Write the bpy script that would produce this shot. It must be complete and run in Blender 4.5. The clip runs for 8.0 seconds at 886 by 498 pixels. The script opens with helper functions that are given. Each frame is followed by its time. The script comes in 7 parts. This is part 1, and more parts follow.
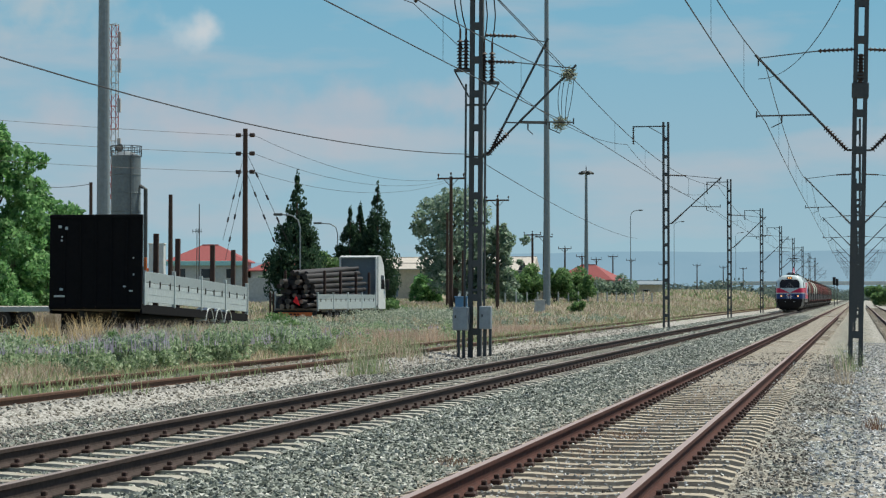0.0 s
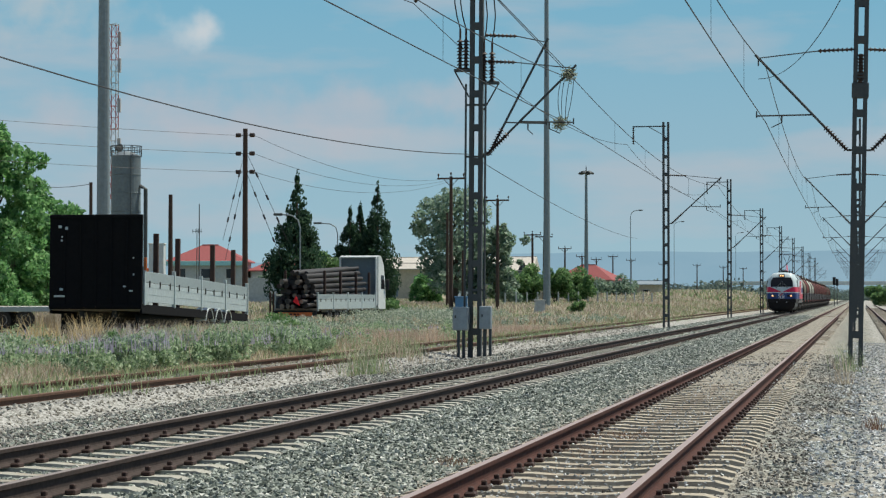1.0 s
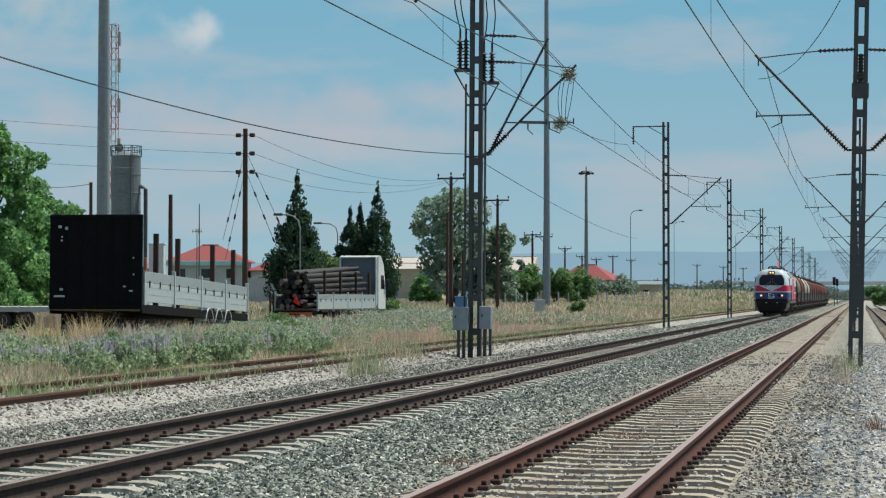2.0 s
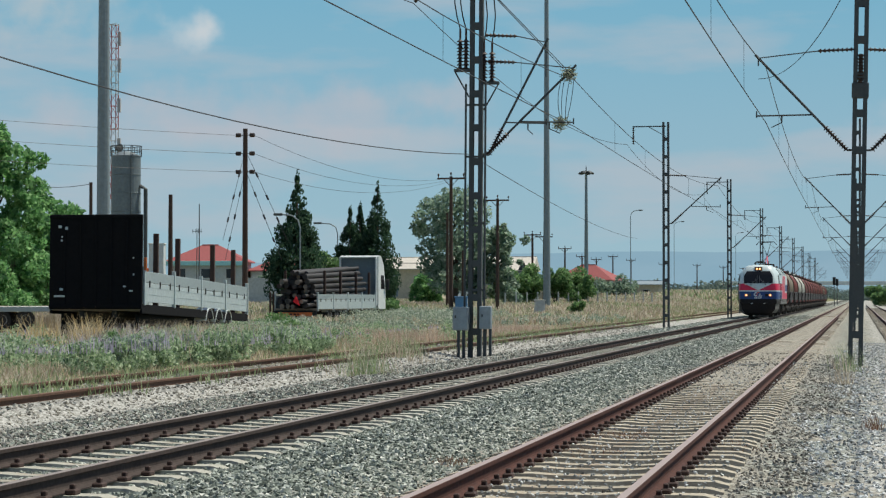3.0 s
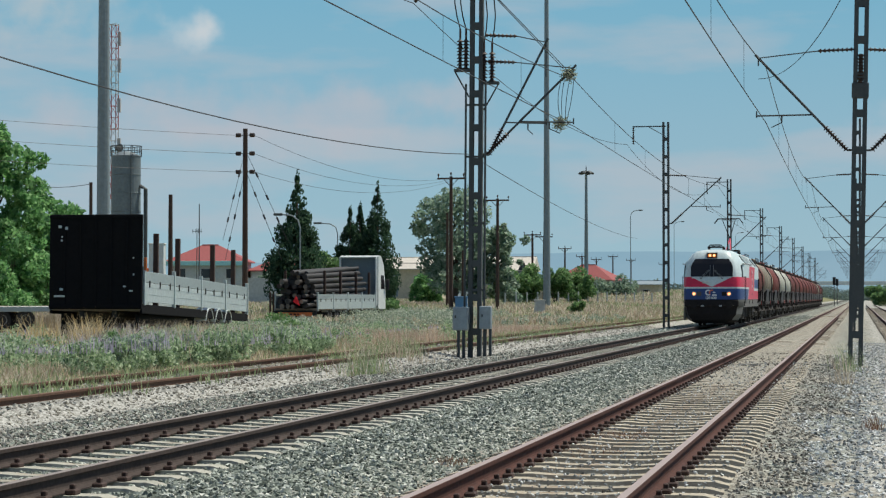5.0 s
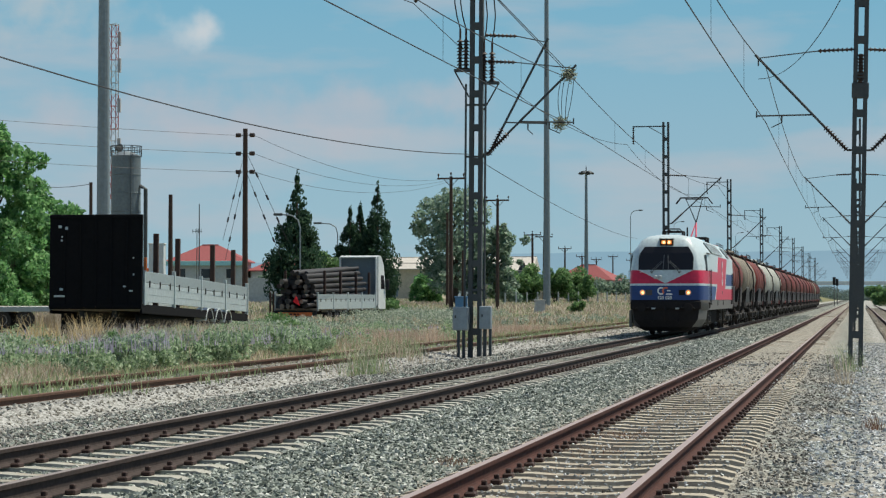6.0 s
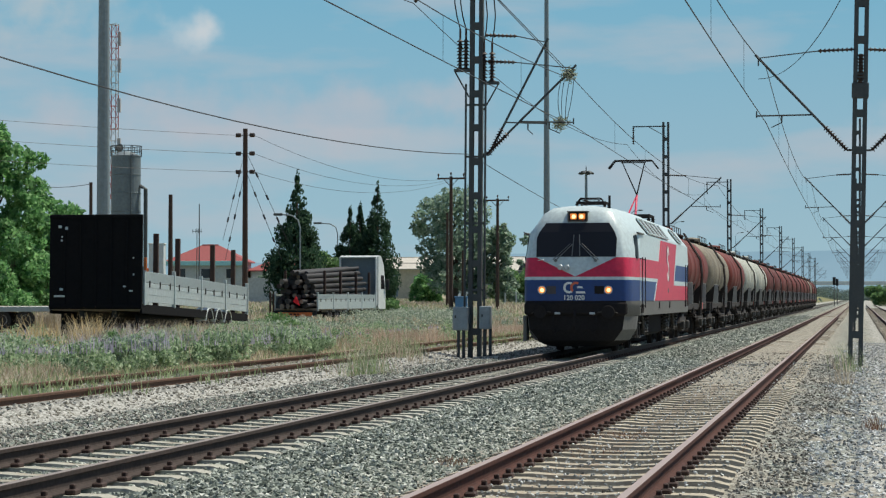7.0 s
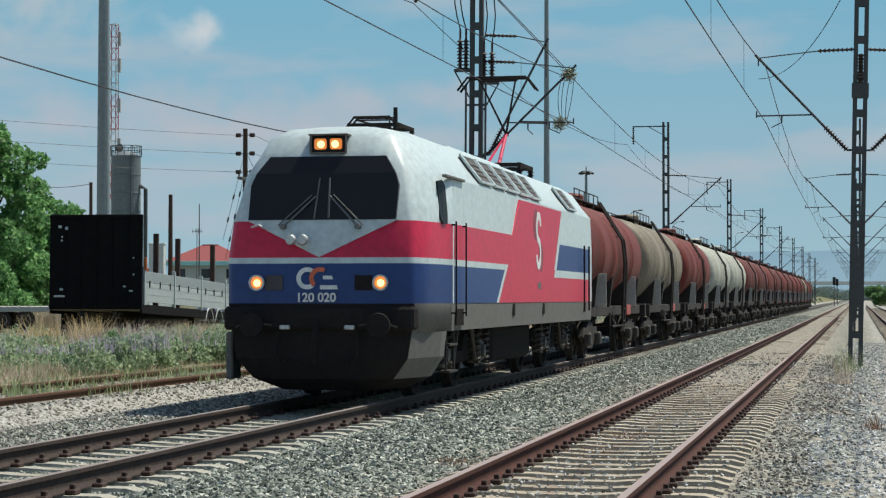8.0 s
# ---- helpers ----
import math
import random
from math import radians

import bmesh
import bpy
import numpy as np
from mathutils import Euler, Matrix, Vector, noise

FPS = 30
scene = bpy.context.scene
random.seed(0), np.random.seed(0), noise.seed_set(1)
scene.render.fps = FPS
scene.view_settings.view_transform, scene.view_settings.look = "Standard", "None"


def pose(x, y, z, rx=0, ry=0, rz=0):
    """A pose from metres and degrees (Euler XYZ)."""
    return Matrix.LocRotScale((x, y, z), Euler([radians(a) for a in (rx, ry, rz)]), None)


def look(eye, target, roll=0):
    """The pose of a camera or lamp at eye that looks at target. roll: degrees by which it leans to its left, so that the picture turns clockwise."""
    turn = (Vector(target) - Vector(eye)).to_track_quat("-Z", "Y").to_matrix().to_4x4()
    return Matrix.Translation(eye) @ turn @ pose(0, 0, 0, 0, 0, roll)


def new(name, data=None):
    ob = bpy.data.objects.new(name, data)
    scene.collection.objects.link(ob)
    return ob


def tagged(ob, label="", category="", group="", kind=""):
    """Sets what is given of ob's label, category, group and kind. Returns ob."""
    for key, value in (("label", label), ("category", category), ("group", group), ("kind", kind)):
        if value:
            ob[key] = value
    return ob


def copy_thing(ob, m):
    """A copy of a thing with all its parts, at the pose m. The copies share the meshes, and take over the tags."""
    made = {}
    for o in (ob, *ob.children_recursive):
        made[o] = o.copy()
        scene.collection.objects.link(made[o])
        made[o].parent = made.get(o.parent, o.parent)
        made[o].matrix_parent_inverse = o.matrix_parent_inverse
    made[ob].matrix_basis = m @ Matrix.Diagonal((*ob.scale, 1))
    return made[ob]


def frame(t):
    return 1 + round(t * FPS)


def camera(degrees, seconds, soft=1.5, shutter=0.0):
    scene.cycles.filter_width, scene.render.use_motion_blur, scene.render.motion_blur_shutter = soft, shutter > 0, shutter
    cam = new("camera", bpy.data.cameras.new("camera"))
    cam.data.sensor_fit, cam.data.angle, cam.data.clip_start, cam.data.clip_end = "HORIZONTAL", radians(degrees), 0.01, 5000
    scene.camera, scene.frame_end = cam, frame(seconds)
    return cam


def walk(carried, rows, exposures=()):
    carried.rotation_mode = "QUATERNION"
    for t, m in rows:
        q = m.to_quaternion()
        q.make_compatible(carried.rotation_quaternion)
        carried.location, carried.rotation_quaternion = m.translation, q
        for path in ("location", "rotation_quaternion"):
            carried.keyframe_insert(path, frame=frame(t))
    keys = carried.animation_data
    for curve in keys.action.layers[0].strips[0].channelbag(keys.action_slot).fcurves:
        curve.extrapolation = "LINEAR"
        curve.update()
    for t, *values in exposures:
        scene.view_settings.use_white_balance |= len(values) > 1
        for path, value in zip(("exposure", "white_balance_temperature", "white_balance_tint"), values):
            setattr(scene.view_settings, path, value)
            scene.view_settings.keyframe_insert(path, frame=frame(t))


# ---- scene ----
CAM_H = 1.415
cam = camera(24.34, 8.0, 1.25)
EYE = pose(0, 0, CAM_H, 91.364, 0, 11.43)
walk(cam, [(0.0, EYE), (8.0, EYE)])

# ---- light ----
SUN_TO = Vector((0.42, 0.36, 1.0)).normalized()
SUN_EL = math.asin(SUN_TO.z)
SUN_AZ = math.atan2(SUN_TO.x, SUN_TO.y)
sun = new("sun", bpy.data.lights.new("sun", "SUN"))
sun.data.energy, sun.data.angle, sun.data.color = 5.0, radians(0.55), (1.0, 0.965, 0.83)
sun.matrix_world = look(SUN_TO * 100, (0, 0, 0))
scene.view_settings.exposure = 0.03

world = bpy.data.worlds.new("sky")
scene.world = world
world.use_nodes = True


def rgb(c):
    return (c[0], c[1], c[2], 1.0)


def sky_nodes():
    nt = world.node_tree
    nd, ln = nt.nodes, nt.links
    bg = nd["Background"]
    sky = nd.new("ShaderNodeTexSky")
    sky.sky_type = "NISHITA"
    sky.sun_disc = False
    sky.sun_elevation, sky.sun_rotation = SUN_EL, SUN_AZ
    sky.altitude, sky.air_density, sky.dust_density, sky.ozone_density = 60, 1.0, 0.6, 2.2
    co = nd.new("ShaderNodeTexCoord")
    sep = nd.new("ShaderNodeSeparateXYZ")
    ln.new(co.outputs["Generated"], sep.inputs[0])
    # pale haze towards the horizon
    haze = nd.new("ShaderNodeValToRGB")
    el = haze.color_ramp.elements
    el[0].position, el[0].color = 0.0, (0.34, 0.50, 0.57, 1)
    el[1].position, el[1].color = 0.17, (0.155, 0.405, 0.565, 1)
    e = el.new(0.08)
    e.color = (0.265, 0.455, 0.565, 1)
    ln.new(sep.outputs["Z"], haze.inputs["Fac"])
    ten = nd.new("ShaderNodeVectorMath")
    ten.operation = "SCALE"
    ten.inputs["Scale"].default_value = 10.0
    ln.new(haze.outputs["Color"], ten.inputs[0])
    low = nd.new("ShaderNodeMapRange")
    low.interpolation_type = "SMOOTHSTEP"
    low.inputs["From Min"].default_value, low.inputs["From Max"].default_value = 0.14, 0.42
    low.inputs["To Min"].default_value, low.inputs["To Max"].default_value = 1.0, 0.0
    ln.new(sep.outputs["Z"], low.inputs["Value"])
    air = nd.new("ShaderNodeMix")
    air.data_type = "RGBA"
    ln.new(low.outputs["Result"], air.inputs["Factor"])
    ln.new(sky.outputs["Color"], air.inputs["A"])
    ln.new(ten.outputs["Vector"], air.inputs["B"])
    # thin cloud layers
    mp = nd.new("ShaderNodeMapping")
    mp.inputs["Scale"].default_value = (5.0, 5.0, 22.0)
    mp.inputs["Location"].default_value = (0.35, 0.2, 0.4)
    ln.new(co.outputs["Generated"], mp.inputs["Vector"])
    no = nd.new("ShaderNodeTexNoise")
    no.inputs["Scale"].default_value, no.inputs["Detail"].default_value, no.inputs["Roughness"].default_value = 1.5, 6.0, 0.5
    ln.new(mp.outputs["Vector"], no.inputs["Vector"])
    ramp = nd.new("ShaderNodeValToRGB")
    ramp.color_ramp.elements[0].position, ramp.color_ramp.elements[1].position = 0.5, 0.66
    ramp.color_ramp.elements[1].color = (0.6, 0.6, 0.6, 1)
    ln.new(no.outputs["Fac"], ramp.inputs["Fac"])
    mix = nd.new("ShaderNodeMix")
    mix.data_type = "RGBA"
    mix.inputs["B"].default_value = (4.5, 4.9, 5.4, 1)
    ln.new(ramp.outputs["Color"], mix.inputs["Factor"])
    ln.new(air.outputs["Result"], mix.inputs["A"])
    last = mix.outputs["Result"]
    fine = nd.new("ShaderNodeTexNoise")
    fine.inputs["Scale"].default_value, fine.inputs["Detail"].default_value = 45.0, 5.0
    ln.new(co.outputs["Generated"], fine.inputs["Vector"])
    # single clouds: direction, half width, half height, strength, colour
    for where, wide, tall, much, col in (((-0.315, 0.9565, 0.1295), 0.021, 0.010, 1.0, (5.6, 6.1, 6.4)), ((-0.392, 0.941, 0.143), 0.055, 0.024, 0.75, (4.8, 5.2, 5.4)),
                                         ((-0.285, 0.962, 0.088), 0.12, 0.018, 0.5, (5.0, 4.8, 5.2)), ((-0.21, 0.975, 0.098), 0.035, 0.008, 0.3, (4.8, 4.9, 5.3)), ((0.03, 0.99, 0.085), 0.03, 0.016, 0.5, (5.2, 5.4, 5.7))):
        off = nd.new("ShaderNodeVectorMath")
        off.operation = "SUBTRACT"
        ln.new(co.outputs["Generated"], off.inputs[0])
        off.inputs[1].default_value = where
        sc = nd.new("ShaderNodeVectorMath")
        sc.operation = "MULTIPLY"
        ln.new(off.outputs["Vector"], sc.inputs[0])
        sc.inputs[1].default_value = (1 / wide, 1 / wide, 1 / tall)
        le = nd.new("ShaderNodeVectorMath")
        le.operation = "LENGTH"
        ln.new(sc.outputs["Vector"], le.inputs[0])
        ragged = nd.new("ShaderNodeMath")
        ragged.operation = "MULTIPLY_ADD"
        ln.new(fine.outputs["Fac"], ragged.inputs[0])
        ragged.inputs[1].default_value = 2.4
        ln.new(le.outputs["Value"], ragged.inputs[2])
        soft = nd.new("ShaderNodeMapRange")
        soft.interpolation_type = "SMOOTHSTEP"
        soft.inputs["From Min"].default_value, soft.inputs["From Max"].default_value = 1.2, 2.5
        soft.inputs["To Min"].default_value, soft.inputs["To Max"].default_value = much, 0.0
        ln.new(ragged.outputs[0], soft.inputs["Value"])
        m2 = nd.new("ShaderNodeMix")
        m2.data_type = "RGBA"
        ln.new(soft.outputs["Result"], m2.inputs["Factor"])
        ln.new(last, m2.inputs["A"])
        m2.inputs["B"].default_value = rgb(col)
        last = m2.outputs["Result"]
    ln.new(last, bg.inputs["Color"])
    bg.inputs["Strength"].default_value = 0.1


sky_nodes()


# ---- materials ----
class Net:
    """A small builder of one node material."""

    def __init__(self, name, rough=0.7, metal=0.0, spec=0.5):
        self.m = bpy.data.materials.new(name)
        self.m.use_nodes = True
        self.nt = self.m.node_tree
        self.b = self.nt.nodes["Principled BSDF"]
        self.b.inputs["Roughness"].default_value = rough
        self.b.inputs["Metallic"].default_value = metal
        self.b.inputs["Specular IOR Level"].default_value = spec
        self.pos = self.nt.nodes.new("ShaderNodeNewGeometry")
        self.co = self.nt.nodes.new("ShaderNodeTexCoord")

    def link(self, a, b):
        self.nt.links.new(a, b)

    def noise(self, scale, detail=3.0, rough=0.55, space="Object", stretch=None):
        n = self.nt.nodes.new("ShaderNodeTexNoise")
        n.inputs["Scale"].default_value, n.inputs["Detail"].default_value, n.inputs["Roughness"].default_value = scale, detail, rough
        src = self.co.outputs["Object"] if space == "Object" else self.pos.outputs["Position"]
        if stretch:
            mp = self.nt.nodes.new("ShaderNodeMapping")
            mp.inputs["Scale"].default_value = stretch
            self.link(src, mp.inputs["Vector"])
            src = mp.outputs["Vector"]
        self.link(src, n.inputs["Vector"])
        return n.outputs["Fac"]

    def cells(self, scale, space="World"):
        n = self.nt.nodes.new("ShaderNodeTexVoronoi")
        n.inputs["Scale"].default_value = scale
        self.link(self.pos.outputs["Position"] if space == "World" else self.co.outputs["Object"], n.inputs["Vector"])
        return n.outputs["Color"], n.outputs["Distance"]

    def ramp(self, fac, stops):
        r = self.nt.nodes.new("ShaderNodeValToRGB")
        el = r.color_ramp.elements
        while len(el) < len(stops):
            el.new(0.5)
        for e, (p, c) in zip(el, stops):
            e.position, e.color = p, rgb(c)
        self.link(fac, r.inputs["Fac"])
        return r.outputs["Color"]

    def mix(self, fac, a, b, how="MIX"):
        n = self.nt.nodes.new("ShaderNodeMix")
        n.data_type, n.blend_type = "RGBA", how
        for sock, v in (("Factor", fac), ("A", a), ("B", b)):
            if isinstance(v, (int, float)):
                n.inputs[sock].default_value = v
            elif isinstance(v, tuple):
                n.inputs[sock].default_value = rgb(v)
            else:
                self.link(v, n.inputs[sock])
        return n.outputs["Result"]

    def math(self, op, a, b=0.0, c=0.0):
        n = self.nt.nodes.new("ShaderNodeMath")
        n.operation = op
        for i, v in enumerate((a, b, c)):
            if isinstance(v, (int, float)):
                n.inputs[i].default_value = v
            else:
                self.link(v, n.inputs[i])
        return n.outputs[0]

    def axis(self, k, space="World"):
        n = self.nt.nodes.new("ShaderNodeSeparateXYZ")
        self.link(self.pos.outputs["Position"] if space == "World" else self.co.outputs["Object"], n.inputs[0])
        return n.outputs[k]

    def step(self, v, lo, hi):
        n = self.nt.nodes.new("ShaderNodeMapRange")
        n.interpolation_type = "SMOOTHSTEP"
        n.inputs["From Min"].default_value, n.inputs["From Max"].default_value = lo, hi
        self.link(v, n.inputs["Value"])
        return n.outputs["Result"]

    def island(self):
        return self.pos.outputs["Random Per Island"]

    def chance(self):
        n = self.nt.nodes.new("ShaderNodeObjectInfo")
        return n.outputs["Random"]

    def bump(self, fac, strength=0.3, dist=0.02):
        n = self.nt.nodes.new("ShaderNodeBump")
        n.inputs["Strength"].default_value, n.inputs["Distance"].default_value = strength, dist
        self.link(fac, n.inputs["Height"])
        self.link(n.outputs["Normal"], self.b.inputs["Normal"])

    def color(self, c):
        if isinstance(c, tuple):
            self.b.inputs["Base Color"].default_value = rgb(c)
        else:
            self.link(c, self.b.inputs["Base Color"])
        return self


def shade(c, k):
    return tuple(min(1.0, max(0.0, v * k)) for v in c)


def worn(name, c, rough=0.6, metal=0.0, dirt=(0.09, 0.075, 0.06), amount=0.5, fine=14.0, large=1.3, stretch=None, bump=0.15):
    """A base colour with fine grain, larger stains of dirt, and slight relief."""
    n = Net(name, rough, metal)
    g = n.noise(fine, 5.0, 0.6)
    base = n.ramp(g, [(0.3, shade(c, 0.82)), (0.7, shade(c, 1.1))])
    st = n.noise(large, 4.0, 0.6, stretch=stretch)
    lo = 0.78 - 0.4 * amount
    fac = n.step(st, lo, lo + 0.3)
    n.color(n.mix(n.math("MULTIPLY", fac, min(1.0, amount * 1.4)), base, dirt))
    if bump:
        n.bump(g, bump, 0.01)
    return n.m


def glow(name, c, strength):
    n = Net(name)
    n.b.inputs["Emission Color"].default_value = rgb(c)
    n.b.inputs["Emission Strength"].default_value = strength
    n.color(c)
    return n.m


def ground_material():
    n = Net("ground_soil", 1.0, 0, 0.0)
    x = n.math("ADD", n.axis(0), n.math("MULTIPLY", n.math("SUBTRACT", n.noise(0.9, 4, 0.6, "World"), 0.5), 1.6))
    y = n.axis(1)
    cc, cd = n.cells(21.0)
    gray = n.nt.nodes.new("ShaderNodeRGBToBW")
    n.link(cc, gray.inputs[0])
    tone = gray.outputs[0]
    stain = n.noise(0.5, 4, 0.6, "World")
    ballast = n.ramp(tone, [(0.15, (0.07, 0.075, 0.066)), (0.5, (0.19, 0.20, 0.178)), (0.85, (0.39, 0.40, 0.36))])
    dusty = n.ramp(tone, [(0.15, (0.165, 0.152, 0.127)), (0.5, (0.27, 0.252, 0.215)), (0.9, (0.40, 0.378, 0.33))])
    pale = n.ramp(tone, [(0.15, (0.20, 0.195, 0.175)), (0.5, (0.32, 0.312, 0.285)), (0.9, (0.47, 0.46, 0.43))])
    earth = n.ramp(n.noise(2.2, 5, 0.65, "World"), [(0.3, (0.17, 0.14, 0.10)), (0.5, (0.25, 0.21, 0.15)), (0.7, (0.17, 0.175, 0.095))])
    far = n.ramp(n.noise(0.05, 4, 0.6, "World"), [(0.35, (0.24, 0.215, 0.135)), (0.5, (0.185, 0.18, 0.105)), (0.65, (0.12, 0.15, 0.08))])
    c = n.mix(n.step(x, -4.3, -3.7), ballast, dusty)
    c = n.mix(n.step(x, -1.2, -0.7), c, n.mix(n.step(stain, 0.45, 0.6), ballast, dusty))
    near = n.math("SUBTRACT", 1.0, n.step(y, 24.0, 50.0))
    c = n.mix(n.step(n.math("MULTIPLY_ADD", near, 0.45, x), 0.2, 0.9), c, pale)
    left = n.mix(n.step(x, -12.9, -12.2), earth, pale)
    c = n.mix(n.step(x, -10.2, -9.6), left, c)
    c = n.mix(n.step(y, 90.0, 260.0), c, n.mix(n.step(x, -13.0, -11.0), far, c))
    c = n.mix(n.step(n.axis(0), 4.0, 9.0), c, n.mix(0.5, far, earth))
    n.color(c)
    n.bump(cd, 0.5, 0.04)
    return n.m


M_GROUND = ground_material()


def stone_material(name, stops):
    n = Net(name, 0.95, 0, 0.08)
    base = n.ramp(n.island(), stops)
    n.color(n.mix(0.35, base, n.ramp(n.noise(40, 3, 0.6, "World"), [(0.3, (0.3, 0.3, 0.3)), (0.7, (1, 1, 1))]), "MULTIPLY"))
    return n.m


M_STONE = stone_material("ballast_stone", [(0.0, (0.07, 0.08, 0.068)), (0.4, (0.235, 0.26, 0.22)), (0.75, (0.39, 0.415, 0.36)), (1.0, (0.68, 0.68, 0.61))])
M_DUST_STONE = stone_material("dusty_stone", [(0.0, (0.09, 0.08, 0.07)), (0.5, (0.28, 0.265, 0.23)), (1.0, (0.58, 0.56, 0.50))])
M_PALE_STONE = stone_material("pale_stone", [(0.0, (0.17, 0.175, 0.17)), (0.5, (0.44, 0.455, 0.45)), (1.0, (0.78, 0.79, 0.78))])

M_BEIGE_STONE = stone_material("beige_stone", [(0.0, (0.19, 0.17, 0.14)), (0.5, (0.34, 0.318, 0.27)), (1.0, (0.56, 0.53, 0.47))])


def concrete(name, c):
    n = Net(name, 0.9, 0, 0.2)
    g = n.noise(30, 4, 0.6)
    base = n.ramp(g, [(0.3, shade(c, 0.75)), (0.7, shade(c, 1.12))])
    base = n.mix(n.math("MULTIPLY", n.chance(), 0.35), base, shade(c, 0.55))
    n.color(n.mix(n.step(n.noise(3, 4), 0.5, 0.75), base, (0.22, 0.15, 0.10)))
    n.bump(g, 0.3, 0.01)
    return n.m


M_SLEEPER = concrete("sleeper_concrete", (0.38, 0.365, 0.31))
M_OLD_SLEEPER = concrete("dusty_sleeper_concrete", (0.42, 0.37, 0.29))
M_WOOD_SLEEPER = worn("rotten_sleeper_wood", (0.10, 0.075, 0.055), 0.9, fine=30)


def rail_metal(name, c, top):
    n = Net(name, 0.85, 0.0, 0.25)
    g = n.noise(18, 5, 0.65)
    side = n.ramp(g, [(0.3, shade(c, 0.6)), (0.7, shade(c, 1.25))])
    z = n.axis(2, "Object")
    n.color(n.mix(n.step(z, -0.004, -0.001), side, top))
    return n.m


M_RAIL = rail_metal("used_rail_steel", (0.05, 0.036, 0.031), (0.22, 0.19, 0.18))
M_RUST_RAIL = rail_metal("rusty_rail_steel", (0.066, 0.024, 0.017), (0.30, 0.245, 0.235))
M_OLD_RAIL = rail_metal("old_rust_steel", (0.11, 0.06, 0.04), (0.14, 0.085, 0.06))
M_CLIP = worn("clip_iron", (0.05, 0.026, 0.02), 0.85, 0, (0.11, 0.045, 0.03), 0.5, 20, 6)
M_STEEL = worn("mast_steel", (0.062, 0.07, 0.072), 0.65, 0.2, (0.09, 0.05, 0.035), 0.35, 20, 2.0)
M_GALV = worn("galvanised_steel", (0.23, 0.27, 0.28), 0.55, 0.3, (0.15, 0.16, 0.16), 0.35, 6, 0.7, (3, 3, 0.2))
M_WIRE = worn("wire_copper", (0.035, 0.035, 0.036), 0.6, 0.3, bump=0)
M_INSUL = worn("insulator_glaze", (0.045, 0.028, 0.022), 0.6)


# ---- mesh helpers ----
def link_mesh(name, bm, material, parent=None, label="", smooth=False):
    me = bpy.data.meshes.new(name)
    bm.to_mesh(me)
    bm.free()
    for m in material if isinstance(material, (list, tuple)) else [material]:
        me.materials.append(m)
    if smooth:
        me.shade_smooth()
    ob = new(name, me)
    if parent:
        ob.parent = parent
    return tagged(ob, label)


def part(name, bm, material, parent, label="", smooth=False):
    return link_mesh(name, bm, material, parent, label, smooth)


def raw(name, verts, faces, material, parent=None, smooth=False):
    me = bpy.data.meshes.new(name)
    me.from_pydata(verts, [], faces)
    for m in material if isinstance(material, (list, tuple)) else [material]:
        me.materials.append(m)
    if smooth:
        me.shade_smooth()
    ob = new(name, me)
    if parent:
        ob.parent = parent
    return ob


def thing(name, m, label, category, group="", kind=""):
    ob = new(name)
    ob.empty_display_size = 0.2
    ob.matrix_basis = m
    return tagged(ob, label, category, group, kind)


def box(bm, x0, x1, y0, y1, z0, z1, bevel=0.0, m=None):
    r = bmesh.ops.create_cube(bm, size=1.0)
    vs = r["verts"]
    for v in vs:
        v.co = Vector((x0 + (v.co.x + 0.5) * (x1 - x0), y0 + (v.co.y + 0.5) * (y1 - y0), z0 + (v.co.z + 0.5) * (z1 - z0)))
    if bevel:
        es = list({e for v in vs for e in v.link_edges})
        out = bmesh.ops.bevel(bm, geom=es, offset=bevel, segments=1, affect="EDGES", profile=0.5)
        vs = list({v for f in out["faces"] for v in f.verts} | {v for v in vs if v.is_valid})
    if m is not None:
        bmesh.ops.transform(bm, matrix=m, verts=vs)
    return vs


def rod(bm, a, b, r0, r1=None, n=8, caps=True):
    a, b = Vector(a), Vector(b)
    r1 = r0 if r1 is None else r1
    d = b - a
    q = d.to_track_quat("Z", "Y").to_matrix()
    rings = []
    for p, r in ((a, r0), (b, r1)):
        rings.append([bm.verts.new(p + q @ Vector((math.cos(2 * math.pi * i / n) * r, math.sin(2 * math.pi * i / n) * r, 0))) for i in range(n)])
    for i in range(n):
        j = (i + 1) % n
        bm.faces.new((rings[0][i], rings[0][j], rings[1][j], rings[1][i]))
    if caps:
        bm.faces.new(rings[0][::-1])
        bm.faces.new(rings[1])


def chain(bm, pts, r, n=5):
    """One tube swept along the points."""
    pts = [Vector(p) for p in pts]
    rings = []
    for i, p in enumerate(pts):
        d = (pts[min(i + 1, len(pts) - 1)] - pts[max(i - 1, 0)])
        side = d.cross(Vector((0.31, 0.22, 0.93))).normalized()
        up = side.cross(d).normalized()
        rings.append([bm.verts.new(p + side * math.cos(2 * math.pi * k / n) * r + up * math.sin(2 * math.pi * k / n) * r) for k in range(n)])
    for a, b in zip(rings, rings[1:]):
        for k in range(n):
            j = (k + 1) % n
            bm.faces.new((a[k], a[j], b[j], b[k]))
    bm.faces.new(rings[0][::-1])
    bm.faces.new(rings[-1])


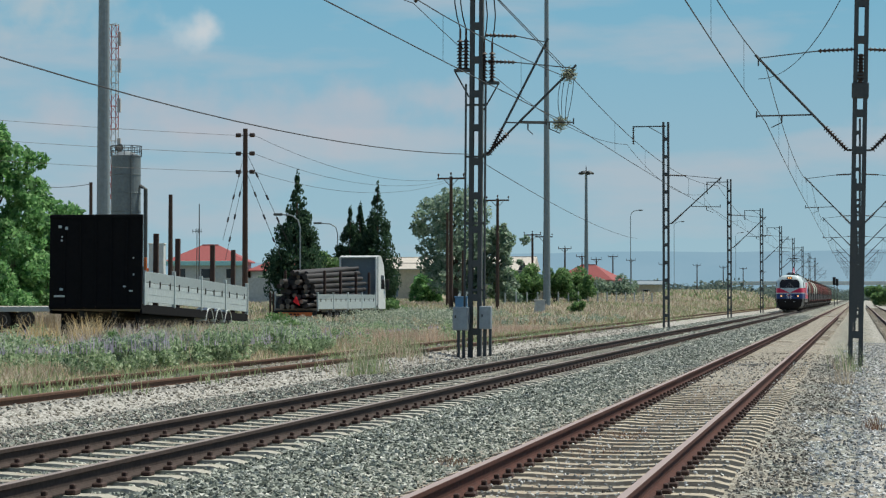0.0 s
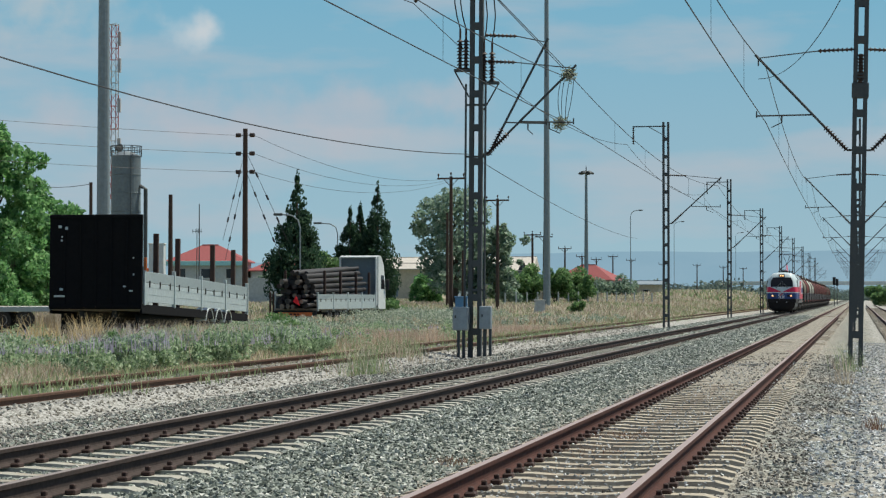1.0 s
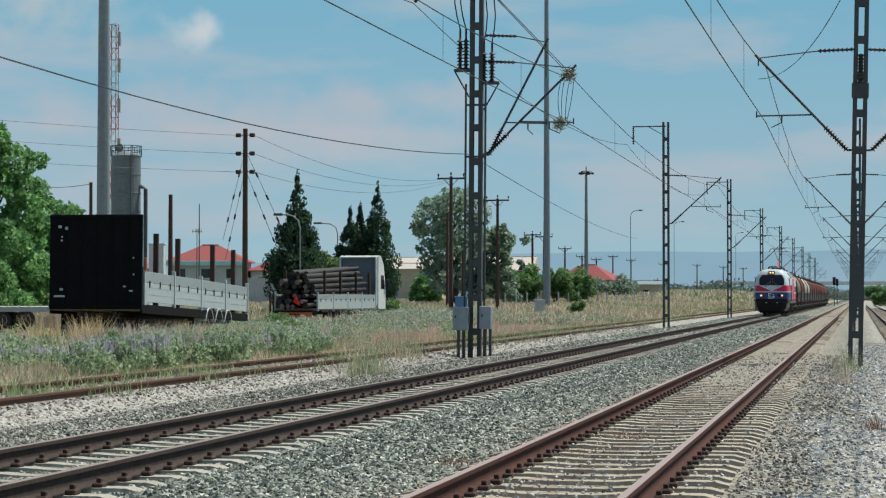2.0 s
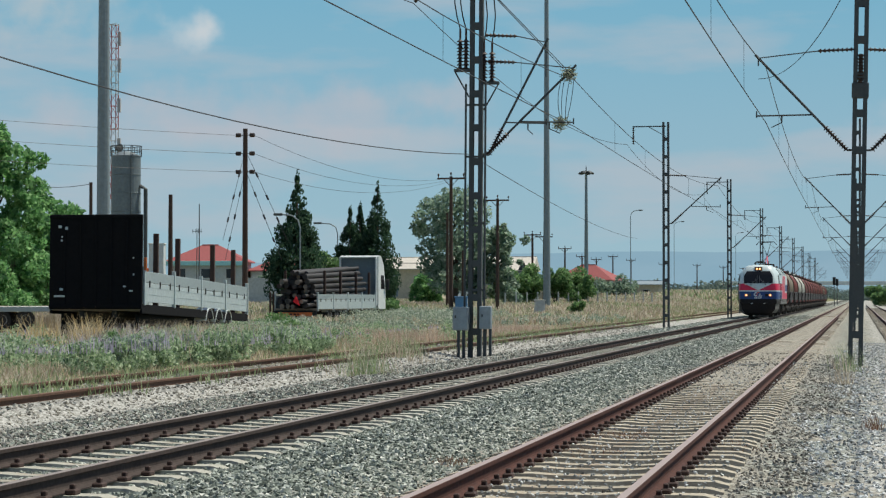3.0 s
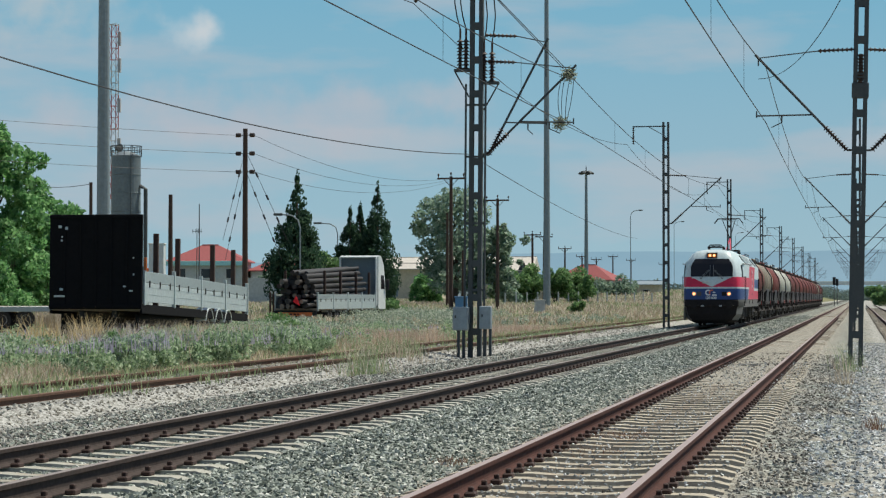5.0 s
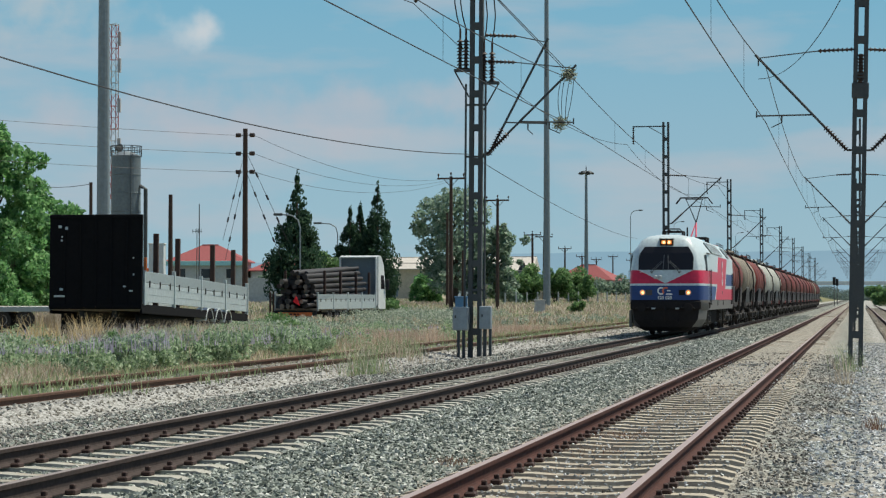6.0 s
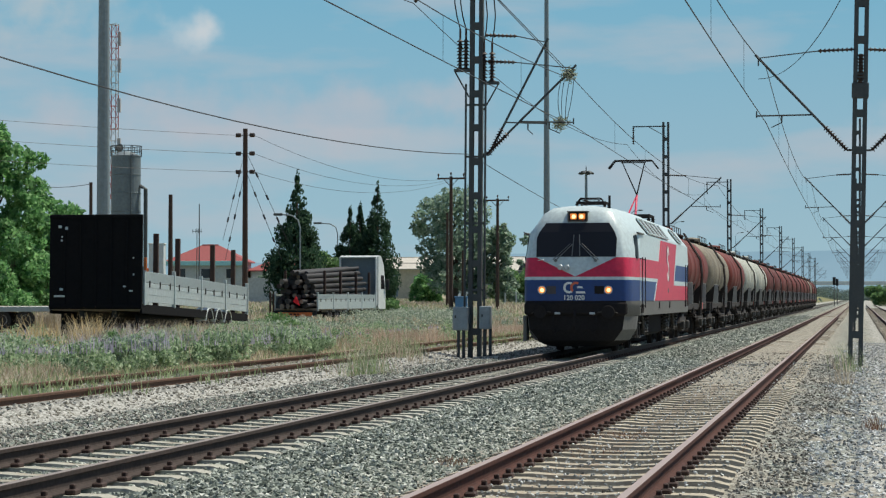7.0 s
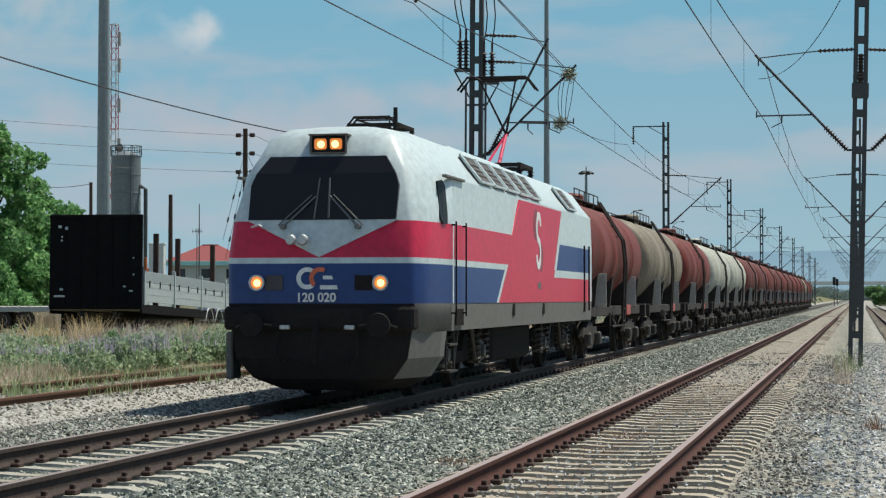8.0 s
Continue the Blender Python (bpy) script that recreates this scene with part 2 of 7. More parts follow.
def turned(bm, profile, m=None, n=20, caps=True):
    """A body of revolution about z from (radius, height) pairs."""
    rings = []
    for r, z in profile:
        ring = [Vector((math.cos(2 * math.pi * i / n) * r, math.sin(2 * math.pi * i / n) * r, z)) for i in range(n)]
        rings.append([bm.verts.new(m @ v if m is not None else v) for v in ring])
    for a, b in zip(rings, rings[1:]):
        for i in range(n):
            j = (i + 1) % n
            bm.faces.new((a[i], a[j], b[j], b[i]))
    if caps:
        bm.faces.new(rings[0][::-1])
        bm.faces.new(rings[-1])


def slab(bm, outline, axis, lo, hi):
    """A flat plate from a 2D outline, between lo and hi along the axis (0: x, 1: y, 2: z)."""
    def at(p, v):
        q = list(p)
        q.insert(axis, v)
        return Vector(q)
    a = [bm.verts.new(at(p, lo)) for p in outline]
    b = [bm.verts.new(at(p, hi)) for p in outline]
    n = len(outline)
    fs = [bm.faces.new(a[::-1]), bm.faces.new(b)]
    for i in range(n):
        j = (i + 1) % n
        fs.append(bm.faces.new((a[i], a[j], b[j], b[i])))
    bmesh.ops.recalc_face_normals(bm, faces=fs)
    return fs


# ---- terrain ----
X_MAIN, X_SIDE, X_OLD, X_EAST = -7.13, -2.41, -12.1, 2.35


def smooth(v, lo, hi):
    t = min(1.0, max(0.0, (v - lo) / (hi - lo)))
    return t * t * (3 - 2 * t)


def ground_z(x, y):
    z = -0.24
    z += 0.025 * smooth(-x, 3.7, 4.4) * smooth(x, -10.6, -9.4)
    z += (0.02 + 0.055 * smooth(y, 27.0, 44.0)) * smooth(-x, 0.9, 1.3) * smooth(x, -3.9, -3.6) * (0.8 + 0.4 * noise.noise((x, y * 0.4, 3.0)))
    z += 0.055 * smooth(-x, 4.0, 4.6) * smooth(x, -6.0, -5.4) + 0.055 * smooth(-x, 8.4, 9.0) * smooth(x, -10.4, -9.8)
    z += 0.19 * smooth(-x, 10.2, 11.2)
    z -= 0.08 * smooth(x, -1.0, 0.5)
    rise = 0.0085 * max(0.0, min(y, 400.0) - 120.0)
    z += rise * smooth(-x, 13.5, 26.0)
    z += 0.1 * smooth(-x, 13.5, 16.0) * (noise.noise((x * 0.15, y * 0.08, 0.0)))
    return z


def build_ground():
    xs = [-3000, -1800, -1000, -600, -400, -280, -200, -150, -110] + [-90 + 4 * i for i in range(16)] + [-28 + 1 * i for i in range(12)]
    xs += [-16 + 0.25 * i for i in range(76)] + [3.5, 5, 8, 14, 25, 45, 90, 180, 400, 900, 2000, 3000]
    ys = [-400, -150, -60, -20, -5] + [1.5 * i for i in range(0, 60)] + [92 + 6 * i for i in range(40)] + [340, 380, 420, 480, 560, 700, 900, 1300, 2000, 3000, 4600]
    verts = [(x, y, ground_z(x, y)) for y in ys for x in xs]
    w = len(xs)
    faces = [(j * w + i, j * w + i + 1, (j + 1) * w + i + 1, (j + 1) * w + i) for j in range(len(ys) - 1) for i in range(w - 1)]
    ob = raw("ground", verts, faces, M_GROUND, smooth=True)
    return tagged(ob, "flat ground with grey ballast, pale gravel and dry earth", "ground", kind="structure")


build_ground()


# ---- tracks ----
def rail_profile():
    return [(-0.075, -0.172), (0.075, -0.172), (0.075, -0.160), (0.018, -0.140), (0.009, -0.125), (0.009, -0.050), (0.036, -0.038), (0.036, -0.006),
            (0.030, 0.0), (-0.030, 0.0), (-0.036, -0.006), (-0.036, -0.038), (-0.009, -0.050), (-0.009, -0.125), (-0.018, -0.140), (-0.075, -0.160)]


def rail(parent, x, y0, y1, material, wob=0.0):
    prof = rail_profile()
    ys = [y0]
    while ys[-1] < y1:
        ys.append(ys[-1] + (3.0 if wob and ys[-1] < 160 else 150.0))
    verts, faces = [], []
    k = len(prof)
    for y in ys:
        dx = wob * noise.noise((y * 0.07, x, 0.0))
        dz = 0.5 * wob * noise.noise((y * 0.09, x, 5.0))
        verts += [(x + dx + p[0], y, p[1] + dz) for p in prof]
    for s in range(len(ys) - 1):
        for i in range(k):
            j = (i + 1) % k
            faces.append((s * k + i, s * k + j, (s + 1) * k + j, (s + 1) * k + i))
    faces.append(tuple(range(k))[::-1])
    ob = raw("rail", verts, faces, material, parent)
    return ob


def sleeper_mesh(length, width, top, seat, material, name):
    """A concrete sleeper with sloped sides, thicker under the rails and waisted in the middle."""
    bm = bmesh.new()
    h = length / 2
    rows = []
    for x, dz, w in ((-h, -0.03, 0.9), (-h + 0.12, 0.0, 1.0), (-0.95, seat, 1.0), (-0.5, seat, 1.0), (-0.3, -0.014, 0.88), (0.3, -0.014, 0.88), (0.5, seat, 1.0), (0.95, seat, 1.0), (h - 0.12, 0.0, 1.0), (h, -0.03, 0.9)):
        a = width / 2 * w
        rows.append([bm.verts.new(v) for v in ((x, -a - 0.03, top - 0.2), (x, -a * 0.8, top + dz), (x, a * 0.8, top + dz), (x, a + 0.03, top - 0.2))])
    for p, q in zip(rows, rows[1:]):
        for i in range(3):
            bm.faces.new((p[i], p[i + 1], q[i + 1], q[i]))
    bm.faces.new(rows[0])
    bm.faces.new(rows[-1][::-1])
    bmesh.ops.recalc_face_normals(bm, faces=bm.faces[:])
    me = bpy.data.meshes.new(name)
    bm.to_mesh(me)
    bm.free()
    me.materials.append(material)
    return me


def clip_mesh():
    bm = bmesh.new()
    for s in (-1, 1):
        box(bm, s * 0.115 - 0.045, s * 0.115 + 0.045, -0.07, 0.07, -0.185, -0.135, 0.012)
        box(bm, s * 0.115 - 0.022, s * 0.115 + 0.022, -0.025, 0.025, -0.14, -0.095, 0.008)
    me = bpy.data.meshes.new("rail_clip")
    bm.to_mesh(me)
    bm.free()
    me.materials.append(M_CLIP)
    return me


CLIP = clip_mesh()


def track(name, x, z, label, rail_mat, sl_mesh, spacing, y_start, wob=0.0, pieces=100, clips=True, y_end=1250.0):
    t = thing(name, pose(x, 0, z), label, "track", kind="structure")
    for s in (-1, 1):
        rail(t, s * 0.7525, -12.0, y_end, rail_mat, wob)
    far_v, far_f, clip_v, clip_f = [], [], [], []
    rng = random.Random(int(abs(x) * 10))
    base_v = [v.co.copy() for v in sl_mesh.vertices]
    base_f = [tuple(p.vertices) for p in sl_mesh.polygons]
    count = int((min(y_end, 330.0) - y_start) / spacing)
    for i in range(count):
        y = y_start + i * spacing
        m = pose(rng.uniform(-0.02, 0.02), y + rng.uniform(-0.015, 0.015), rng.uniform(-0.008, 0.004), 0, 0, rng.uniform(-0.8, 0.8))
        if i < pieces:
            s = new("sleeper", sl_mesh)
            s.parent, s.matrix_basis = t, m
            if clips and i < 60:
                for k in (-0.7525, 0.7525):
                    c = new("rail_clip", CLIP)
                    c.parent, c.matrix_basis = t, pose(k, y, 0)
        if clips and 60 <= i < 260:
            for k in (-0.7525, 0.7525):
                o = len(clip_v)
                clip_v += [(v.co.x + k, v.co.y + y, v.co.z) for v in CLIP.vertices]
                clip_f += [tuple(o + q for q in p.vertices) for p in CLIP.polygons]
        if i >= pieces:
            o = len(far_v)
            far_v += [tuple(m @ v) for v in base_v]
            far_f += [tuple(o + q for q in f) for f in base_f]
    if clip_v:
        tagged(raw("distant_clips", clip_v, clip_f, M_CLIP, t), kind="stuff")
    if far_v:
        f = raw("distant_sleepers", far_v, far_f, sl_mesh.materials[0], t)
        tagged(f, kind="stuff")
    return t


SL_MAIN = sleeper_mesh(2.5, 0.28, -0.175, 0.0, M_SLEEPER, "sleeper")
SL_SIDE = sleeper_mesh(2.6, 0.26, -0.175, 0.0, M_OLD_SLEEPER, "sleeper")
SL_OLD = sleeper_mesh(2.5, 0.26, -0.175, 0.0, M_WOOD_SLEEPER, "sleeper")
track("main_track", X_MAIN, 0.0, "main railway track with dark worn rails on concrete sleepers", M_RAIL, SL_MAIN, 0.6, 8.6)
track("side_track", X_SIDE, 0.0, "siding with rust-red rails on dusty concrete sleepers", M_RUST_RAIL, SL_SIDE, 0.6, 6.0)
track("old_track", X_OLD, 0.06, "disused track with brown rusted rails among weeds", M_OLD_RAIL, SL_OLD, 0.65, 24.0, 0.06, 80, False, 400.0)
track("east_track", X_EAST, 0.0, "track with rusty rails in pale gravel", M_RUST_RAIL, SL_SIDE, 0.6, 60.0, 0.0, 60, False, 420.0)


# ---- overhead line ----
Z_WIRE, Z_CAT, SPAN = 5.85, 7.45, 52.7


def insulator(bm, a, b, core=0.03, shed=0.075, count=9):
    """A ribbed porcelain insulator, turned in one piece from a to b."""
    a, b = Vector(a), Vector(b)
    d = (b - a).length / count
    prof = [(core, 0.0)]
    for i in range(count):
        z = d * (i + 0.3)
        prof += [(core, z), (shed, z + d * 0.04), (shed * 0.92, z + d * 0.14), (core * 1.2, z + d * 0.5)]
    prof.append((core, d * count))
    turned(bm, prof, Matrix.Translation(a) @ (b - a).to_track_quat("Z", "Y").to_matrix().to_4x4(), 10)


def batten_mesh():
    bm = bmesh.new()
    box(bm, -0.17, 0.17, -0.005, 0.005, -0.09, 0.09)
    me = bpy.data.meshes.new("batten")
    bm.to_mesh(me)
    bm.free()
    me.materials.append(M_STEEL)
    return me


BATTEN = batten_mesh()


def mast(x, y, height, group, label, lean=0.0):
    """Two steel channels tied by batten plates, on a concrete foot."""
    m = thing("catenary_mast", pose(x, y, 0, 0, lean, 0), label, "catenary mast", group)
    for s in (-1, 1):
        bm = bmesh.new()
        sx = s * 0.12
        i, o, w = sx - s * 0.05, sx + s * 0.06, s * 0.012
        slab(bm, [(i, -0.096), (o, -0.096), (o, 0.096), (i, 0.096), (i, 0.084), (o - w, 0.084), (o - w, -0.084), (i, -0.084)], 2, -0.3, height)
        part("channel", bm, M_STEEL, m)
    z = 0.5
    while z < height:
        for k in (-1, 1):
            b = new("batten", BATTEN)
            b.parent, b.matrix_basis = m, pose(0, k * 0.102, z)
        z += 0.92
    bm = bmesh.new()
    box(bm, -0.32, 0.32, -0.32, 0.32, -0.75, -0.27, 0.03)
    part("footing", bm, M_SLEEPER, m, "weathered concrete footing")
    return m


def cantilever(m, reach, tip_z=7.6, y=0.0, push=0.25, drop=0.0):
    """A bracket tube with its insulators, top tie and registration arm; reach is signed, from the mast to the track's middle."""
    s = 1 if reach > 0 else -1
    tip_z -= drop
    foot, tip = Vector((s * 0.3, y, 5.3 - drop)), Vector((reach + s * 0.1, y, tip_z))
    d = (tip - foot).normalized()
    c = new("cantilever")
    c.parent = m
    bm = bmesh.new()
    rod(bm, foot + d * 0.75, tip + d * 0.12, 0.032, 0.032, 8)
    rod(bm, (s * 0.16, y, 5.3 - drop), foot, 0.03, 0.03, 6)
    part("bracket_tube", bm, M_STEEL, c)
    bm = bmesh.new()
    insulator(bm, foot, foot + d * 0.8, 0.03, 0.085, 10)
    part("insulator", bm, M_INSUL, c)
    bm = bmesh.new()
    top = Vector((s * 0.18, y, tip_z + 0.22))
    tie = Vector((s * 1.05, y, tip_z + 0.18))
    rod(bm, tie, tip, 0.016, 0.016, 6)
    part("tie_rod", bm, M_STEEL, c)
    bm = bmesh.new()
    insulator(bm, top, tie, 0.025, 0.06, 8)
    part("insulator", bm, M_INSUL, c)
    k = (6.18 - drop - foot.z) / d.z
    p = foot + d * k
    bm = bmesh.new()
    q = Vector((reach + s * 0.12, y, 6.14 - drop))
    rod(bm, p, q, 0.022, 0.022, 6)
    w = Vector((reach - s * push, y, Z_WIRE - drop))
    mid = p.lerp(q, 0.55)
    rod(bm, mid, mid - Vector((0, 0, 0.18)), 0.02, 0.02, 6)
    rod(bm, mid - Vector((0, 0, 0.18)), w if abs(w.x) > abs(mid.x) else q - Vector((0, 0, 0.25)), 0.014, 0.014, 6)
    rod(bm, q + Vector((0, 0, -0.05)), q + Vector((0, 0, 0.12)), 0.018, 0.018, 6)
    part("registration_arm", bm, M_STEEL, c)
    bm = bmesh.new()
    rod(bm, tip, (tip.x, y, Z_CAT - drop - 0.05), 0.018, 0.018, 6)
    part("wire_clamp", bm, M_STEEL, c)
    return c


def feeder_bracket(m, side):
    bm = bmesh.new()
    box(bm, min(0, side * 1.75), max(0, side * 1.75), -0.03, 0.03, 10.35, 10.41)
    rod(bm, (side * 0.9, 0, 10.36), (0, 0, 9.85), 0.02, 0.02, 6)
    b = part("feeder_bracket", bm, M_STEEL, m)
    bm = bmesh.new()
    insulator(bm, (side * 1.7, 0, 10.35), (side * 1.7, 0, 9.45), 0.025, 0.075, 9)
    part("insulator", bm, M_INSUL, b)


def switch_gear(m):
    """Section insulators, their crossbars, jumpers, conduits and control boxes on the first mast."""
    for s, z, seats in ((-1, 7.6, (0.3, 0.46)), (1, 7.25, (0.2, 0.42))):
        bm = bmesh.new()
        box(bm, min(s * 0.12, s * 0.62), max(s * 0.12, s * 0.62), -0.07, 0.07, z - 0.06, z + 0.02, 0.01)
        rod(bm, (s * 0.6, 0, z - 0.05), (s * 0.2, 0, z - 0.75), 0.022, 0.022, 6)
        arm = part("crossbar", bm, M_STEEL, m)
        for x in seats:
            bm = bmesh.new()
            insulator(bm, (s * x, 0, z), (s * x, 0, z + 0.82), 0.04, 0.1, 9)
            rod(bm, (s * x, 0, z + 0.82), (s * x, 0, z + 1.1), 0.03, 0.03, 6)
            part("insulator", bm, M_INSUL, arm)
            bm = bmesh.new()
            pts = [(s * x + 0.12 * s * math.sin(i * 0.7), -0.1 * i, z + 1.1 + 0.35 * i) for i in range(7)]
            chain(bm, pts, 0.018)
            part("jumper", bm, M_WIRE, arm)
    for s in (-1, 1):
        bm = bmesh.new()
        rod(bm, (s * 0.27, -0.12, -0.2), (s * 0.27, -0.12, 7.2), 0.03, 0.03, 8)
        for z in (1.6, 3.4, 5.2, 6.6):
            box(bm, min(0, s * 0.29), max(0, s * 0.29), -0.11, -0.08, z, z + 0.06)
        part("conduit", bm, M_STEEL, m)
    for s, x0, x1, z0, z1 in ((-1, -0.54, -0.12, 0.54, 1.17), (1, 0.19, 0.5, 0.58, 1.2)):
        bm = bmesh.new()
        box(bm, x0, x1, -0.42, -0.16, z0, z1, 0.02)
        c = part("control_box", bm, M_CABINET, m, "grey steel control box")
        bm = bmesh.new()
        box(bm, x0 + 0.04, x1 - 0.04, -0.432, -0.42, z0 + 0.05, z1 - 0.05, 0.004)
        d = part("box_door", bm, M_CABINET, c)
        bm = bmesh.new()
        box(bm, x0 + 0.06, x0 + 0.1, -0.45, -0.432, z1 - 0.3, z1 - 0.22, 0.006)
        part("lock", bm, M_STEEL, c)
        bm = bmesh.new()
        for dx in (0.1, 0.24):
            box(bm, x0 + dx, x0 + dx + 0.07, -0.3, -0.2, -0.3, z0)
        part("box_leg", bm, M_STEEL, m)


M_CABINET = worn("cabinet_paint", (0.27, 0.31, 0.33), 0.5, 0.0, (0.16, 0.15, 0.13), 0.35, 8, 2.5)
X_LEFT, X_RIGHT, Y_LEFT, Y_RIGHT = -10.16, -0.08, 54.6, 52.2

PULL = (-0.5, 0.0)
for i in range(9):
    x = X_LEFT + (0.0, 0.34, 0.4, 0.46)[min(i, 3)]
    m = mast(x, Y_LEFT + SPAN * i, 10.6, "catenary masts beside the main track",
             "dark steel lattice mast with switchgear and grey boxes" if i == 0 else "dark steel batten mast holding the overhead line", 0.4 if i == 0 else 0.0)
    cantilever(m, X_MAIN - x + PULL[min(i, 1)])
    if i == 0:
        cantilever(m, 1.76, 8.34, 0.25)
        switch_gear(m)
    feeder_bracket(m, -1)
for i in range(9):
    m = mast(X_RIGHT, Y_RIGHT + SPAN * i, 10.4, "catenary masts between the sidings", "dark steel mast with bracket arms to both sides", 1.3 if i == 0 else 0.4)
    cantilever(m, X_SIDE - X_RIGHT - 0.1, drop=0.2)
    cantilever(m, X_EAST - X_RIGHT, drop=0.2)
    if i == 0:
        bm = bmesh.new()
        insulator(bm, (0, -0.05, 7.5), (0, -0.05, 6.75), 0.05, 0.11, 9)
        part("insulator", bm, M_INSUL, m)
        bm = bmesh.new()
        box(bm, -0.21, 0.21, -0.13, 0.13, 6.4, 6.78, 0.02)
        part("clamp_plate", bm, M_STEEL, m)


def overhead(x, y0, label, drop, shifts, levels, slack, top=Z_CAT):
    """A contact wire, its catenary and droppers along one track; shifts and levels: offset and height at the supports."""
    w = thing("overhead_line", pose(x, 0, -drop), label, "overhead line", "overhead lines")
    cat, con = [], []
    for k in range(-1, 8):
        a = y0 + SPAN * k
        s0, s1 = shifts[min(k + 1, 2)], shifts[min(k + 2, 2)]
        z0, z1 = levels[min(k + 1, 2)], levels[min(k + 2, 2)]
        for i in range(12):
            u = i / 12
            cat.append((s0 + (s1 - s0) * u, a + SPAN * u, top - slack * 4 * u * (1 - u)))
            con.append((s0 + (s1 - s0) * u, a + SPAN * u, z0 + (z1 - z0) * u - 0.08 * 4 * u * (1 - u)))
        for i in range(1, 6):
            u = i / 6
            q = s0 + (s1 - s0) * u
            bm = bmesh.new()
            rod(bm, (q, a + SPAN * u, top - slack * 4 * u * (1 - u)), (q, a + SPAN * u, z0 + (z1 - z0) * u - 0.08 * 4 * u * (1 - u)), 0.004, 0.004, 4)
            part("dropper", bm, M_WIRE, w)
    bm = bmesh.new()
    chain(bm, cat, 0.011, 5)
    part("catenary_wire", bm, M_WIRE, w)
    bm = bmesh.new()
    chain(bm, con, 0.011, 5)
    part("contact_wire", bm, M_WIRE, w)


overhead(X_MAIN, Y_LEFT, "thin copper contact wire hung over the main track", 0.0, (-0.47, -0.3, 0.0), (5.56, 6.0, 5.85), 0.7, 7.25)
overhead(X_SIDE, Y_RIGHT, "thin copper contact wire hung over the siding", 0.2, (-0.29, 0.15, 0.1), (6.02, 6.02, 5.95), 0.75)
overhead(X_EAST, Y_RIGHT, "thin copper contact wire hung over the gravel siding", 0.2, (0.1, 0.1, 0.1), (5.85, 5.85, 5.85), 0.75)


def sagging(name, pts, sag, r, label, category="wire"):
    bm = bmesh.new()
    for a, b in zip(pts, pts[1:]):
        a, b = Vector(a), Vector(b)
        line = [a.lerp(b, i / 14) - Vector((0, 0, sag * 4 * (i / 14) * (1 - i / 14))) for i in range(15)]
        chain(bm, line, r, 4)
    ob = link_mesh(name, bm, M_WIRE)
    return tagged(ob, label, category)


sagging("feeder_wire", [(X_LEFT - 1.7, Y_LEFT + SPAN * i, 9.45) for i in range(-1, 8)], 0.9, 0.012, "dark feeder wire hung along the mast brackets")
sagging("jumper_wire", [(X_SIDE - 0.02, Y_RIGHT - 0.3, 6.9), (X_RIGHT + 0.0, Y_RIGHT - 4.0, 8.9)], 0.62, 0.01, "slack dark jumper wire below the mast")

for dx, dz in ((0.0, 0.0), (0.13, -0.06)):
    sagging("anchor_wire", [(-7.6 + dx, Y_LEFT + 0.0, 7.42 + dz), (-7.75 + dx, Y_LEFT - SPAN, 9.75 + dz * 4)], 0.05, 0.011, "dark wire rising from the bracket to its anchor")


def jumper_loop(x0, x1, bow):
    """A slack loop between the catenary fitting and the contact wire fitting."""
    bm = bmesh.new()
    chain(bm, [(x0 + (x1 - x0) * u + bow * math.sin(math.pi * u), 54.6 + 0.2 * u, 7.34 - 1.15 * u) for u in [i / 9 for i in range(10)]], 0.009, 5)
    tagged(link_mesh("jumper_loop", bm, M_WIRE), "slack dark jumper loop between two overhead fittings", "wire", "jumper loops")


for x0, x1, bow in ((-7.78, -7.84, -0.09), (-7.7, -7.8, -0.05), (-7.56, -7.72, -0.03), (-7.45, -7.68, 0.03)):
    jumper_loop(x0, x1, bow)


def bird_nest(x, y, z):
    bm = bmesh.new()
    rng = random.Random(int(z * 100))
    for _ in range(330):
        a = Vector((rng.gauss(0, 0.075), rng.gauss(0, 0.075), rng.gauss(0, 0.07)))
        b = a + Vector((rng.uniform(-0.09, 0.09), rng.uniform(-0.09, 0.09), rng.uniform(-0.07, 0.08)))
        rod(bm, a, b, 0.012, 0.004, 4)
    ob = link_mesh("plant_tuft", bm, M_TWIG)
    ob.matrix_basis = pose(x, y, z)
    tagged(ob, "tangled green and brown plant tuft on overhead fittings", "plant tuft", kind="stuff")


M_TWIG = worn("twig_green", (0.30, 0.32, 0.22), 0.9, fine=6, bump=0)
bird_nest(-7.6, 54.6, 7.4)
bird_nest(-7.85, 54.8, 6.12)


# ---- train ----
M_WHITE = worn("white_enamel", (0.53, 0.61, 0.615), 0.36, 0, (0.44, 0.43, 0.40), 0.25, 9, 1.1, (1.5, 0.4, 1.5), 0.05)
M_RED = worn("red_enamel", (0.58, 0.013, 0.058), 0.4, 0, (0.48, 0.05, 0.09), 0.3, 9, 0.9, None, 0.05)
M_BLUE = worn("blue_enamel", (0.006, 0.038, 0.175), 0.4, 0, (0.018, 0.052, 0.16), 0.3, 9, 0.9, None, 0.05)
M_SKIRT = worn("grey_skirt_paint", (0.13, 0.125, 0.115), 0.7, 0, (0.075, 0.065, 0.055), 0.55, 9, 1.6)
M_FRAME = worn("sooty_frame", (0.027, 0.024, 0.024), 0.95, 0.0, (0.03, 0.026, 0.023), 0.35, 15, 2.0)
M_FRAME.node_tree.nodes["Principled BSDF"].inputs["Specular IOR Level"].default_value = 0.04
M_IRON = worn("bare_iron", (0.055, 0.048, 0.042), 0.6, 0.4, (0.06, 0.035, 0.025), 0.5, 15, 3.0)
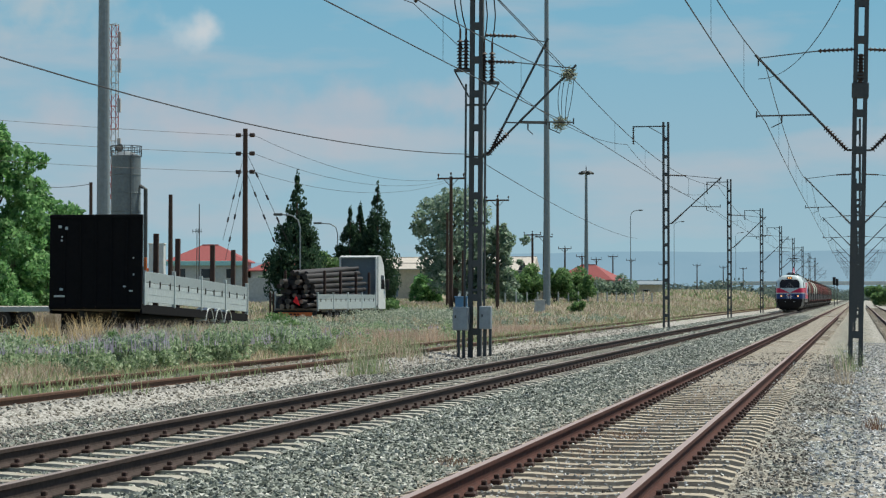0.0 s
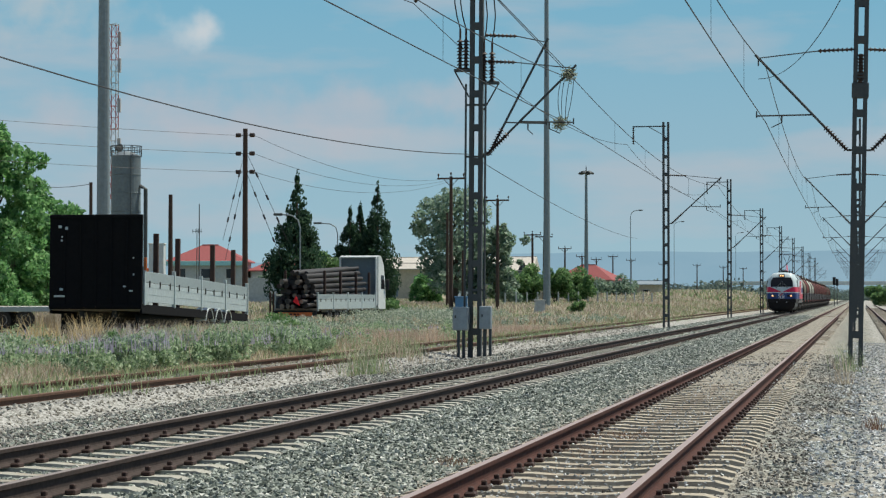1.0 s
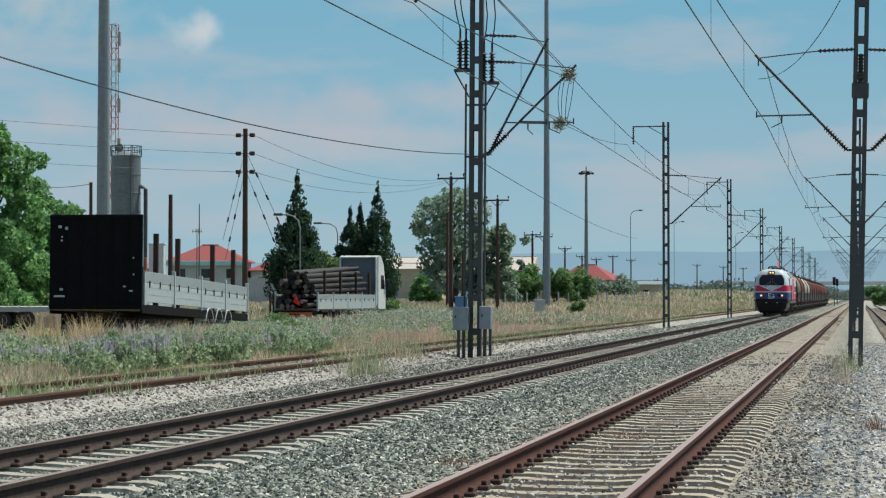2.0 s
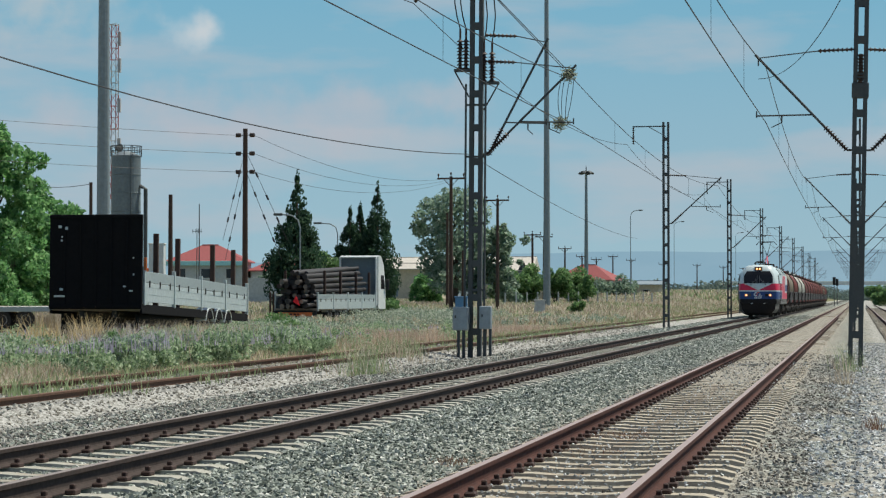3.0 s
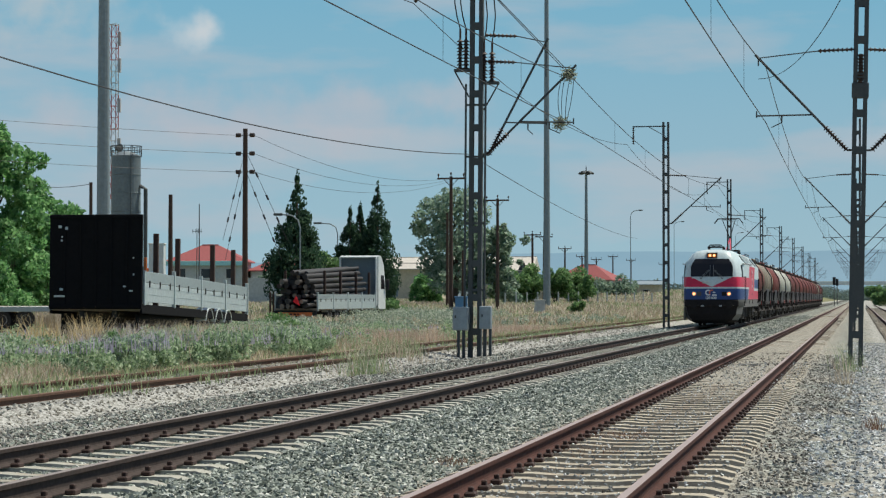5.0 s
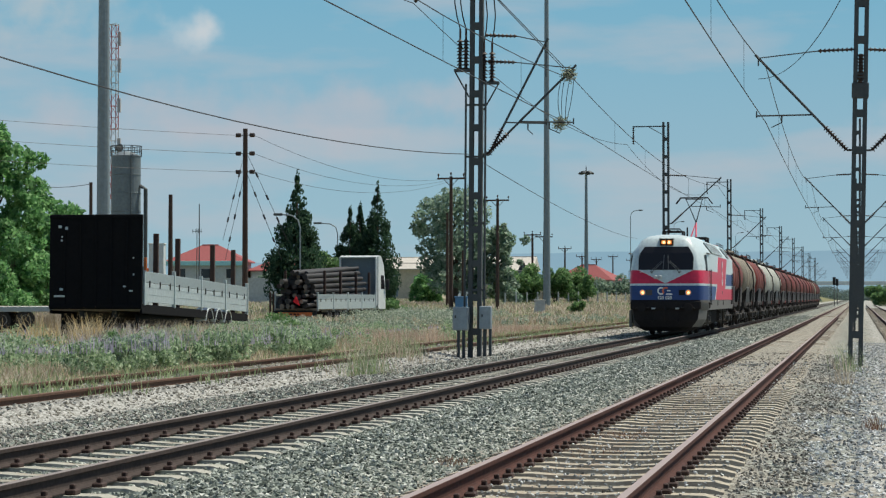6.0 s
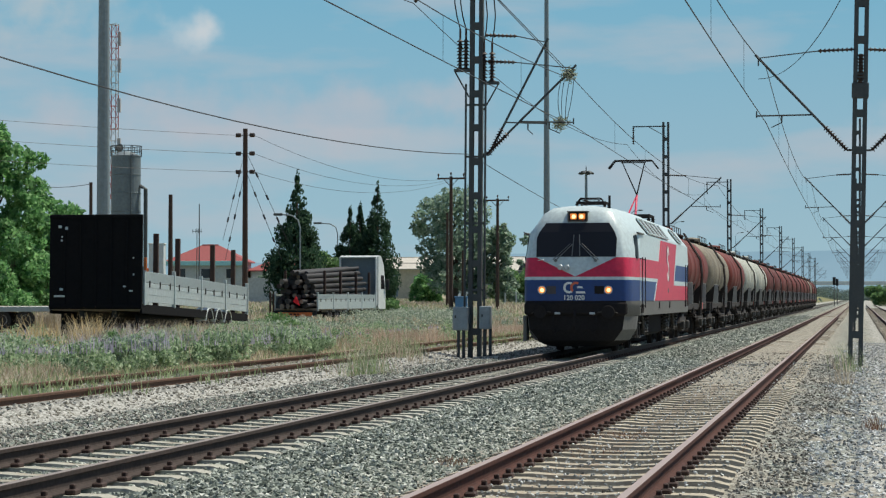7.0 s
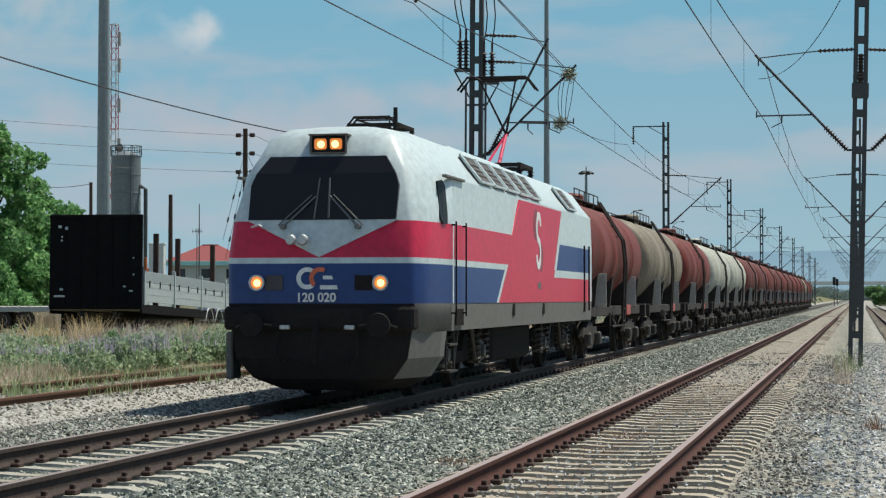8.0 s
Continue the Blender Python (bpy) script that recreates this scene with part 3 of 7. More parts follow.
M_CHROME = worn("dull_aluminium", (0.5, 0.52, 0.53), 0.4, 0.6, (0.2, 0.19, 0.17), 0.35, 12, 2.0)
M_PLATE = worn("white_letter_paint", (0.72, 0.74, 0.74), 0.5, 0, bump=0, amount=0.1)
M_ORANGE = worn("orange_logo_paint", (0.62, 0.13, 0.06), 0.5, 0, bump=0, amount=0.1)
M_LAMP = glow("lit_headlamp", (1.0, 0.30, 0.06), 0.75)
M_LAMP_TOP = glow("lit_top_lamp", (0.85, 0.30, 0.07), 0.45)
M_BULB = glow("lit_lamp_core", (1.0, 0.62, 0.28), 1.9)
M_WIPER = worn("wiper_metal", (0.16, 0.165, 0.165), 0.5, 0.3, bump=0)
M_LAMPCOVER = worn("dull_lamp_cover", (0.055, 0.045, 0.05), 0.5, bump=0)
M_SMUDGE = worn("emblem_shadow", (0.24, 0.06, 0.075), 0.6, 0, (0.16, 0.07, 0.08), 0.5, 10, 4.0, None, 0)
M_GLASS = Net("tinted_cab_glass", 0.12, 0, 0.25).color((0.02, 0.02, 0.023)).m
M_SIDEGLASS = Net("dusty_side_glass", 0.4, 0, 0.1).color((0.02, 0.024, 0.026)).m
M_LOUVRE = worn("louvre_mesh", (0.085, 0.075, 0.066), 0.6, 0.3)
TRAIN, WHEELSETS = [], []
LOCO_END = 17.2

# height, setback of the nose, half width at the nose, half width of the side
LEVELS = [(0.95, 0.02, 1.26, 1.48), (1.34, 0.0, 1.30, 1.5), (1.88, 0.02, 1.31, 1.5), (1.96, 0.03, 1.31, 1.5), (2.46, 0.17, 1.28, 1.5),
          (3.12, 0.40, 1.14, 1.47), (3.36, 0.53, 1.02, 1.27), (3.62, 0.66, 0.90, 1.08), (3.77, 0.92, 0.70, 0.84), (3.84, 1.4, 0.35, 0.45)]


def loco_ring(z, back, nose, side):
    half = [(0.0, back), (nose * 0.6, back + 0.012), (nose * 0.93, back + 0.05), (nose, back + 0.13), (nose + (side - nose) * 0.55, back + 0.62), (side, 1.75 + 0.1 * back)]
    ring = half + [(side, LOCO_END - 1.5), (side, LOCO_END)]
    return [(x, y, z) for x, y in ring] + [(-x, y, z) for x, y in ring[::-1][:-1]]


def loco_body(t):
    bm = bmesh.new()
    rows = [[bm.verts.new(p) for p in loco_ring(*lv)] for lv in LEVELS]
    n = len(rows[0])
    for k, (a, b) in enumerate(zip(rows, rows[1:])):
        for i in range(n):
            j = (i + 1) % n
            f = bm.faces.new((a[i], a[j], b[j], b[i]))
            front = i in (0, 1, 2, 3, 4) or i in (n - 1, n - 2, n - 3, n - 4, n - 5)
            f.material_index = {0: 3, 1: 2, 2: 0, 3: 1}.get(k, 0) if front else (3 if k == 0 else 0)
            if k == 0 and i in (0, 1, 2, n - 1, n - 2, n - 3):
                f.material_index = 4
            f.smooth = k >= 5 or front
    bm.faces.new(rows[-1])
    bm.faces.new(rows[0][::-1])
    bmesh.ops.recalc_face_normals(bm, faces=bm.faces[:])
    return part("body", bm, [M_WHITE, M_RED, M_BLUE, M_SKIRT, M_FRAME], t)


def nose_at(z):
    for a, b in zip(LEVELS, LEVELS[1:]):
        if a[0] <= z <= b[0]:
            return a[1] + (b[1] - a[1]) * (z - a[0]) / (b[0] - a[0])
    return 0.0


def flank_x(y, z):
    """Half width of the tapering cab flank."""
    for a, b in zip(LEVELS, LEVELS[1:]):
        if a[0] <= z <= b[0]:
            v = []
            for _, back, nose, side in (a, b):
                p = [(nose, back + 0.13), (nose + (side - nose) * 0.55, back + 0.62), (side, 1.75 + 0.1 * back), (side, 20.0)]
                for (x0, y0), (x1, y1) in zip(p, p[1:]):
                    if y <= y1:
                        v.append(x0 + (x1 - x0) * (y - y0) / (y1 - y0))
                        break
            return v[0] + (v[1] - v[0]) * (z - a[0]) / (b[0] - a[0])
    return 1.5


def nose_plate(t, name, outline, material, out=0.012, thick=0.02, label="", tilt=None):
    """A plate that follows the nose; outline in (x, z)."""
    bm = bmesh.new()
    a = [bm.verts.new((x, nose_at(z) - out, z)) for x, z in outline]
    b = [bm.verts.new((x, nose_at(z) - out + thick, z)) for x, z in outline]
    n = len(outline)
    bm.faces.new(a)
    bm.faces.new(b[::-1])
    for i in range(n):
        bm.faces.new((a[i], b[i], b[(i + 1) % n], a[(i + 1) % n]))
    bmesh.ops.recalc_face_normals(bm, faces=bm.faces[:])
    return part(name, bm, material, t, label)


def side_plate(t, name, outline, material, side=1, out=0.006, label=""):
    """A painted panel on the flank; outline in (y, z)."""
    bm = bmesh.new()
    slab(bm, outline, 0, side * 1.485, side * (1.5 + out))
    return part(name, bm, material, t, label)


def disc(bm, c, r, depth, n=16):
    rod(bm, c, (c[0], c[1] + depth, c[2]), r, r, n)


def arc_band(cx, cz, r0, r1, a0, a1, n=14):
    outer = [(cx + r1 * math.cos(radians(a0 + (a1 - a0) * i / n)), cz + r1 * math.sin(radians(a0 + (a1 - a0) * i / n))) for i in range(n + 1)]
    inner = [(cx + r0 * math.cos(radians(a0 + (a1 - a0) * i / n)), cz + r0 * math.sin(radians(a0 + (a1 - a0) * i / n))) for i in range(n + 1)]
    return outer + inner[::-1]


def pantograph(t, y, raised):
    p = new("pantograph")
    p.parent, p.matrix_basis = t, pose(0, y, 3.8) if raised else pose(0, y, 3.84) @ Matrix.Scale(0.68, 4)
    bm = bmesh.new()
    for s in (-1, 1):
        box(bm, s * 0.55 - 0.04, s * 0.55 + 0.04, -0.8, 0.8, 0.22, 0.3, 0.01)
        box(bm, -0.55, 0.55, s * 0.7 - 0.04, s * 0.7 + 0.04, 0.22, 0.3, 0.01)
        for k in (-0.7, 0.7):
            insulator(bm, (s * 0.55, k, -0.05), (s * 0.55, k, 0.22), 0.04, 0.08, 4)
    part("base_frame", bm, M_FRAME, p)
    knee, head = (Vector((0, 0.95, 1.0)), Vector((0, -0.05, 2.0))) if raised else (Vector((0, 0.95, 0.3)), Vector((0, -0.75, 0.36)))
    bm = bmesh.new()
    rod(bm, (0.12, -0.6, 0.28), knee, 0.04, 0.035, 8)
    rod(bm, (-0.12, -0.6, 0.28), knee, 0.03, 0.02, 6)
    part("lower_arm", bm, M_RED if raised else M_FRAME, p)
    bm = bmesh.new()
    for s in (-1, 1):
        rod(bm, knee, head + Vector((s * 0.36, 0, 0)), 0.025, 0.018, 6)
    rod(bm, head + Vector((-0.4, 0, 0)), head + Vector((0.4, 0, 0)), 0.02, 0.02, 6)
    part("upper_arm", bm, M_FRAME, p)
    bm = bmesh.new()
    wide = 0.8 if raised else 0.6
    for k in (-0.16, 0.16):
        pts = [(-wide, k, head.z - 0.2), (-wide + 0.2, k, head.z + 0.06), (wide - 0.2, k, head.z + 0.06), (wide, k, head.z - 0.2)]
        chain(bm, [Vector(q) + Vector((0, head.y, 0)) for q in pts], 0.025, 6)
    rod(bm, head + Vector((-0.38, -0.16, 0.04)), head + Vector((-0.38, 0.16, 0.04)), 0.015)
    rod(bm, head + Vector((0.38, -0.16, 0.04)), head + Vector((0.38, 0.16, 0.04)), 0.015)
    part("collector_head", bm, M_FRAME, p)


def spring(bm, x, y, z0, z1, r):
    n = 40
    pts = [Vector((x + r * math.cos(i * 0.9), y + r * math.sin(i * 0.9), z0 + (z1 - z0) * i / n)) for i in range(n + 1)]
    chain(bm, pts, 0.022, 4)


def wheelset(t, y, r, material):
    w = new("wheelset")
    w.parent, w.matrix_basis = t, pose(0, y, r)
    for s in (-1, 1):
        bm = bmesh.new()
        m = Matrix.Translation((s * 0.75, 0, 0)) @ Matrix.Rotation(s * math.pi / 2, 4, "Y")
        turned(bm, [(0.1, 0.09), (0.14, 0.08), (0.16, 0.03), (r * 0.78, 0.01), (r * 0.82, 0.06), (r - 0.01, 0.06), (r, -0.04), (r + 0.03, -0.06), (r + 0.03, -0.08), (r * 0.8, -0.08), (0.1, -0.04)], m, 24)
        part("wheel", bm, material, w)
    bm = bmesh.new()
    rod(bm, (-0.8, 0, 0), (0.8, 0, 0), 0.08, 0.08, 10)
    part("axle", bm, material, w)
    return w


def loco_bogie(t, y):
    b = new("bogie")
    b.parent, b.matrix_basis = t, pose(0, y, 0)
    for s in (-1, 1):
        bm = bmesh.new()
        slab(bm, [(-2.1, 0.62), (-1.9, 0.82), (-0.7, 0.85), (-0.5, 0.6), (0.5, 0.6), (0.7, 0.85), (1.9, 0.82), (2.1, 0.62), (1.4, 0.5), (0.6, 0.42), (-0.6, 0.42), (-1.4, 0.5)], 0, s * 0.98, s * 1.12)
        part("side_frame", bm, M_FRAME, b)
        for k in (-1.45, 1.45):
            bm = bmesh.new()
            box(bm, min(s * 1.1, s * 1.26), max(s * 1.1, s * 1.26), k - 0.2, k + 0.2, 0.4, 0.76, 0.05)
            disc(bm, (s * 1.2, k - 0.001, 0.58), 0.01, 0.002, 6)
            rod(bm, (s * 1.26, k, 0.58), (s * 1.31, k, 0.58), 0.12, 0.1, 14)
            part("axle_box", bm, M_IRON, b)
            for q in (-0.36, 0.36):
                bm = bmesh.new()
                spring(bm, s * 1.2, k + q, 0.38, 0.92, 0.1)
                part("coil_spring", bm, M_IRON, b)
        for k in (-1, 1):
            bm = bmesh.new()
            rod(bm, (s * 1.25, k * 0.9, 0.45), (s * 1.25, k * 0.55, 0.98), 0.035)
            part("damper", bm, M_IRON, b)


def build_loco():
    t = thing("locomotive", pose(X_MAIN, 26.8, 0), "white, red and blue electric locomotive hauling tank wagons", "locomotive")
    body = loco_body(t)
    # black front apron and plough
    bm = bmesh.new()
    rows = []
    for z, back, nose, side in ((0.16, 0.35, 0.62, 0.9), (0.32, 0.12, 0.98, 1.24), (0.6, 0.0, 1.2, 1.42), (0.95, 0.02, 1.25, 1.46)):
        half = [(0.0, back), (nose * 0.7, back + 0.03), (nose, back + 0.14), (side, 1.2), (side, 1.5)]
        rows.append([bm.verts.new((x, y, z)) for x, y in half] + [bm.verts.new((-x, y, z)) for x, y in half[::-1][:-1]])
    for k, (a, b) in enumerate(zip(rows, rows[1:])):
        for i in range(len(a)):
            j = (i + 1) % len(a)
            f = bm.faces.new((a[i], a[j], b[j], b[i]))
            f.material_index = 1 if i in (2, 3, 5, 6) and k > 0 else 0
    bm.faces.new(rows[0][::-1])
    bmesh.ops.recalc_face_normals(bm, faces=bm.faces[:])
    part("apron", bm, [M_FRAME, M_SKIRT], t, "sooty black apron with grey flanks")
    bm = bmesh.new()
    box(bm, -1.32, 1.32, -0.04, 0.3, 0.98, 1.3, 0.04)
    part("buffer_beam", bm, M_FRAME, t)
    for s in (-1, 1):
        bm = bmesh.new()
        rod(bm, (s * 0.875, -0.02, 1.05), (s * 0.875, -0.2, 1.05), 0.1, 0.09, 12)
        rod(bm, (s * 0.875, -0.2, 1.05), (s * 0.875, -0.24, 1.05), 0.17, 0.16, 18)
        part("buffer", bm, M_FRAME, t)
        bm = bmesh.new()
        box(bm, s * 0.45 - 0.07, s * 0.45 + 0.07, -0.1, -0.04, 0.99, 1.05, 0.01)
        part("hose_tap", bm, M_CHROME, t)
        bm = bmesh.new()
        chain(bm, [(s * 0.55, -0.08, 0.95), (s * 0.58, -0.16, 0.7), (s * 0.5, -0.16, 0.5), (s * 0.42, -0.08, 0.6)], 0.025, 6)
        part("brake_hose", bm, M_FRAME, t)
        bm = bmesh.new()
        chain(bm, [(s * 1.12, -0.14, 1.02), (s * 0.95, -0.2, 1.09), (s * 0.6, -0.18, 1.05)], 0.014, 5)
        part("shunter_handle", bm, M_IRON, t)
    bm = bmesh.new()
    chain(bm, [(0, -0.1, 1.08), (0.03, -0.3, 0.95), (0, -0.3, 0.7), (0, -0.22, 0.55)], 0.04, 6)
    part("coupling_hook", bm, M_FRAME, t)
    bm = bmesh.new()
    box(bm, -1.41, -1.31, 0.35, 0.75, 0.3, 0.95, 0.02)
    part("step_plate", bm, M_SKIRT, t)
    # nose markings
    nose_plate(t, "white_chevron", [(-1.06, 2.475), (0.0, 1.965), (1.06, 2.475)], M_WHITE, 0.02, 0.08)
    bm = bmesh.new()
    rows = []
    for z, w in ((2.475, 1.03), (2.95, 1.04), (3.12, 0.98), (3.36, 0.82)):
        y = nose_at(z)
        rows.append([bm.verts.new((x, y - 0.03 + k, z)) for k in (0.0, 0.12) for x in (-w, 0.0, w)])
    for p, q in zip(rows, rows[1:]):
        for i in (0, 1, 3, 4):
            bm.faces.new((p[i], p[i + 1], q[i + 1], q[i]))
        for i, j in ((0, 3), (2, 5)):
            bm.faces.new((p[i], p[j], q[j], q[i]))
    bmesh.ops.recalc_face_normals(bm, faces=bm.faces[:])
    part("windscreen", bm, M_GLASS, t, "dark tinted one-piece windscreen")
    for s in (-1, 1):
        bm = bmesh.new()
        base = Vector((s * 0.52, nose_at(2.38) - 0.06, 2.38))
        tip = Vector((s * 0.1, nose_at(2.8) - 0.06, 2.8))
        rod(bm, base, tip, 0.016, 0.012, 6)
        rod(bm, base + Vector((s * 0.07, 0, 0.02)), tip + Vector((s * 0.05, 0, 0.02)), 0.01, 0.008, 6)
        rod(bm, base + Vector((0, 0.05, 0)), base + Vector((0, -0.05, 0)), 0.04, 0.04, 10)
        wip = part("wiper", bm, M_WIPER, t, "bent metal windscreen wiper")
        bm = bmesh.new()
        rod(bm, (s * 0.1, nose_at(2.52) - 0.05, 2.5), (s * 0.07, nose_at(3.08) - 0.05, 3.05), 0.014, 0.012, 6)
        part("wiper_blade", bm, M_WIPER, wip)
        for z, mat in ((1.62, M_LAMP),):
            bm = bmesh.new()
            disc(bm, (s * 0.86, nose_at(z) - 0.03, z), 0.085, 0.05, 18)
            lamp = part("headlight", bm, mat, t, "lit round orange headlight")
            bm = bmesh.new()
            disc(bm, (s * 0.86 + 0.005, nose_at(z) - 0.036, z - 0.005), 0.05, 0.03, 14)
            part("bulb", bm, M_BULB, lamp, "bright warm lamp core")
            bm = bmesh.new()
            turned(bm, [(0.085, 0.0), (0.11, 0.0), (0.11, 0.05), (0.085, 0.05)], Matrix.Translation((s * 0.86, nose_at(z) + 0.0, z)) @ Matrix.Rotation(math.pi / 2, 4, "X"), 18, False)
            part("lamp_rim", bm, M_CHROME, lamp)
        nose_plate(t, "tail_light", [(s * 0.5, 1.52), (s * 0.74, 1.52), (s * 0.74, 1.72), (s * 0.5, 1.72)], M_LAMPCOVER if s < 0 else M_FRAME, 0.012)
    # twin top lamps in their frame
    z = 3.53
    bm = bmesh.new()
    y = nose_at(z)
    box(bm, -0.24, 0.24, y - 0.1, y + 0.15, z - 0.115, z + 0.115, 0.015)
    house = part("top_lamp_housing", bm, M_FRAME, t)
    for s in (-1, 1):
        bm = bmesh.new()
        box(bm, s * 0.11 - 0.085, s * 0.11 + 0.085, y - 0.115, y - 0.09, z - 0.075, z + 0.075, 0.02)
        lens = part("top_lamp", bm, M_LAMP_TOP, house, "lit orange top lamp")
        bm = bmesh.new()
        disc(bm, (s * 0.1, y - 0.124, z - 0.005), 0.052, 0.012, 14)
        part("bulb", bm, M_BULB, lens, "bright warm lamp core")
    bm = bmesh.new()
    for a, b in (((-0.25, -0.125), (0.25, -0.125)), ((0.25, -0.125), (0.25, 0.125)), ((-0.25, -0.125), (-0.25, 0.125))):
        rod(bm, (a[0], y - 0.1, z + a[1]), (b[0], y - 0.1, z + b[1]), 0.016, 0.016, 6)
    box(bm, -0.28, 0.28, y - 0.13, y + 0.1, z + 0.118, z + 0.142, 0.006)
    part("lamp_surround", bm, M_SKIRT, house, "grey lamp surround with sooty lid")
    for k in range(2):
        bm = bmesh.new()
        x = -0.38 + 0.17 * k
        turned(bm, [(0.02, 0.0), (0.06, 0.02), (0.075, 0.12), (0.06, 0.16)], Matrix.Translation((x, nose_at(2.22) - 0.02, 2.2)) @ Matrix.Rotation(math.pi / 2, 4, "X"), 14)
        part("horn", bm, M_CHROME, t, "small round metal horn")
    bm = bmesh.new()
    chain(bm, [(-0.98, nose_at(2.4) - 0.03, 2.38), (-0.85, nose_at(2.4) - 0.1, 2.4), (-0.72, nose_at(2.36) - 0.03, 2.34)], 0.014, 6)
    part("handrail", bm, M_CHROME, t)
    # emblem of two open rings and bars, and the running number
    nose_plate(t, "emblem", arc_band(-0.16, 1.68, 0.09, 0.15, 50, 310), M_PLATE, 0.012)
    nose_plate(t, "emblem", arc_band(0.02, 1.68, 0.09, 0.15, 60, 230), M_ORANGE, 0.016)
    nose_plate(t, "emblem", [(0.06, 1.665), (0.2, 1.665), (0.18, 1.715), (0.06, 1.715)], M_PLATE, 0.012)
    nose_plate(t, "emblem", [(0.02, 1.53), (0.27, 1.53), (0.25, 1.585), (0.02, 1.585)], M_PLATE, 0.012)
    fc = bpy.data.curves.new("running_number", "FONT")
    fc.body, fc.size, fc.align_x, fc.extrude = "120 020", 0.17, "CENTER", 0.004
    fc.offset = 0.004
    fc.materials.append(M_PLATE)
    num = new("running_number", fc)
    num.parent, num.matrix_basis = t, pose(-0.03, -0.022, 1.365, 90, 0, 0)
    # flanks: painted panels
    for s in (-1, 1):
        side_plate(t, "red_band", [(1.85, 1.96), (6.3, 1.96), (6.8, 2.46), (1.85, 2.46)], M_RED, s)
        side_plate(t, "white_line", [(1.85, 1.87), (6.22, 1.87), (6.3, 1.96), (1.85, 1.96)], M_WHITE, s, 0.008)
        side_plate(t, "blue_panel", [(1.85, 1.34), (5.4, 1.34), (6.2, 1.87), (1.85, 1.87)], M_BLUE, s)
        side_plate(t, "red_block", [(5.5, 1.34), (16.9, 1.34), (16.9, 1.8), (11.6, 1.8), (12.7, 3.08), (7.6, 3.08), (6.8, 2.46)], M_RED, s, 0.007)
        side_plate(t, "white_line", [(11.6, 1.8), (16.9, 1.8), (16.9, 1.94), (11.75, 1.94)], M_WHITE, s, 0.009)
        side_plate(t, "blue_block", [(11.95, 1.94), (16.9, 1.94), (16.9, 2.44), (12.4, 2.44)], M_BLUE, s)
        side_plate(t, "emblem", arc_band(9.35, 2.72, 0.05, 0.28, 0, 360), M_SMUDGE, s, 0.010, "grey faded patch of the emblem")
        side_plate(t, "emblem", arc_band(9.95, 2.14, 0.05, 0.26, 0, 360), M_SMUDGE, s, 0.010, "grey faded patch of the emblem")
        side_plate(t, "emblem", arc_band(9.65, 2.67, 0.15, 0.29, 10, 270), M_PLATE, s, 0.014, "white curved emblem stroke")
        side_plate(t, "emblem", arc_band(9.65, 2.21, 0.15, 0.29, -170, 90), M_PLATE, s, 0.015, "white curved emblem stroke")
        side_plate(t, "white_line", [(5.32, 1.34), (5.5, 1.34), (6.4, 1.96), (6.22, 1.96)], M_WHITE, s, 0.011)
        side_plate(t, "white_line", [(11.6, 1.94), (11.8, 1.94), (12.75, 3.08), (12.55, 3.08)], M_WHITE, s, 0.011)
        side_plate(t, "emblem", [(9.6, 1.57), (9.95, 1.57), (9.95, 1.7), (9.6, 1.7)], M_SKIRT, s, 0.010)
        for y0 in (1.7, 2.45):
            bm = bmesh.new()
            rod(bm, (s * 1.56, y0, 1.15), (s * 1.56, y0, 2.5), 0.012, 0.012, 6)
            for z in (1.2, 2.45):
                rod(bm, (s * 1.48, y0, z), (s * 1.56, y0, z), 0.014, 0.014, 5)
            part("handrail", bm, M_FRAME, t)
            bm = bmesh.new()
            rod(bm, (s * 1.56, LOCO_END - y0 + 0.8, 1.15), (s * 1.56, LOCO_END - y0 + 0.8, 2.5), 0.018, 0.018, 6)
            part("handrail", bm, M_FRAME, t)
        # cab side window follows the tapering flank
        bm = bmesh.new()
        edge = [(1.12, 2.52), (1.22, 2.45), (1.42, 2.45), (1.46, 2.6), (1.46, 2.98), (1.38, 3.07), (1.18, 3.04)]
        a = [bm.verts.new((s * (flank_x(y0, z) + 0.028), y0, z)) for y0, z in edge]
        b = [bm.verts.new((s * (flank_x(y0, z) - 0.05), y0, z)) for y0, z in edge]
        bm.faces.new(a)
        for i in range(len(edge)):
            bm.faces.new((a[i], b[i], b[(i + 1) % len(edge)], a[(i + 1) % len(edge)]))
        bmesh.ops.recalc_face_normals(bm, faces=bm.faces[:])
        part("side_window", bm, M_SIDEGLASS, t)
        bm = bmesh.new()
        box(bm, min(s * 1.45, s * 1.52), max(s * 1.45, s * 1.52), 1.2, 2.6, 3.1, 3.14, 0.01)
        part("rain_gutter", bm, M_SKIRT, t)
        bm = bmesh.new()
        box(bm, min(s * 1.5, s * 1.515), max(s * 1.5, s * 1.515), 1.95, 2.5, 1.02, 1.26)
        part("step_recess", bm, M_FRAME, t)
        for y0 in (6.9, 10.2, 15.9):
            bm = bmesh.new()
            box(bm, min(s * 1.49, s * 1.51), max(s * 1.49, s * 1.51), y0, y0 + 0.22, 1.12, 1.32, 0.01)
            part("jacking_pocket", bm, M_FRAME, t)
        # ladder below the cab door
        bm = bmesh.new()
        for y0 in (1.75, 2.3):
            rod(bm, (s * 1.4, y0, 0.35), (s * 1.4, y0, 0.98), 0.018, 0.018, 6)
        for z in (0.37, 0.75):
            box(bm, min(s * 1.3, s * 1.46), max(s * 1.3, s * 1.46), 1.73, 2.32, z - 0.015, z + 0.015)
        part("cab_step", bm, M_IRON, t)
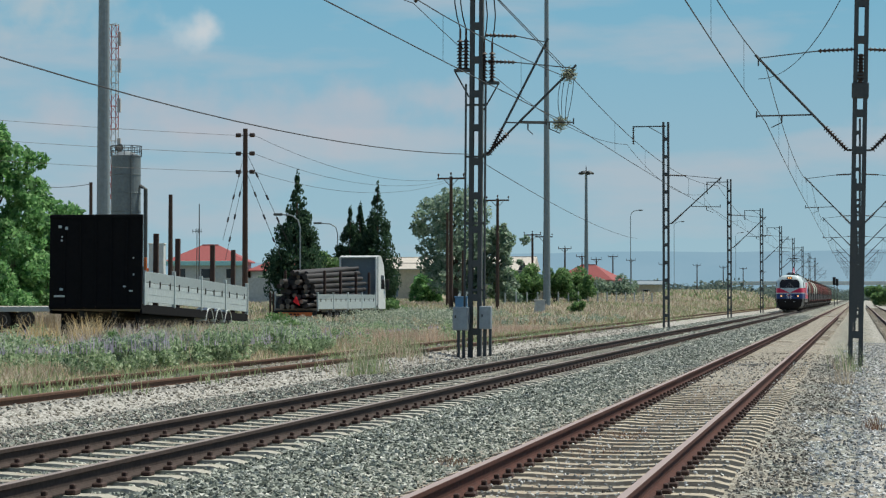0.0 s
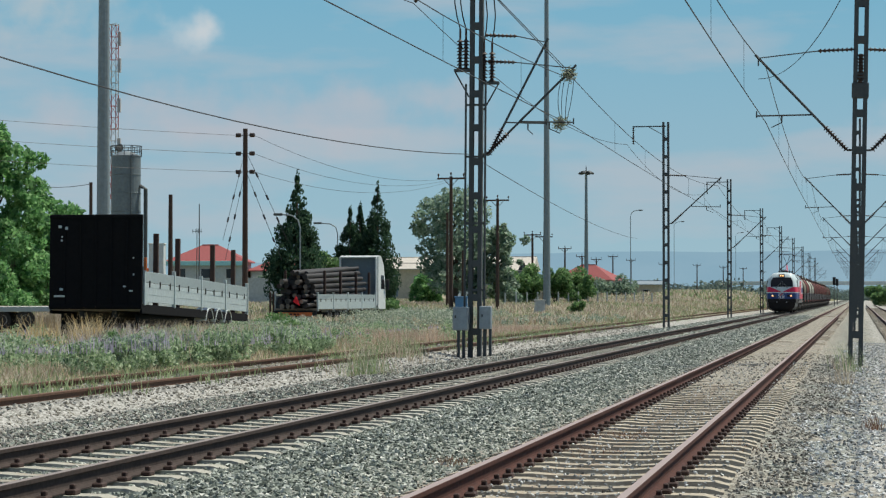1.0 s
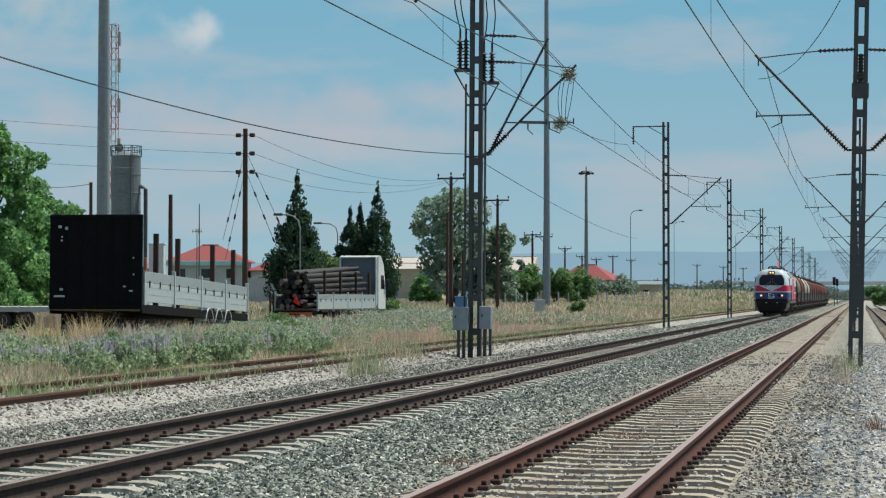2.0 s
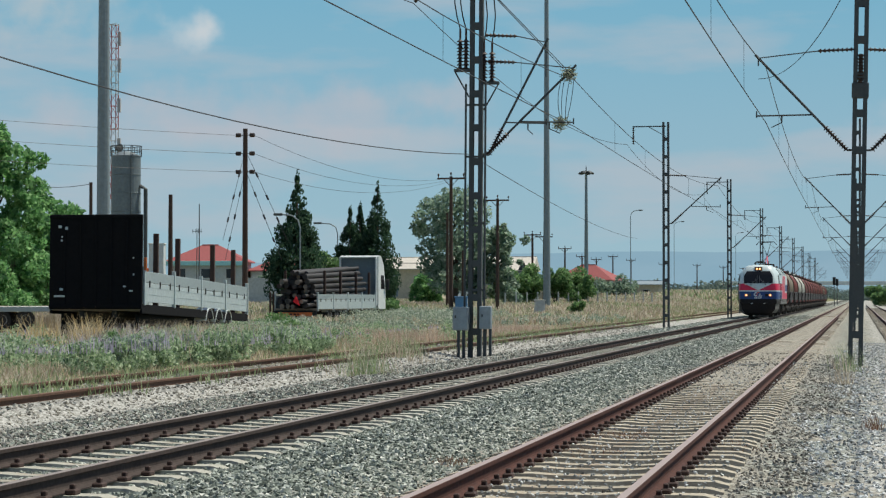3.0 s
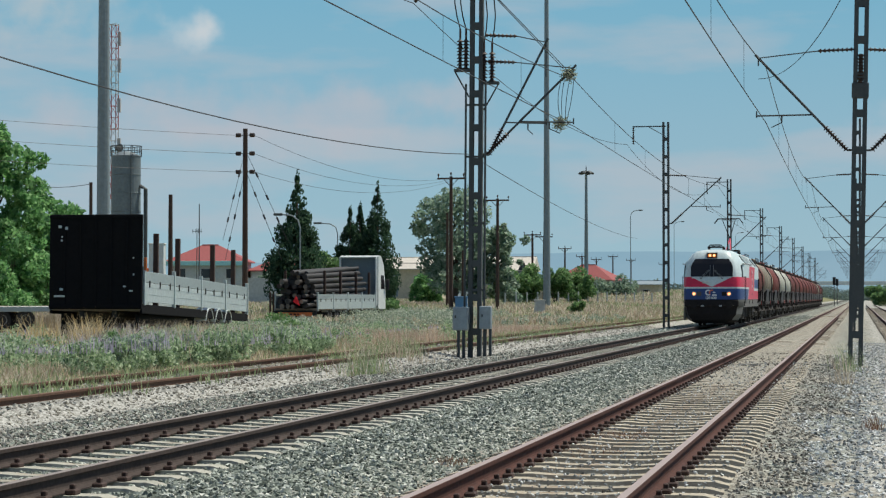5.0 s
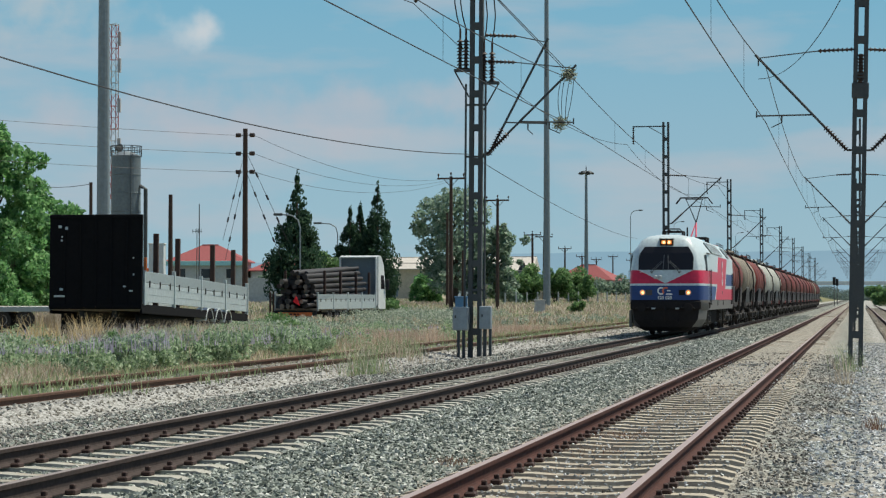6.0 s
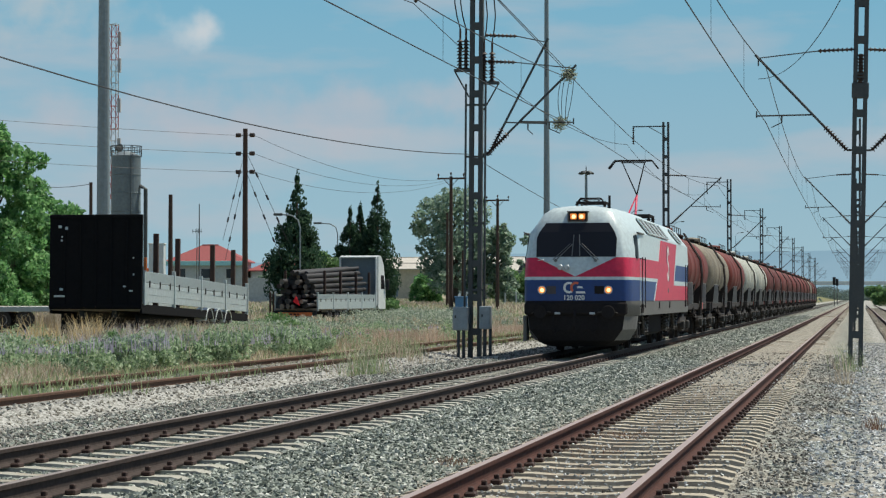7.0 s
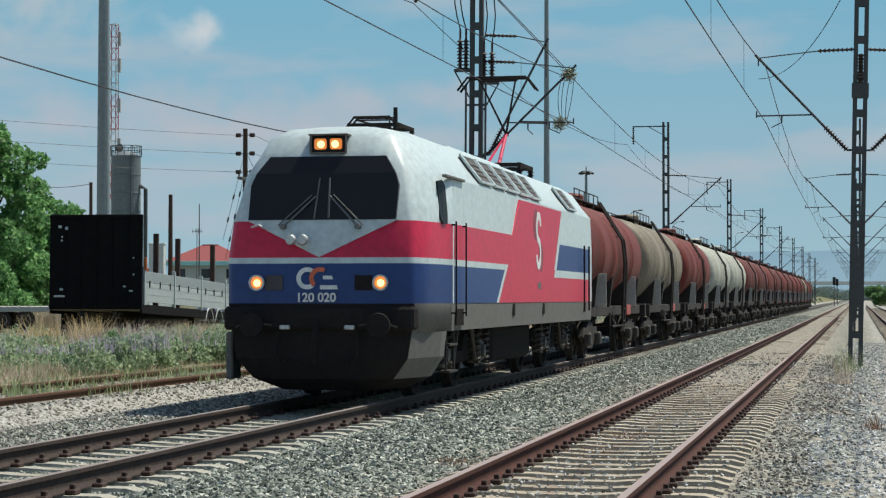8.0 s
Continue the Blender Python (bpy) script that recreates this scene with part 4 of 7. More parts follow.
        # louvred windows on the roof slope
        for k in range(5):
            y0 = 4.1 + 1.25 * k
            louvre(t, s, y0, 1.05)
        louvre(t, s, 13.8, 1.1)
    for k in (2.9, LOCO_END - 2.9):
        loco_bogie(t, k + (1.0 if k < 8 else -1.0))
        for q in (-1.45, 1.45):
            WHEELSETS.append((wheelset(t, k + (1.0 if k < 8 else -1.0) + q, 0.575, M_FRAME), k + q, 0.575))
    bm = bmesh.new()
    box(bm, -1.2, 1.2, 6.6, 10.6, 0.35, 0.98, 0.08)
    part("underfloor_box", bm, M_FRAME, t)
    # roof gear
    pantograph(t, 3.7, False)
    pantograph(t, 14.1, True)
    bm = bmesh.new()
    rod(bm, (0.7, 1.6, 3.72), (0.7, 1.6, 4.12), 0.035, 0.03, 8)
    part("aerial", bm, M_FRAME, t)
    bm = bmesh.new()
    box(bm, -0.6, 0.6, 6.0, 11.0, 3.8, 3.9, 0.04)
    part("roof_hatch", bm, M_WHITE, t)
    TRAIN.append((t, 0.0))


def louvre(t, s, y0, w):
    """A slatted grille lying on the slope between eave and roof."""
    c0, c1 = Vector((s * 1.466, y0, 3.13)), Vector((s * 1.085, y0, 3.615))
    up = (c1 - c0)
    out = Vector((s * up.z, 0, abs(up.x))).normalized() * 0.04
    bm = bmesh.new()
    p = [c0 + up * 0.08, c0 + up * 0.08 + Vector((0, w, 0)), c0 + up * 0.92 + Vector((0, w, 0)), c0 + up * 0.92]
    front = [bm.verts.new(q + out) for q in p]
    rear = [bm.verts.new(q - out) for q in p]
    bm.faces.new(front)
    for i in range(4):
        bm.faces.new((front[i], rear[i], rear[(i + 1) % 4], front[(i + 1) % 4]))
    bmesh.ops.recalc_face_normals(bm, faces=bm.faces[:])
    g = part("roof_grille", bm, M_LOUVRE, t)
    bm = bmesh.new()
    for a, b in ((p[0], p[1]), (p[1], p[2]), (p[2], p[3]), (p[3], p[0])):
        rod(bm, a + out * 1.1, b + out * 1.1, 0.026, 0.028, 5)
    part("grille_frame", bm, M_WHITE, g)
    for k in (0.3, 0.5, 0.7):
        bm = bmesh.new()
        rod(bm, p[0].lerp(p[3], k) + out, p[1].lerp(p[2], k) + out, 0.018, 0.018, 4)
        part("slat", bm, M_LOUVRE, g)


build_loco()


def tank_paint(name, c, dirt, amount):
    """Tank enamel with soot rising from the underside seams and streaks running down."""
    n = Net(name, 0.62, 0, 0.22)
    g = n.noise(7, 5, 0.6)
    base = n.ramp(g, [(0.3, shade(c, 0.75)), (0.7, shade(c, 1.15))])
    streak = n.noise(1.0, 4, 0.65, stretch=(1.0, 5.0, 0.35))
    c1 = n.mix(n.math("MULTIPLY", n.step(streak, 0.42, 0.72), amount), base, dirt)
    n.color(c1)
    n.bump(n.noise(3.0, 3), 0.1, 0.02)
    return n.m


M_TANK = {
    "red": tank_paint("red_tank_paint", (0.175, 0.036, 0.027), (0.045, 0.021, 0.017), 0.95),
    "brown": tank_paint("brown_tank_paint", (0.135, 0.033, 0.026), (0.04, 0.021, 0.018), 0.95),
    "grey": tank_paint("grey_tank_paint", (0.25, 0.215, 0.16), (0.055, 0.045, 0.038), 1.0),
    "white": tank_paint("white_tank_paint", (0.42, 0.43, 0.385), (0.20, 0.18, 0.11), 0.9),
}
M_WAGON_IRON = worn("wagon_underframe", (0.027, 0.021, 0.019), 0.85, 0.1, (0.075, 0.036, 0.03), 0.5, 12, 2.4)
M_SIGN = worn("wagon_plate", (0.40, 0.38, 0.36), 0.6, 0, (0.20, 0.14, 0.12), 0.5, 10, 2.0)
M_REDPLATE = worn("wagon_red_plate", (0.36, 0.075, 0.06), 0.6)
WAGON = 13.4


def build_wagon(colour, label):
    """A four-axle tank wagon, its headstock at y = 0."""
    paint = M_TANK[colour]
    t = thing("tank_wagon", pose(X_MAIN, 0, 0), label, "tank wagon", "tank wagons of the train")
    bm = bmesh.new()
    a = Matrix.Translation((0, 0.95, 2.47)) @ Matrix.Rotation(-math.pi / 2, 4, "X")
    L, R = WAGON - 1.9, 1.29
    prof = [(0.05, 0.0), (0.5, 0.03), (0.9, 0.12), (1.15, 0.25), (1.26, 0.4), (R, 0.6)]
    mid = []
    for k in range(1, 5):
        z = 0.6 + (L - 1.2) * k / 5
        mid += [(R, z - 0.03), (R + 0.007, z - 0.02), (R + 0.007, z + 0.02), (R, z + 0.03)]
    turned(bm, prof + mid + [(r, L - z) for r, z in prof[::-1]], a, 40)
    tank = part("tank", bm, paint, t, smooth=False)
    for f in tank.data.polygons:
        f.use_smooth = abs(f.normal.y) < 0.9
    bm = bmesh.new()
    for s in (-1, 1):
        box(bm, min(s * 0.9, s * 1.15), max(s * 0.9, s * 1.15), 0.55, WAGON - 0.55, 0.98, 1.22, 0.02)
        box(bm, -1.3, 1.3, (0.5 if s < 0 else WAGON - 0.75), (0.75 if s < 0 else WAGON - 0.5), 0.9, 1.25, 0.02)
    part("underframe", bm, M_WAGON_IRON, t)
    for y in (2.3, 5.2, WAGON - 5.2, WAGON - 2.3):
        bm = bmesh.new()
        slab(bm, [(-1.2, 1.2), (1.2, 1.2), (1.28, 1.95), (1.0, 1.65), (0.5, 1.3), (-0.5, 1.3), (-1.0, 1.65), (-1.28, 1.95)], 1, y - 0.07, y + 0.07)
        part("saddle", bm, M_WAGON_IRON, t)
    for s in (-1, 1):
        for y in (0.5, WAGON - 0.5):
            d = -1 if y < 5 else 1
            bm = bmesh.new()
            rod(bm, (s * 0.875, y, 1.05), (s * 0.875, y + d * 0.4, 1.05), 0.1, 0.09, 10)
            rod(bm, (s * 0.875, y + d * 0.4, 1.05), (s * 0.875, y + d * 0.46, 1.05), 0.23, 0.21, 16)
            part("buffer", bm, M_WAGON_IRON, t)
        # ladder over the middle of the tank
        lad = new("ladder")
        lad.parent = t
        for dy in (-0.22, 0.22):
            bm = bmesh.new()
            pts = [(s * 1.36, WAGON / 2 + dy, 0.75), (s * 1.42, WAGON / 2 + dy, 2.3), (s * 1.36, WAGON / 2 + dy, 2.85), (s * 0.75, WAGON / 2 + dy, 3.82)]
            chain(bm, pts, 0.032, 6)
            part("stile", bm, M_WAGON_IRON, lad)
        for k in range(10):
            bm = bmesh.new()
            z = 0.85 + 0.3 * k
            x = 1.38 if z < 2.6 else 1.38 - (z - 2.6) * 0.45
            rod(bm, (s * x, WAGON / 2 - 0.22, z), (s * x, WAGON / 2 + 0.22, z), 0.016, 0.016, 5)
            part("rung", bm, M_WAGON_IRON, lad)
        for y, w in ((3.2, 0.3), (WAGON - 3.4, 0.26)):
            bm = bmesh.new()
            box(bm, min(s * 1.06, s * (1.06 + w)), max(s * 1.06, s * (1.06 + w)), y, y + 0.03, 1.2, 1.98, 0.008)
            part("data_plate", bm, M_SIGN, t)
        bm = bmesh.new()
        box(bm, min(s * 1.22, s * 1.25), max(s * 1.22, s * 1.25), WAGON - 4.9, WAGON - 4.0, 0.98, 1.24, 0.006)
        part("hazard_plate", bm, M_REDPLATE, t)
        bm = bmesh.new()
        rod(bm, (s * 1.25, 5.2, 0.72), (s * 1.25, 8.2, 0.72), 0.03, 0.03, 6)
        rod(bm, (s * 1.2, 5.2, 0.72), (s * 1.2, 5.2, 1.05), 0.025, 0.025, 6)
        rod(bm, (s * 1.2, 8.2, 0.72), (s * 1.2, 8.2, 1.05), 0.025, 0.025, 6)
        part("side_rail", bm, M_WAGON_IRON, t)
    # walkway and rail along the tank top
    walkway = new("walkway")
    walkway.parent = t
    bm = bmesh.new()
    box(bm, -0.42, 0.42, 2.6, WAGON - 2.6, 3.82, 3.86, 0.008)
    for y in (2.8, 5.0, WAGON / 2, WAGON - 5.0, WAGON - 2.8):
        box(bm, -0.4, 0.4, y - 0.04, y + 0.04, 3.62, 3.82)
    part("deck", bm, M_WAGON_IRON, walkway)
    for s in (-1, 1):
        bm = bmesh.new()
        for k in range(6):
            y = 4.4 + 0.92 * k
            rod(bm, (s * 0.44, y, 3.84), (s * 0.44, y, 4.06), 0.014, 0.014, 5)
        rod(bm, (s * 0.44, 4.4, 4.06), (s * 0.44, 9.0, 4.06), 0.016, 0.016, 5)
        part("guard_rail", bm, M_WAGON_IRON, walkway)
    bm = bmesh.new()
    turned(bm, [(0.36, 3.7), (0.36, 3.98), (0.3, 4.03), (0.05, 4.06)], Matrix.Translation((0, WAGON / 2, 0)), 18)
    part("dome_lid", bm, paint, t)
    bm = bmesh.new()
    rod(bm, (0.3, 6.0, 0.62), (0.3, 7.6, 0.62), 0.24, 0.24, 14)
    rod(bm, (-0.4, 5.2, 0.7), (-0.4, 6.4, 0.7), 0.18, 0.18, 12)
    chain(bm, [(1.1, 6.1, 1.1), (1.22, 6.1, 0.8), (0.6, 6.4, 0.7)], 0.06, 8)
    part("valve_gear", bm, M_WAGON_IRON, t)
    for y in (2.55, WAGON - 2.55):
        b = new("bogie")
        b.parent, b.matrix_basis = t, pose(0, y, 0)
        for s in (-1, 1):
            bm = bmesh.new()
            slab(bm, [(-1.3, 0.55), (-1.15, 0.75), (-0.6, 0.72), (-0.35, 0.86), (0.35, 0.86), (0.6, 0.72), (1.15, 0.75), (1.3, 0.55), (0.7, 0.42), (0.4, 0.26), (-0.4, 0.26), (-0.7, 0.42)], 0, s * 0.93, s * 1.06)
            part("side_frame", bm, M_WAGON_IRON, b)
            for k in (-0.9, 0.9):
                bm = bmesh.new()
                box(bm, min(s * 1.02, s * 1.2), max(s * 1.02, s * 1.2), k - 0.15, k + 0.15, 0.33, 0.63, 0.04)
                part("axle_box", bm, M_IRON, b)
        for k in (-0.9, 0.9):
            wheelset(t, y + k, 0.46, M_WAGON_IRON)
    return t


def build_train():
    labels = {"red": "dull red tank wagon streaked with soot", "brown": "brown-red tank wagon with dirty flanks",
              "grey": "dirty grey tank wagon with bright top", "white": "faded white tank wagon with yellow stains"}
    order = ["red", "grey", "red", "white", "white", "brown", "brown", "red", "brown", "red", "brown", "red", "red", "brown", "grey", "red", "brown"]
    first = {}
    for i, c in enumerate(order):
        if c in first:
            w = copy_thing(first[c], pose(X_MAIN, 44.6 + WAGON * i, 0))
        else:
            w = first[c] = build_wagon(c, labels[c])
        TRAIN.append((w, 17.8 + WAGON * i))


build_train()


# ---- parked trailers and truck ----
M_BLACKPANEL = worn("black_panel", (0.0105, 0.0105, 0.0115), 0.95, 0, (0.012, 0.011, 0.011), 0.3, 8, 1.5)
M_BLACKPANEL.node_tree.nodes["Principled BSDF"].inputs["Specular IOR Level"].default_value = 0.1
M_BOARD = worn("aluminium_board", (0.47, 0.53, 0.53), 0.5, 0.25, (0.24, 0.23, 0.21), 0.4, 10, 1.2, (1, 0.5, 3))
M_BOARD_DARK = worn("board_rail", (0.33, 0.38, 0.385), 0.5, 0.25, amount=0.3)
M_STAKE = worn("rusty_stake", (0.055, 0.03, 0.022), 0.85, fine=10)
M_RUBBER = worn("tyre_rubber", (0.02, 0.02, 0.02), 0.9, 0, (0.07, 0.06, 0.05), 0.4)
M_RIM = worn("wheel_rim", (0.50, 0.51, 0.51), 0.5, 0.4, amount=0.5)
M_CHASSIS = worn("chassis_paint", (0.02, 0.02, 0.021), 0.8)
M_PIPE = worn("tarred_pole", (0.027, 0.024, 0.024), 0.7, 0, (0.08, 0.072, 0.07), 0.45, 8, 1.5)
M_POLE_END = worn("sawn_pole_end", (0.20, 0.17, 0.14), 0.9, 0, (0.04, 0.035, 0.03), 0.6, 12, 5.0)
M_REDFLAG = worn("red_flag_cloth", (0.75, 0.02, 0.03), 0.8, amount=0.1, bump=0)
M_REFLECT = worn("orange_reflector", (0.72, 0.18, 0.05), 0.5, amount=0.15, bump=0)
M_CABWHITE = worn("cab_paint", (0.62, 0.65, 0.64), 0.4, amount=0.2)
M_CABBACK = worn("cab_back_panel", (0.13, 0.165, 0.19), 0.6, amount=0.3)
M_DECK = worn("deck_planks", (0.26, 0.22, 0.17), 0.85, fine=12, stretch=(1, 8, 1))


def road_wheel(parent, x, y, r, z=None):
    w = new("wheel")
    w.parent, w.matrix_basis = parent, pose(x, y, r if z is None else z)
    s = 1 if x > 0 else -1
    bm = bmesh.new()
    m = Matrix.Rotation(s * math.pi / 2, 4, "Y")
    turned(bm, [(r * 0.55, -0.14), (r * 0.9, -0.15), (r, -0.1), (r, 0.1), (r * 0.9, 0.15), (r * 0.55, 0.13)], m, 24)
    part("tyre", bm, M_RUBBER, w)
    bm = bmesh.new()
    turned(bm, [(r * 0.56, -0.1), (r * 0.56, 0.14), (r * 0.48, 0.1), (r * 0.3, 0.04), (r * 0.22, 0.1), (r * 0.12, 0.12)], m, 20)
    part("rim", bm, M_RIM, w)


def mudguard(parent, x, y, r, width):
    bm = bmesh.new()
    pts = [(y + r * math.cos(radians(a)), 0.5 + r * math.sin(radians(a))) for a in range(10, 171, 20)]
    pts += [(p[0] * 0.985 + y * 0.015, p[1] - 0.02) for p in pts[::-1]]
    slab(bm, pts, 0, x - width / 2, x + width / 2)
    part("mudguard", bm, M_RIM, parent)


def side_boards(t, x, y0, y1, z0, z1, count):
    n = (y1 - y0) / count
    for i in range(count):
        a, b = y0 + n * i + 0.05, y0 + n * (i + 1) - 0.05
        bm = bmesh.new()
        box(bm, x - 0.02, x + 0.02, a, b, z0, z1 - 0.3, 0.006)
        for k in range(1, 3):
            box(bm, x - 0.026, x + 0.026, a, b, z0 + 0.2 * k, z0 + 0.2 * k + 0.02)
        part("drop_side", bm, M_BOARD, t)
        bm = bmesh.new()
        box(bm, x - 0.022, x + 0.022, a, b, z1 - 0.29, z1, 0.006)
        up = part("upper_board", bm, M_BOARD_DARK, t)
        for k in range(3):
            bm = bmesh.new()
            y = a + (b - a) * (0.15 + 0.35 * k)
            box(bm, x + 0.022, x + 0.045, y - 0.03, y + 0.03, z1 - 0.42, z1 - 0.24, 0.004)
            part("latch", bm, M_CHASSIS, up)
    for i in range(count + 1):
        bm = bmesh.new()
        y = y0 + n * i
        box(bm, x - 0.045, x + 0.05, y - 0.05, y + 0.05, z0 - 0.1, z1 + 0.12, 0.01)
        part("pillar", bm, M_BOARD, t)


def stake(t, x, y, z0, z1):
    bm = bmesh.new()
    box(bm, x - 0.07, x + 0.07, y - 0.06, y + 0.06, z0, z1, 0.012)
    part("stake", bm, M_STAKE, t)


def semi_trailer():
    """Its own frame: bed level at z = 0, tilted with the nose up on the landing legs."""
    t = thing("semi_trailer", pose(-20.0, 52.05, 1.2, -1.55, 0, 5.0), "parked flatbed semi-trailer with black headboard and grey drop sides", "trailer")
    bm = bmesh.new()
    box(bm, -1.25, 1.25, 0, 13.6, -0.12, 0.0, 0.02)
    part("deck", bm, M_DECK, t)
    for s in (-1, 1):
        bm = bmesh.new()
        slab(bm, [(0.2, -0.12), (13.5, -0.12), (13.5, -0.4), (4.0, -0.55), (3.2, -0.3), (0.2, -0.3)], 0, s * 0.45 - 0.07, s * 0.45 + 0.07)
        part("chassis_beam", bm, M_CHASSIS, t)
        bm = bmesh.new()
        box(bm, min(s * 1.2, s * 1.27), max(s * 1.2, s * 1.27), 0, 13.6, -0.2, 0.05, 0.01)
        part("side_rail", bm, M_BLACKPANEL, t)
        bm = bmesh.new()
        box(bm, min(s * 1.0, s * 1.05), max(s * 1.0, s * 1.05), 0.3, 6.8, -0.8, -0.2, 0.01)
        part("side_guard", bm, M_BLACKPANEL, t)
        side_boards(t, s * 1.25, 0.2, 13.55, 0.12, 0.94, 4)
        bm = bmesh.new()
        box(bm, s * 0.75 - 0.07, s * 0.75 + 0.07, 2.4, 2.54, -1.21, -0.12, 0.01)
        box(bm, s * 0.75 - 0.16, s * 0.75 + 0.16, 2.3, 2.64, -1.26, -1.2, 0.01)
        part("landing_leg", bm, M_CHASSIS, t)
        for y in (8.0, 9.31, 10.62):
            road_wheel(t, s * 1.05, y, 0.5, -0.42)
            bm = bmesh.new()
            pts = [(y + 0.55 * math.cos(radians(a)), -0.42 + 0.55 * math.sin(radians(a))) for a in range(15, 166, 15)]
            pts += [(y + 0.525 * math.cos(radians(a)), -0.42 + 0.525 * math.sin(radians(a))) for a in range(165, 14, -15)]
            slab(bm, pts, 0, s * 1.1 - 0.19, s * 1.1 + 0.19)
            part("mudguard", bm, M_CABWHITE, t)
    for s, y, z in ((1, 2.0, 2.05), (1, 4.5, 2.05), (1, 9.0, 2.1), (1, 12.0, 2.1), (-1, 2.4, 1.55)):
        stake(t, s * 1.12, y, -0.02, z)
    bm = bmesh.new()
    box(bm, -1.27, 1.27, -0.06, 0.04, -0.09, 2.45, 0.015)
    h = part("headboard", bm, M_BLACKPANEL, t, "tall black steel headboard")
    for x in (-0.85, -0.42, 0.0, 0.42, 0.85):
        bm = bmesh.new()
        box(bm, x - 0.03, x + 0.03, -0.085, -0.058, 0.0, 2.41, 0.006)
        part("rib", bm, M_BLACKPANEL, h)
    for z in (-0.02, 2.39):
        bm = bmesh.new()
        box(bm, -1.27, 1.27, -0.095, -0.056, z - 0.04, z + 0.05, 0.01)
        part("rim_bar", bm, M_BLACKPANEL, h)
    for x, z, w, d in ((-0.98, 2.12, 0.09, 0.07), (-0.8, 2.08, 0.07, 0.08), (-0.92, 1.85, 0.04, 0.05), (-0.93, 1.75, 0.05, 0.05), (-0.93, 0.44, 0.09, 0.06), (-0.98, 0.26, 0.3, 0.05), (1.04, 1.28, 0.04, 0.04), (1.05, 0.84, 0.04, 0.05), (0.8, 0.52, 0.08, 0.04), (0.98, 0.4, 0.1, 0.04)):
        bm = bmesh.new()
        box(bm, x - w / 2, x + w / 2, -0.098, -0.094, z - d / 2, z + d / 2)
        part("paint_chip", bm, M_BOARD, h)
    bm = bmesh.new()
    box(bm, 1.26, 1.34, 0.15, 0.2, 0.95, 1.3, 0.01)
    part("side_marker", bm, M_REFLECT, t)


semi_trailer()


def pole_truck():
    t = thing("truck", pose(-31.2, 112.3, -0.02, 0, 0, -3.2), "parked lorry loaded with dark tarred poles", "truck", )
    bm = bmesh.new()
    box(bm, -1.25, 1.25, 0, 11.6, 0.72, 0.84, 0.02)
    part("deck", bm, M_DECK, t)
    for s in (-1, 1):
        side_boards(t, s * 1.27, 0.1, 11.5, 0.8, 1.64, 4)
        bm = bmesh.new()
        box(bm, s * 0.45 - 0.07, s * 0.45 + 0.07, 0.1, 13.8, 0.48, 0.74)
        part("chassis_beam", bm, M_CHASSIS, t)
        for y in (2.6, 3.9, 5.2, 10.6, 13.1):
            road_wheel(t, s * 1.05, y, 0.48)
            if y < 6:
                bm = bmesh.new()
                pts = [(y + 0.58 * math.cos(radians(a)), 0.48 + 0.58 * math.sin(radians(a))) for a in range(15, 166, 15)]
                pts += [(y + 0.555 * math.cos(radians(a)), 0.48 + 0.555 * math.sin(radians(a))) for a in range(165, 14, -15)]
                slab(bm, pts, 0, s * 1.05 - 0.19, s * 1.05 + 0.19)
                part("mudguard", bm, M_RIM, t)
        for y in (1.6, 4.6, 7.7, 10.4):
            stake(t, s * 1.19, y, 0.8, 3.0)
    bm = bmesh.new()
    box(bm, -1.25, 1.25, -0.08, 0.06, 0.38, 0.72, 0.02)
    part("rear_bumper", bm, M_CHASSIS, t)
    bm = bmesh.new()
    box(bm, -1.02, 1.0, -0.1, -0.08, 0.4, 0.62, 0.005)
    b = part("marker_plate", bm, M_REFLECT, t, "orange rear marker plate with dark bars")
    for x, w in ((-0.3, 0.12), (-0.1, 0.16), (0.12, 0.12)):
        bm = bmesh.new()
        box(bm, x, x + w, -0.106, -0.1, 0.47, 0.55)
        part("plate_bar", bm, M_CHASSIS, b)
    for x in (-1.55, -1.35):
        bm = bmesh.new()
        box(bm, x - 0.05, x + 0.05, 0.0, 0.1, 0.3, 1.75 - 0.2 * (x + 1.55), 0.01)
        part("tail_post", bm, M_STAKE, t)
    # cab
    bm = bmesh.new()
    prof = [(12.3, 0.75), (12.3, 4.0), (12.5, 4.08), (12.9, 4.05), (13.5, 3.5), (13.85, 2.1), (13.9, 0.75)]
    slab(bm, prof, 0, -1.24, 1.24)
    c = part("cab", bm, M_CABWHITE, t, "white cab with roof spoiler")
    bm = bmesh.new()
    box(bm, -1.2, 1.2, 12.16, 12.29, 0.95, 3.94, 0.02)
    part("bulkhead", bm, M_CABBACK, c)
    bm = bmesh.new()
    box(bm, -1.2, 1.2, 11.9, 12.15, 3.92, 4.0, 0.02)
    for s in (-1, 1):
        box(bm, s * 1.17 - 0.05, s * 1.17 + 0.05, 11.95, 12.15, 0.95, 3.92, 0.02)
    part("headboard_rail", bm, M_CABWHITE, c)
    for s in (-1, 1):
        bm = bmesh.new()
        slab(bm, [(12.85, 2.0), (13.65, 2.0), (13.45, 2.85), (12.85, 2.85)], 0, s * 1.24, s * 1.255)
        part("door_window", bm, M_GLASS, c)
        bm = bmesh.new()
        box(bm, min(s * 1.3, s * 1.5), max(s * 1.3, s * 1.5), 13.75, 13.87, 1.95, 2.6, 0.03)
        rod(bm, (s * 1.2, 13.7, 2.5), (s * 1.4, 13.8, 2.5), 0.02)
        part("mirror", bm, M_CHASSIS, c)
    bm = bmesh.new()
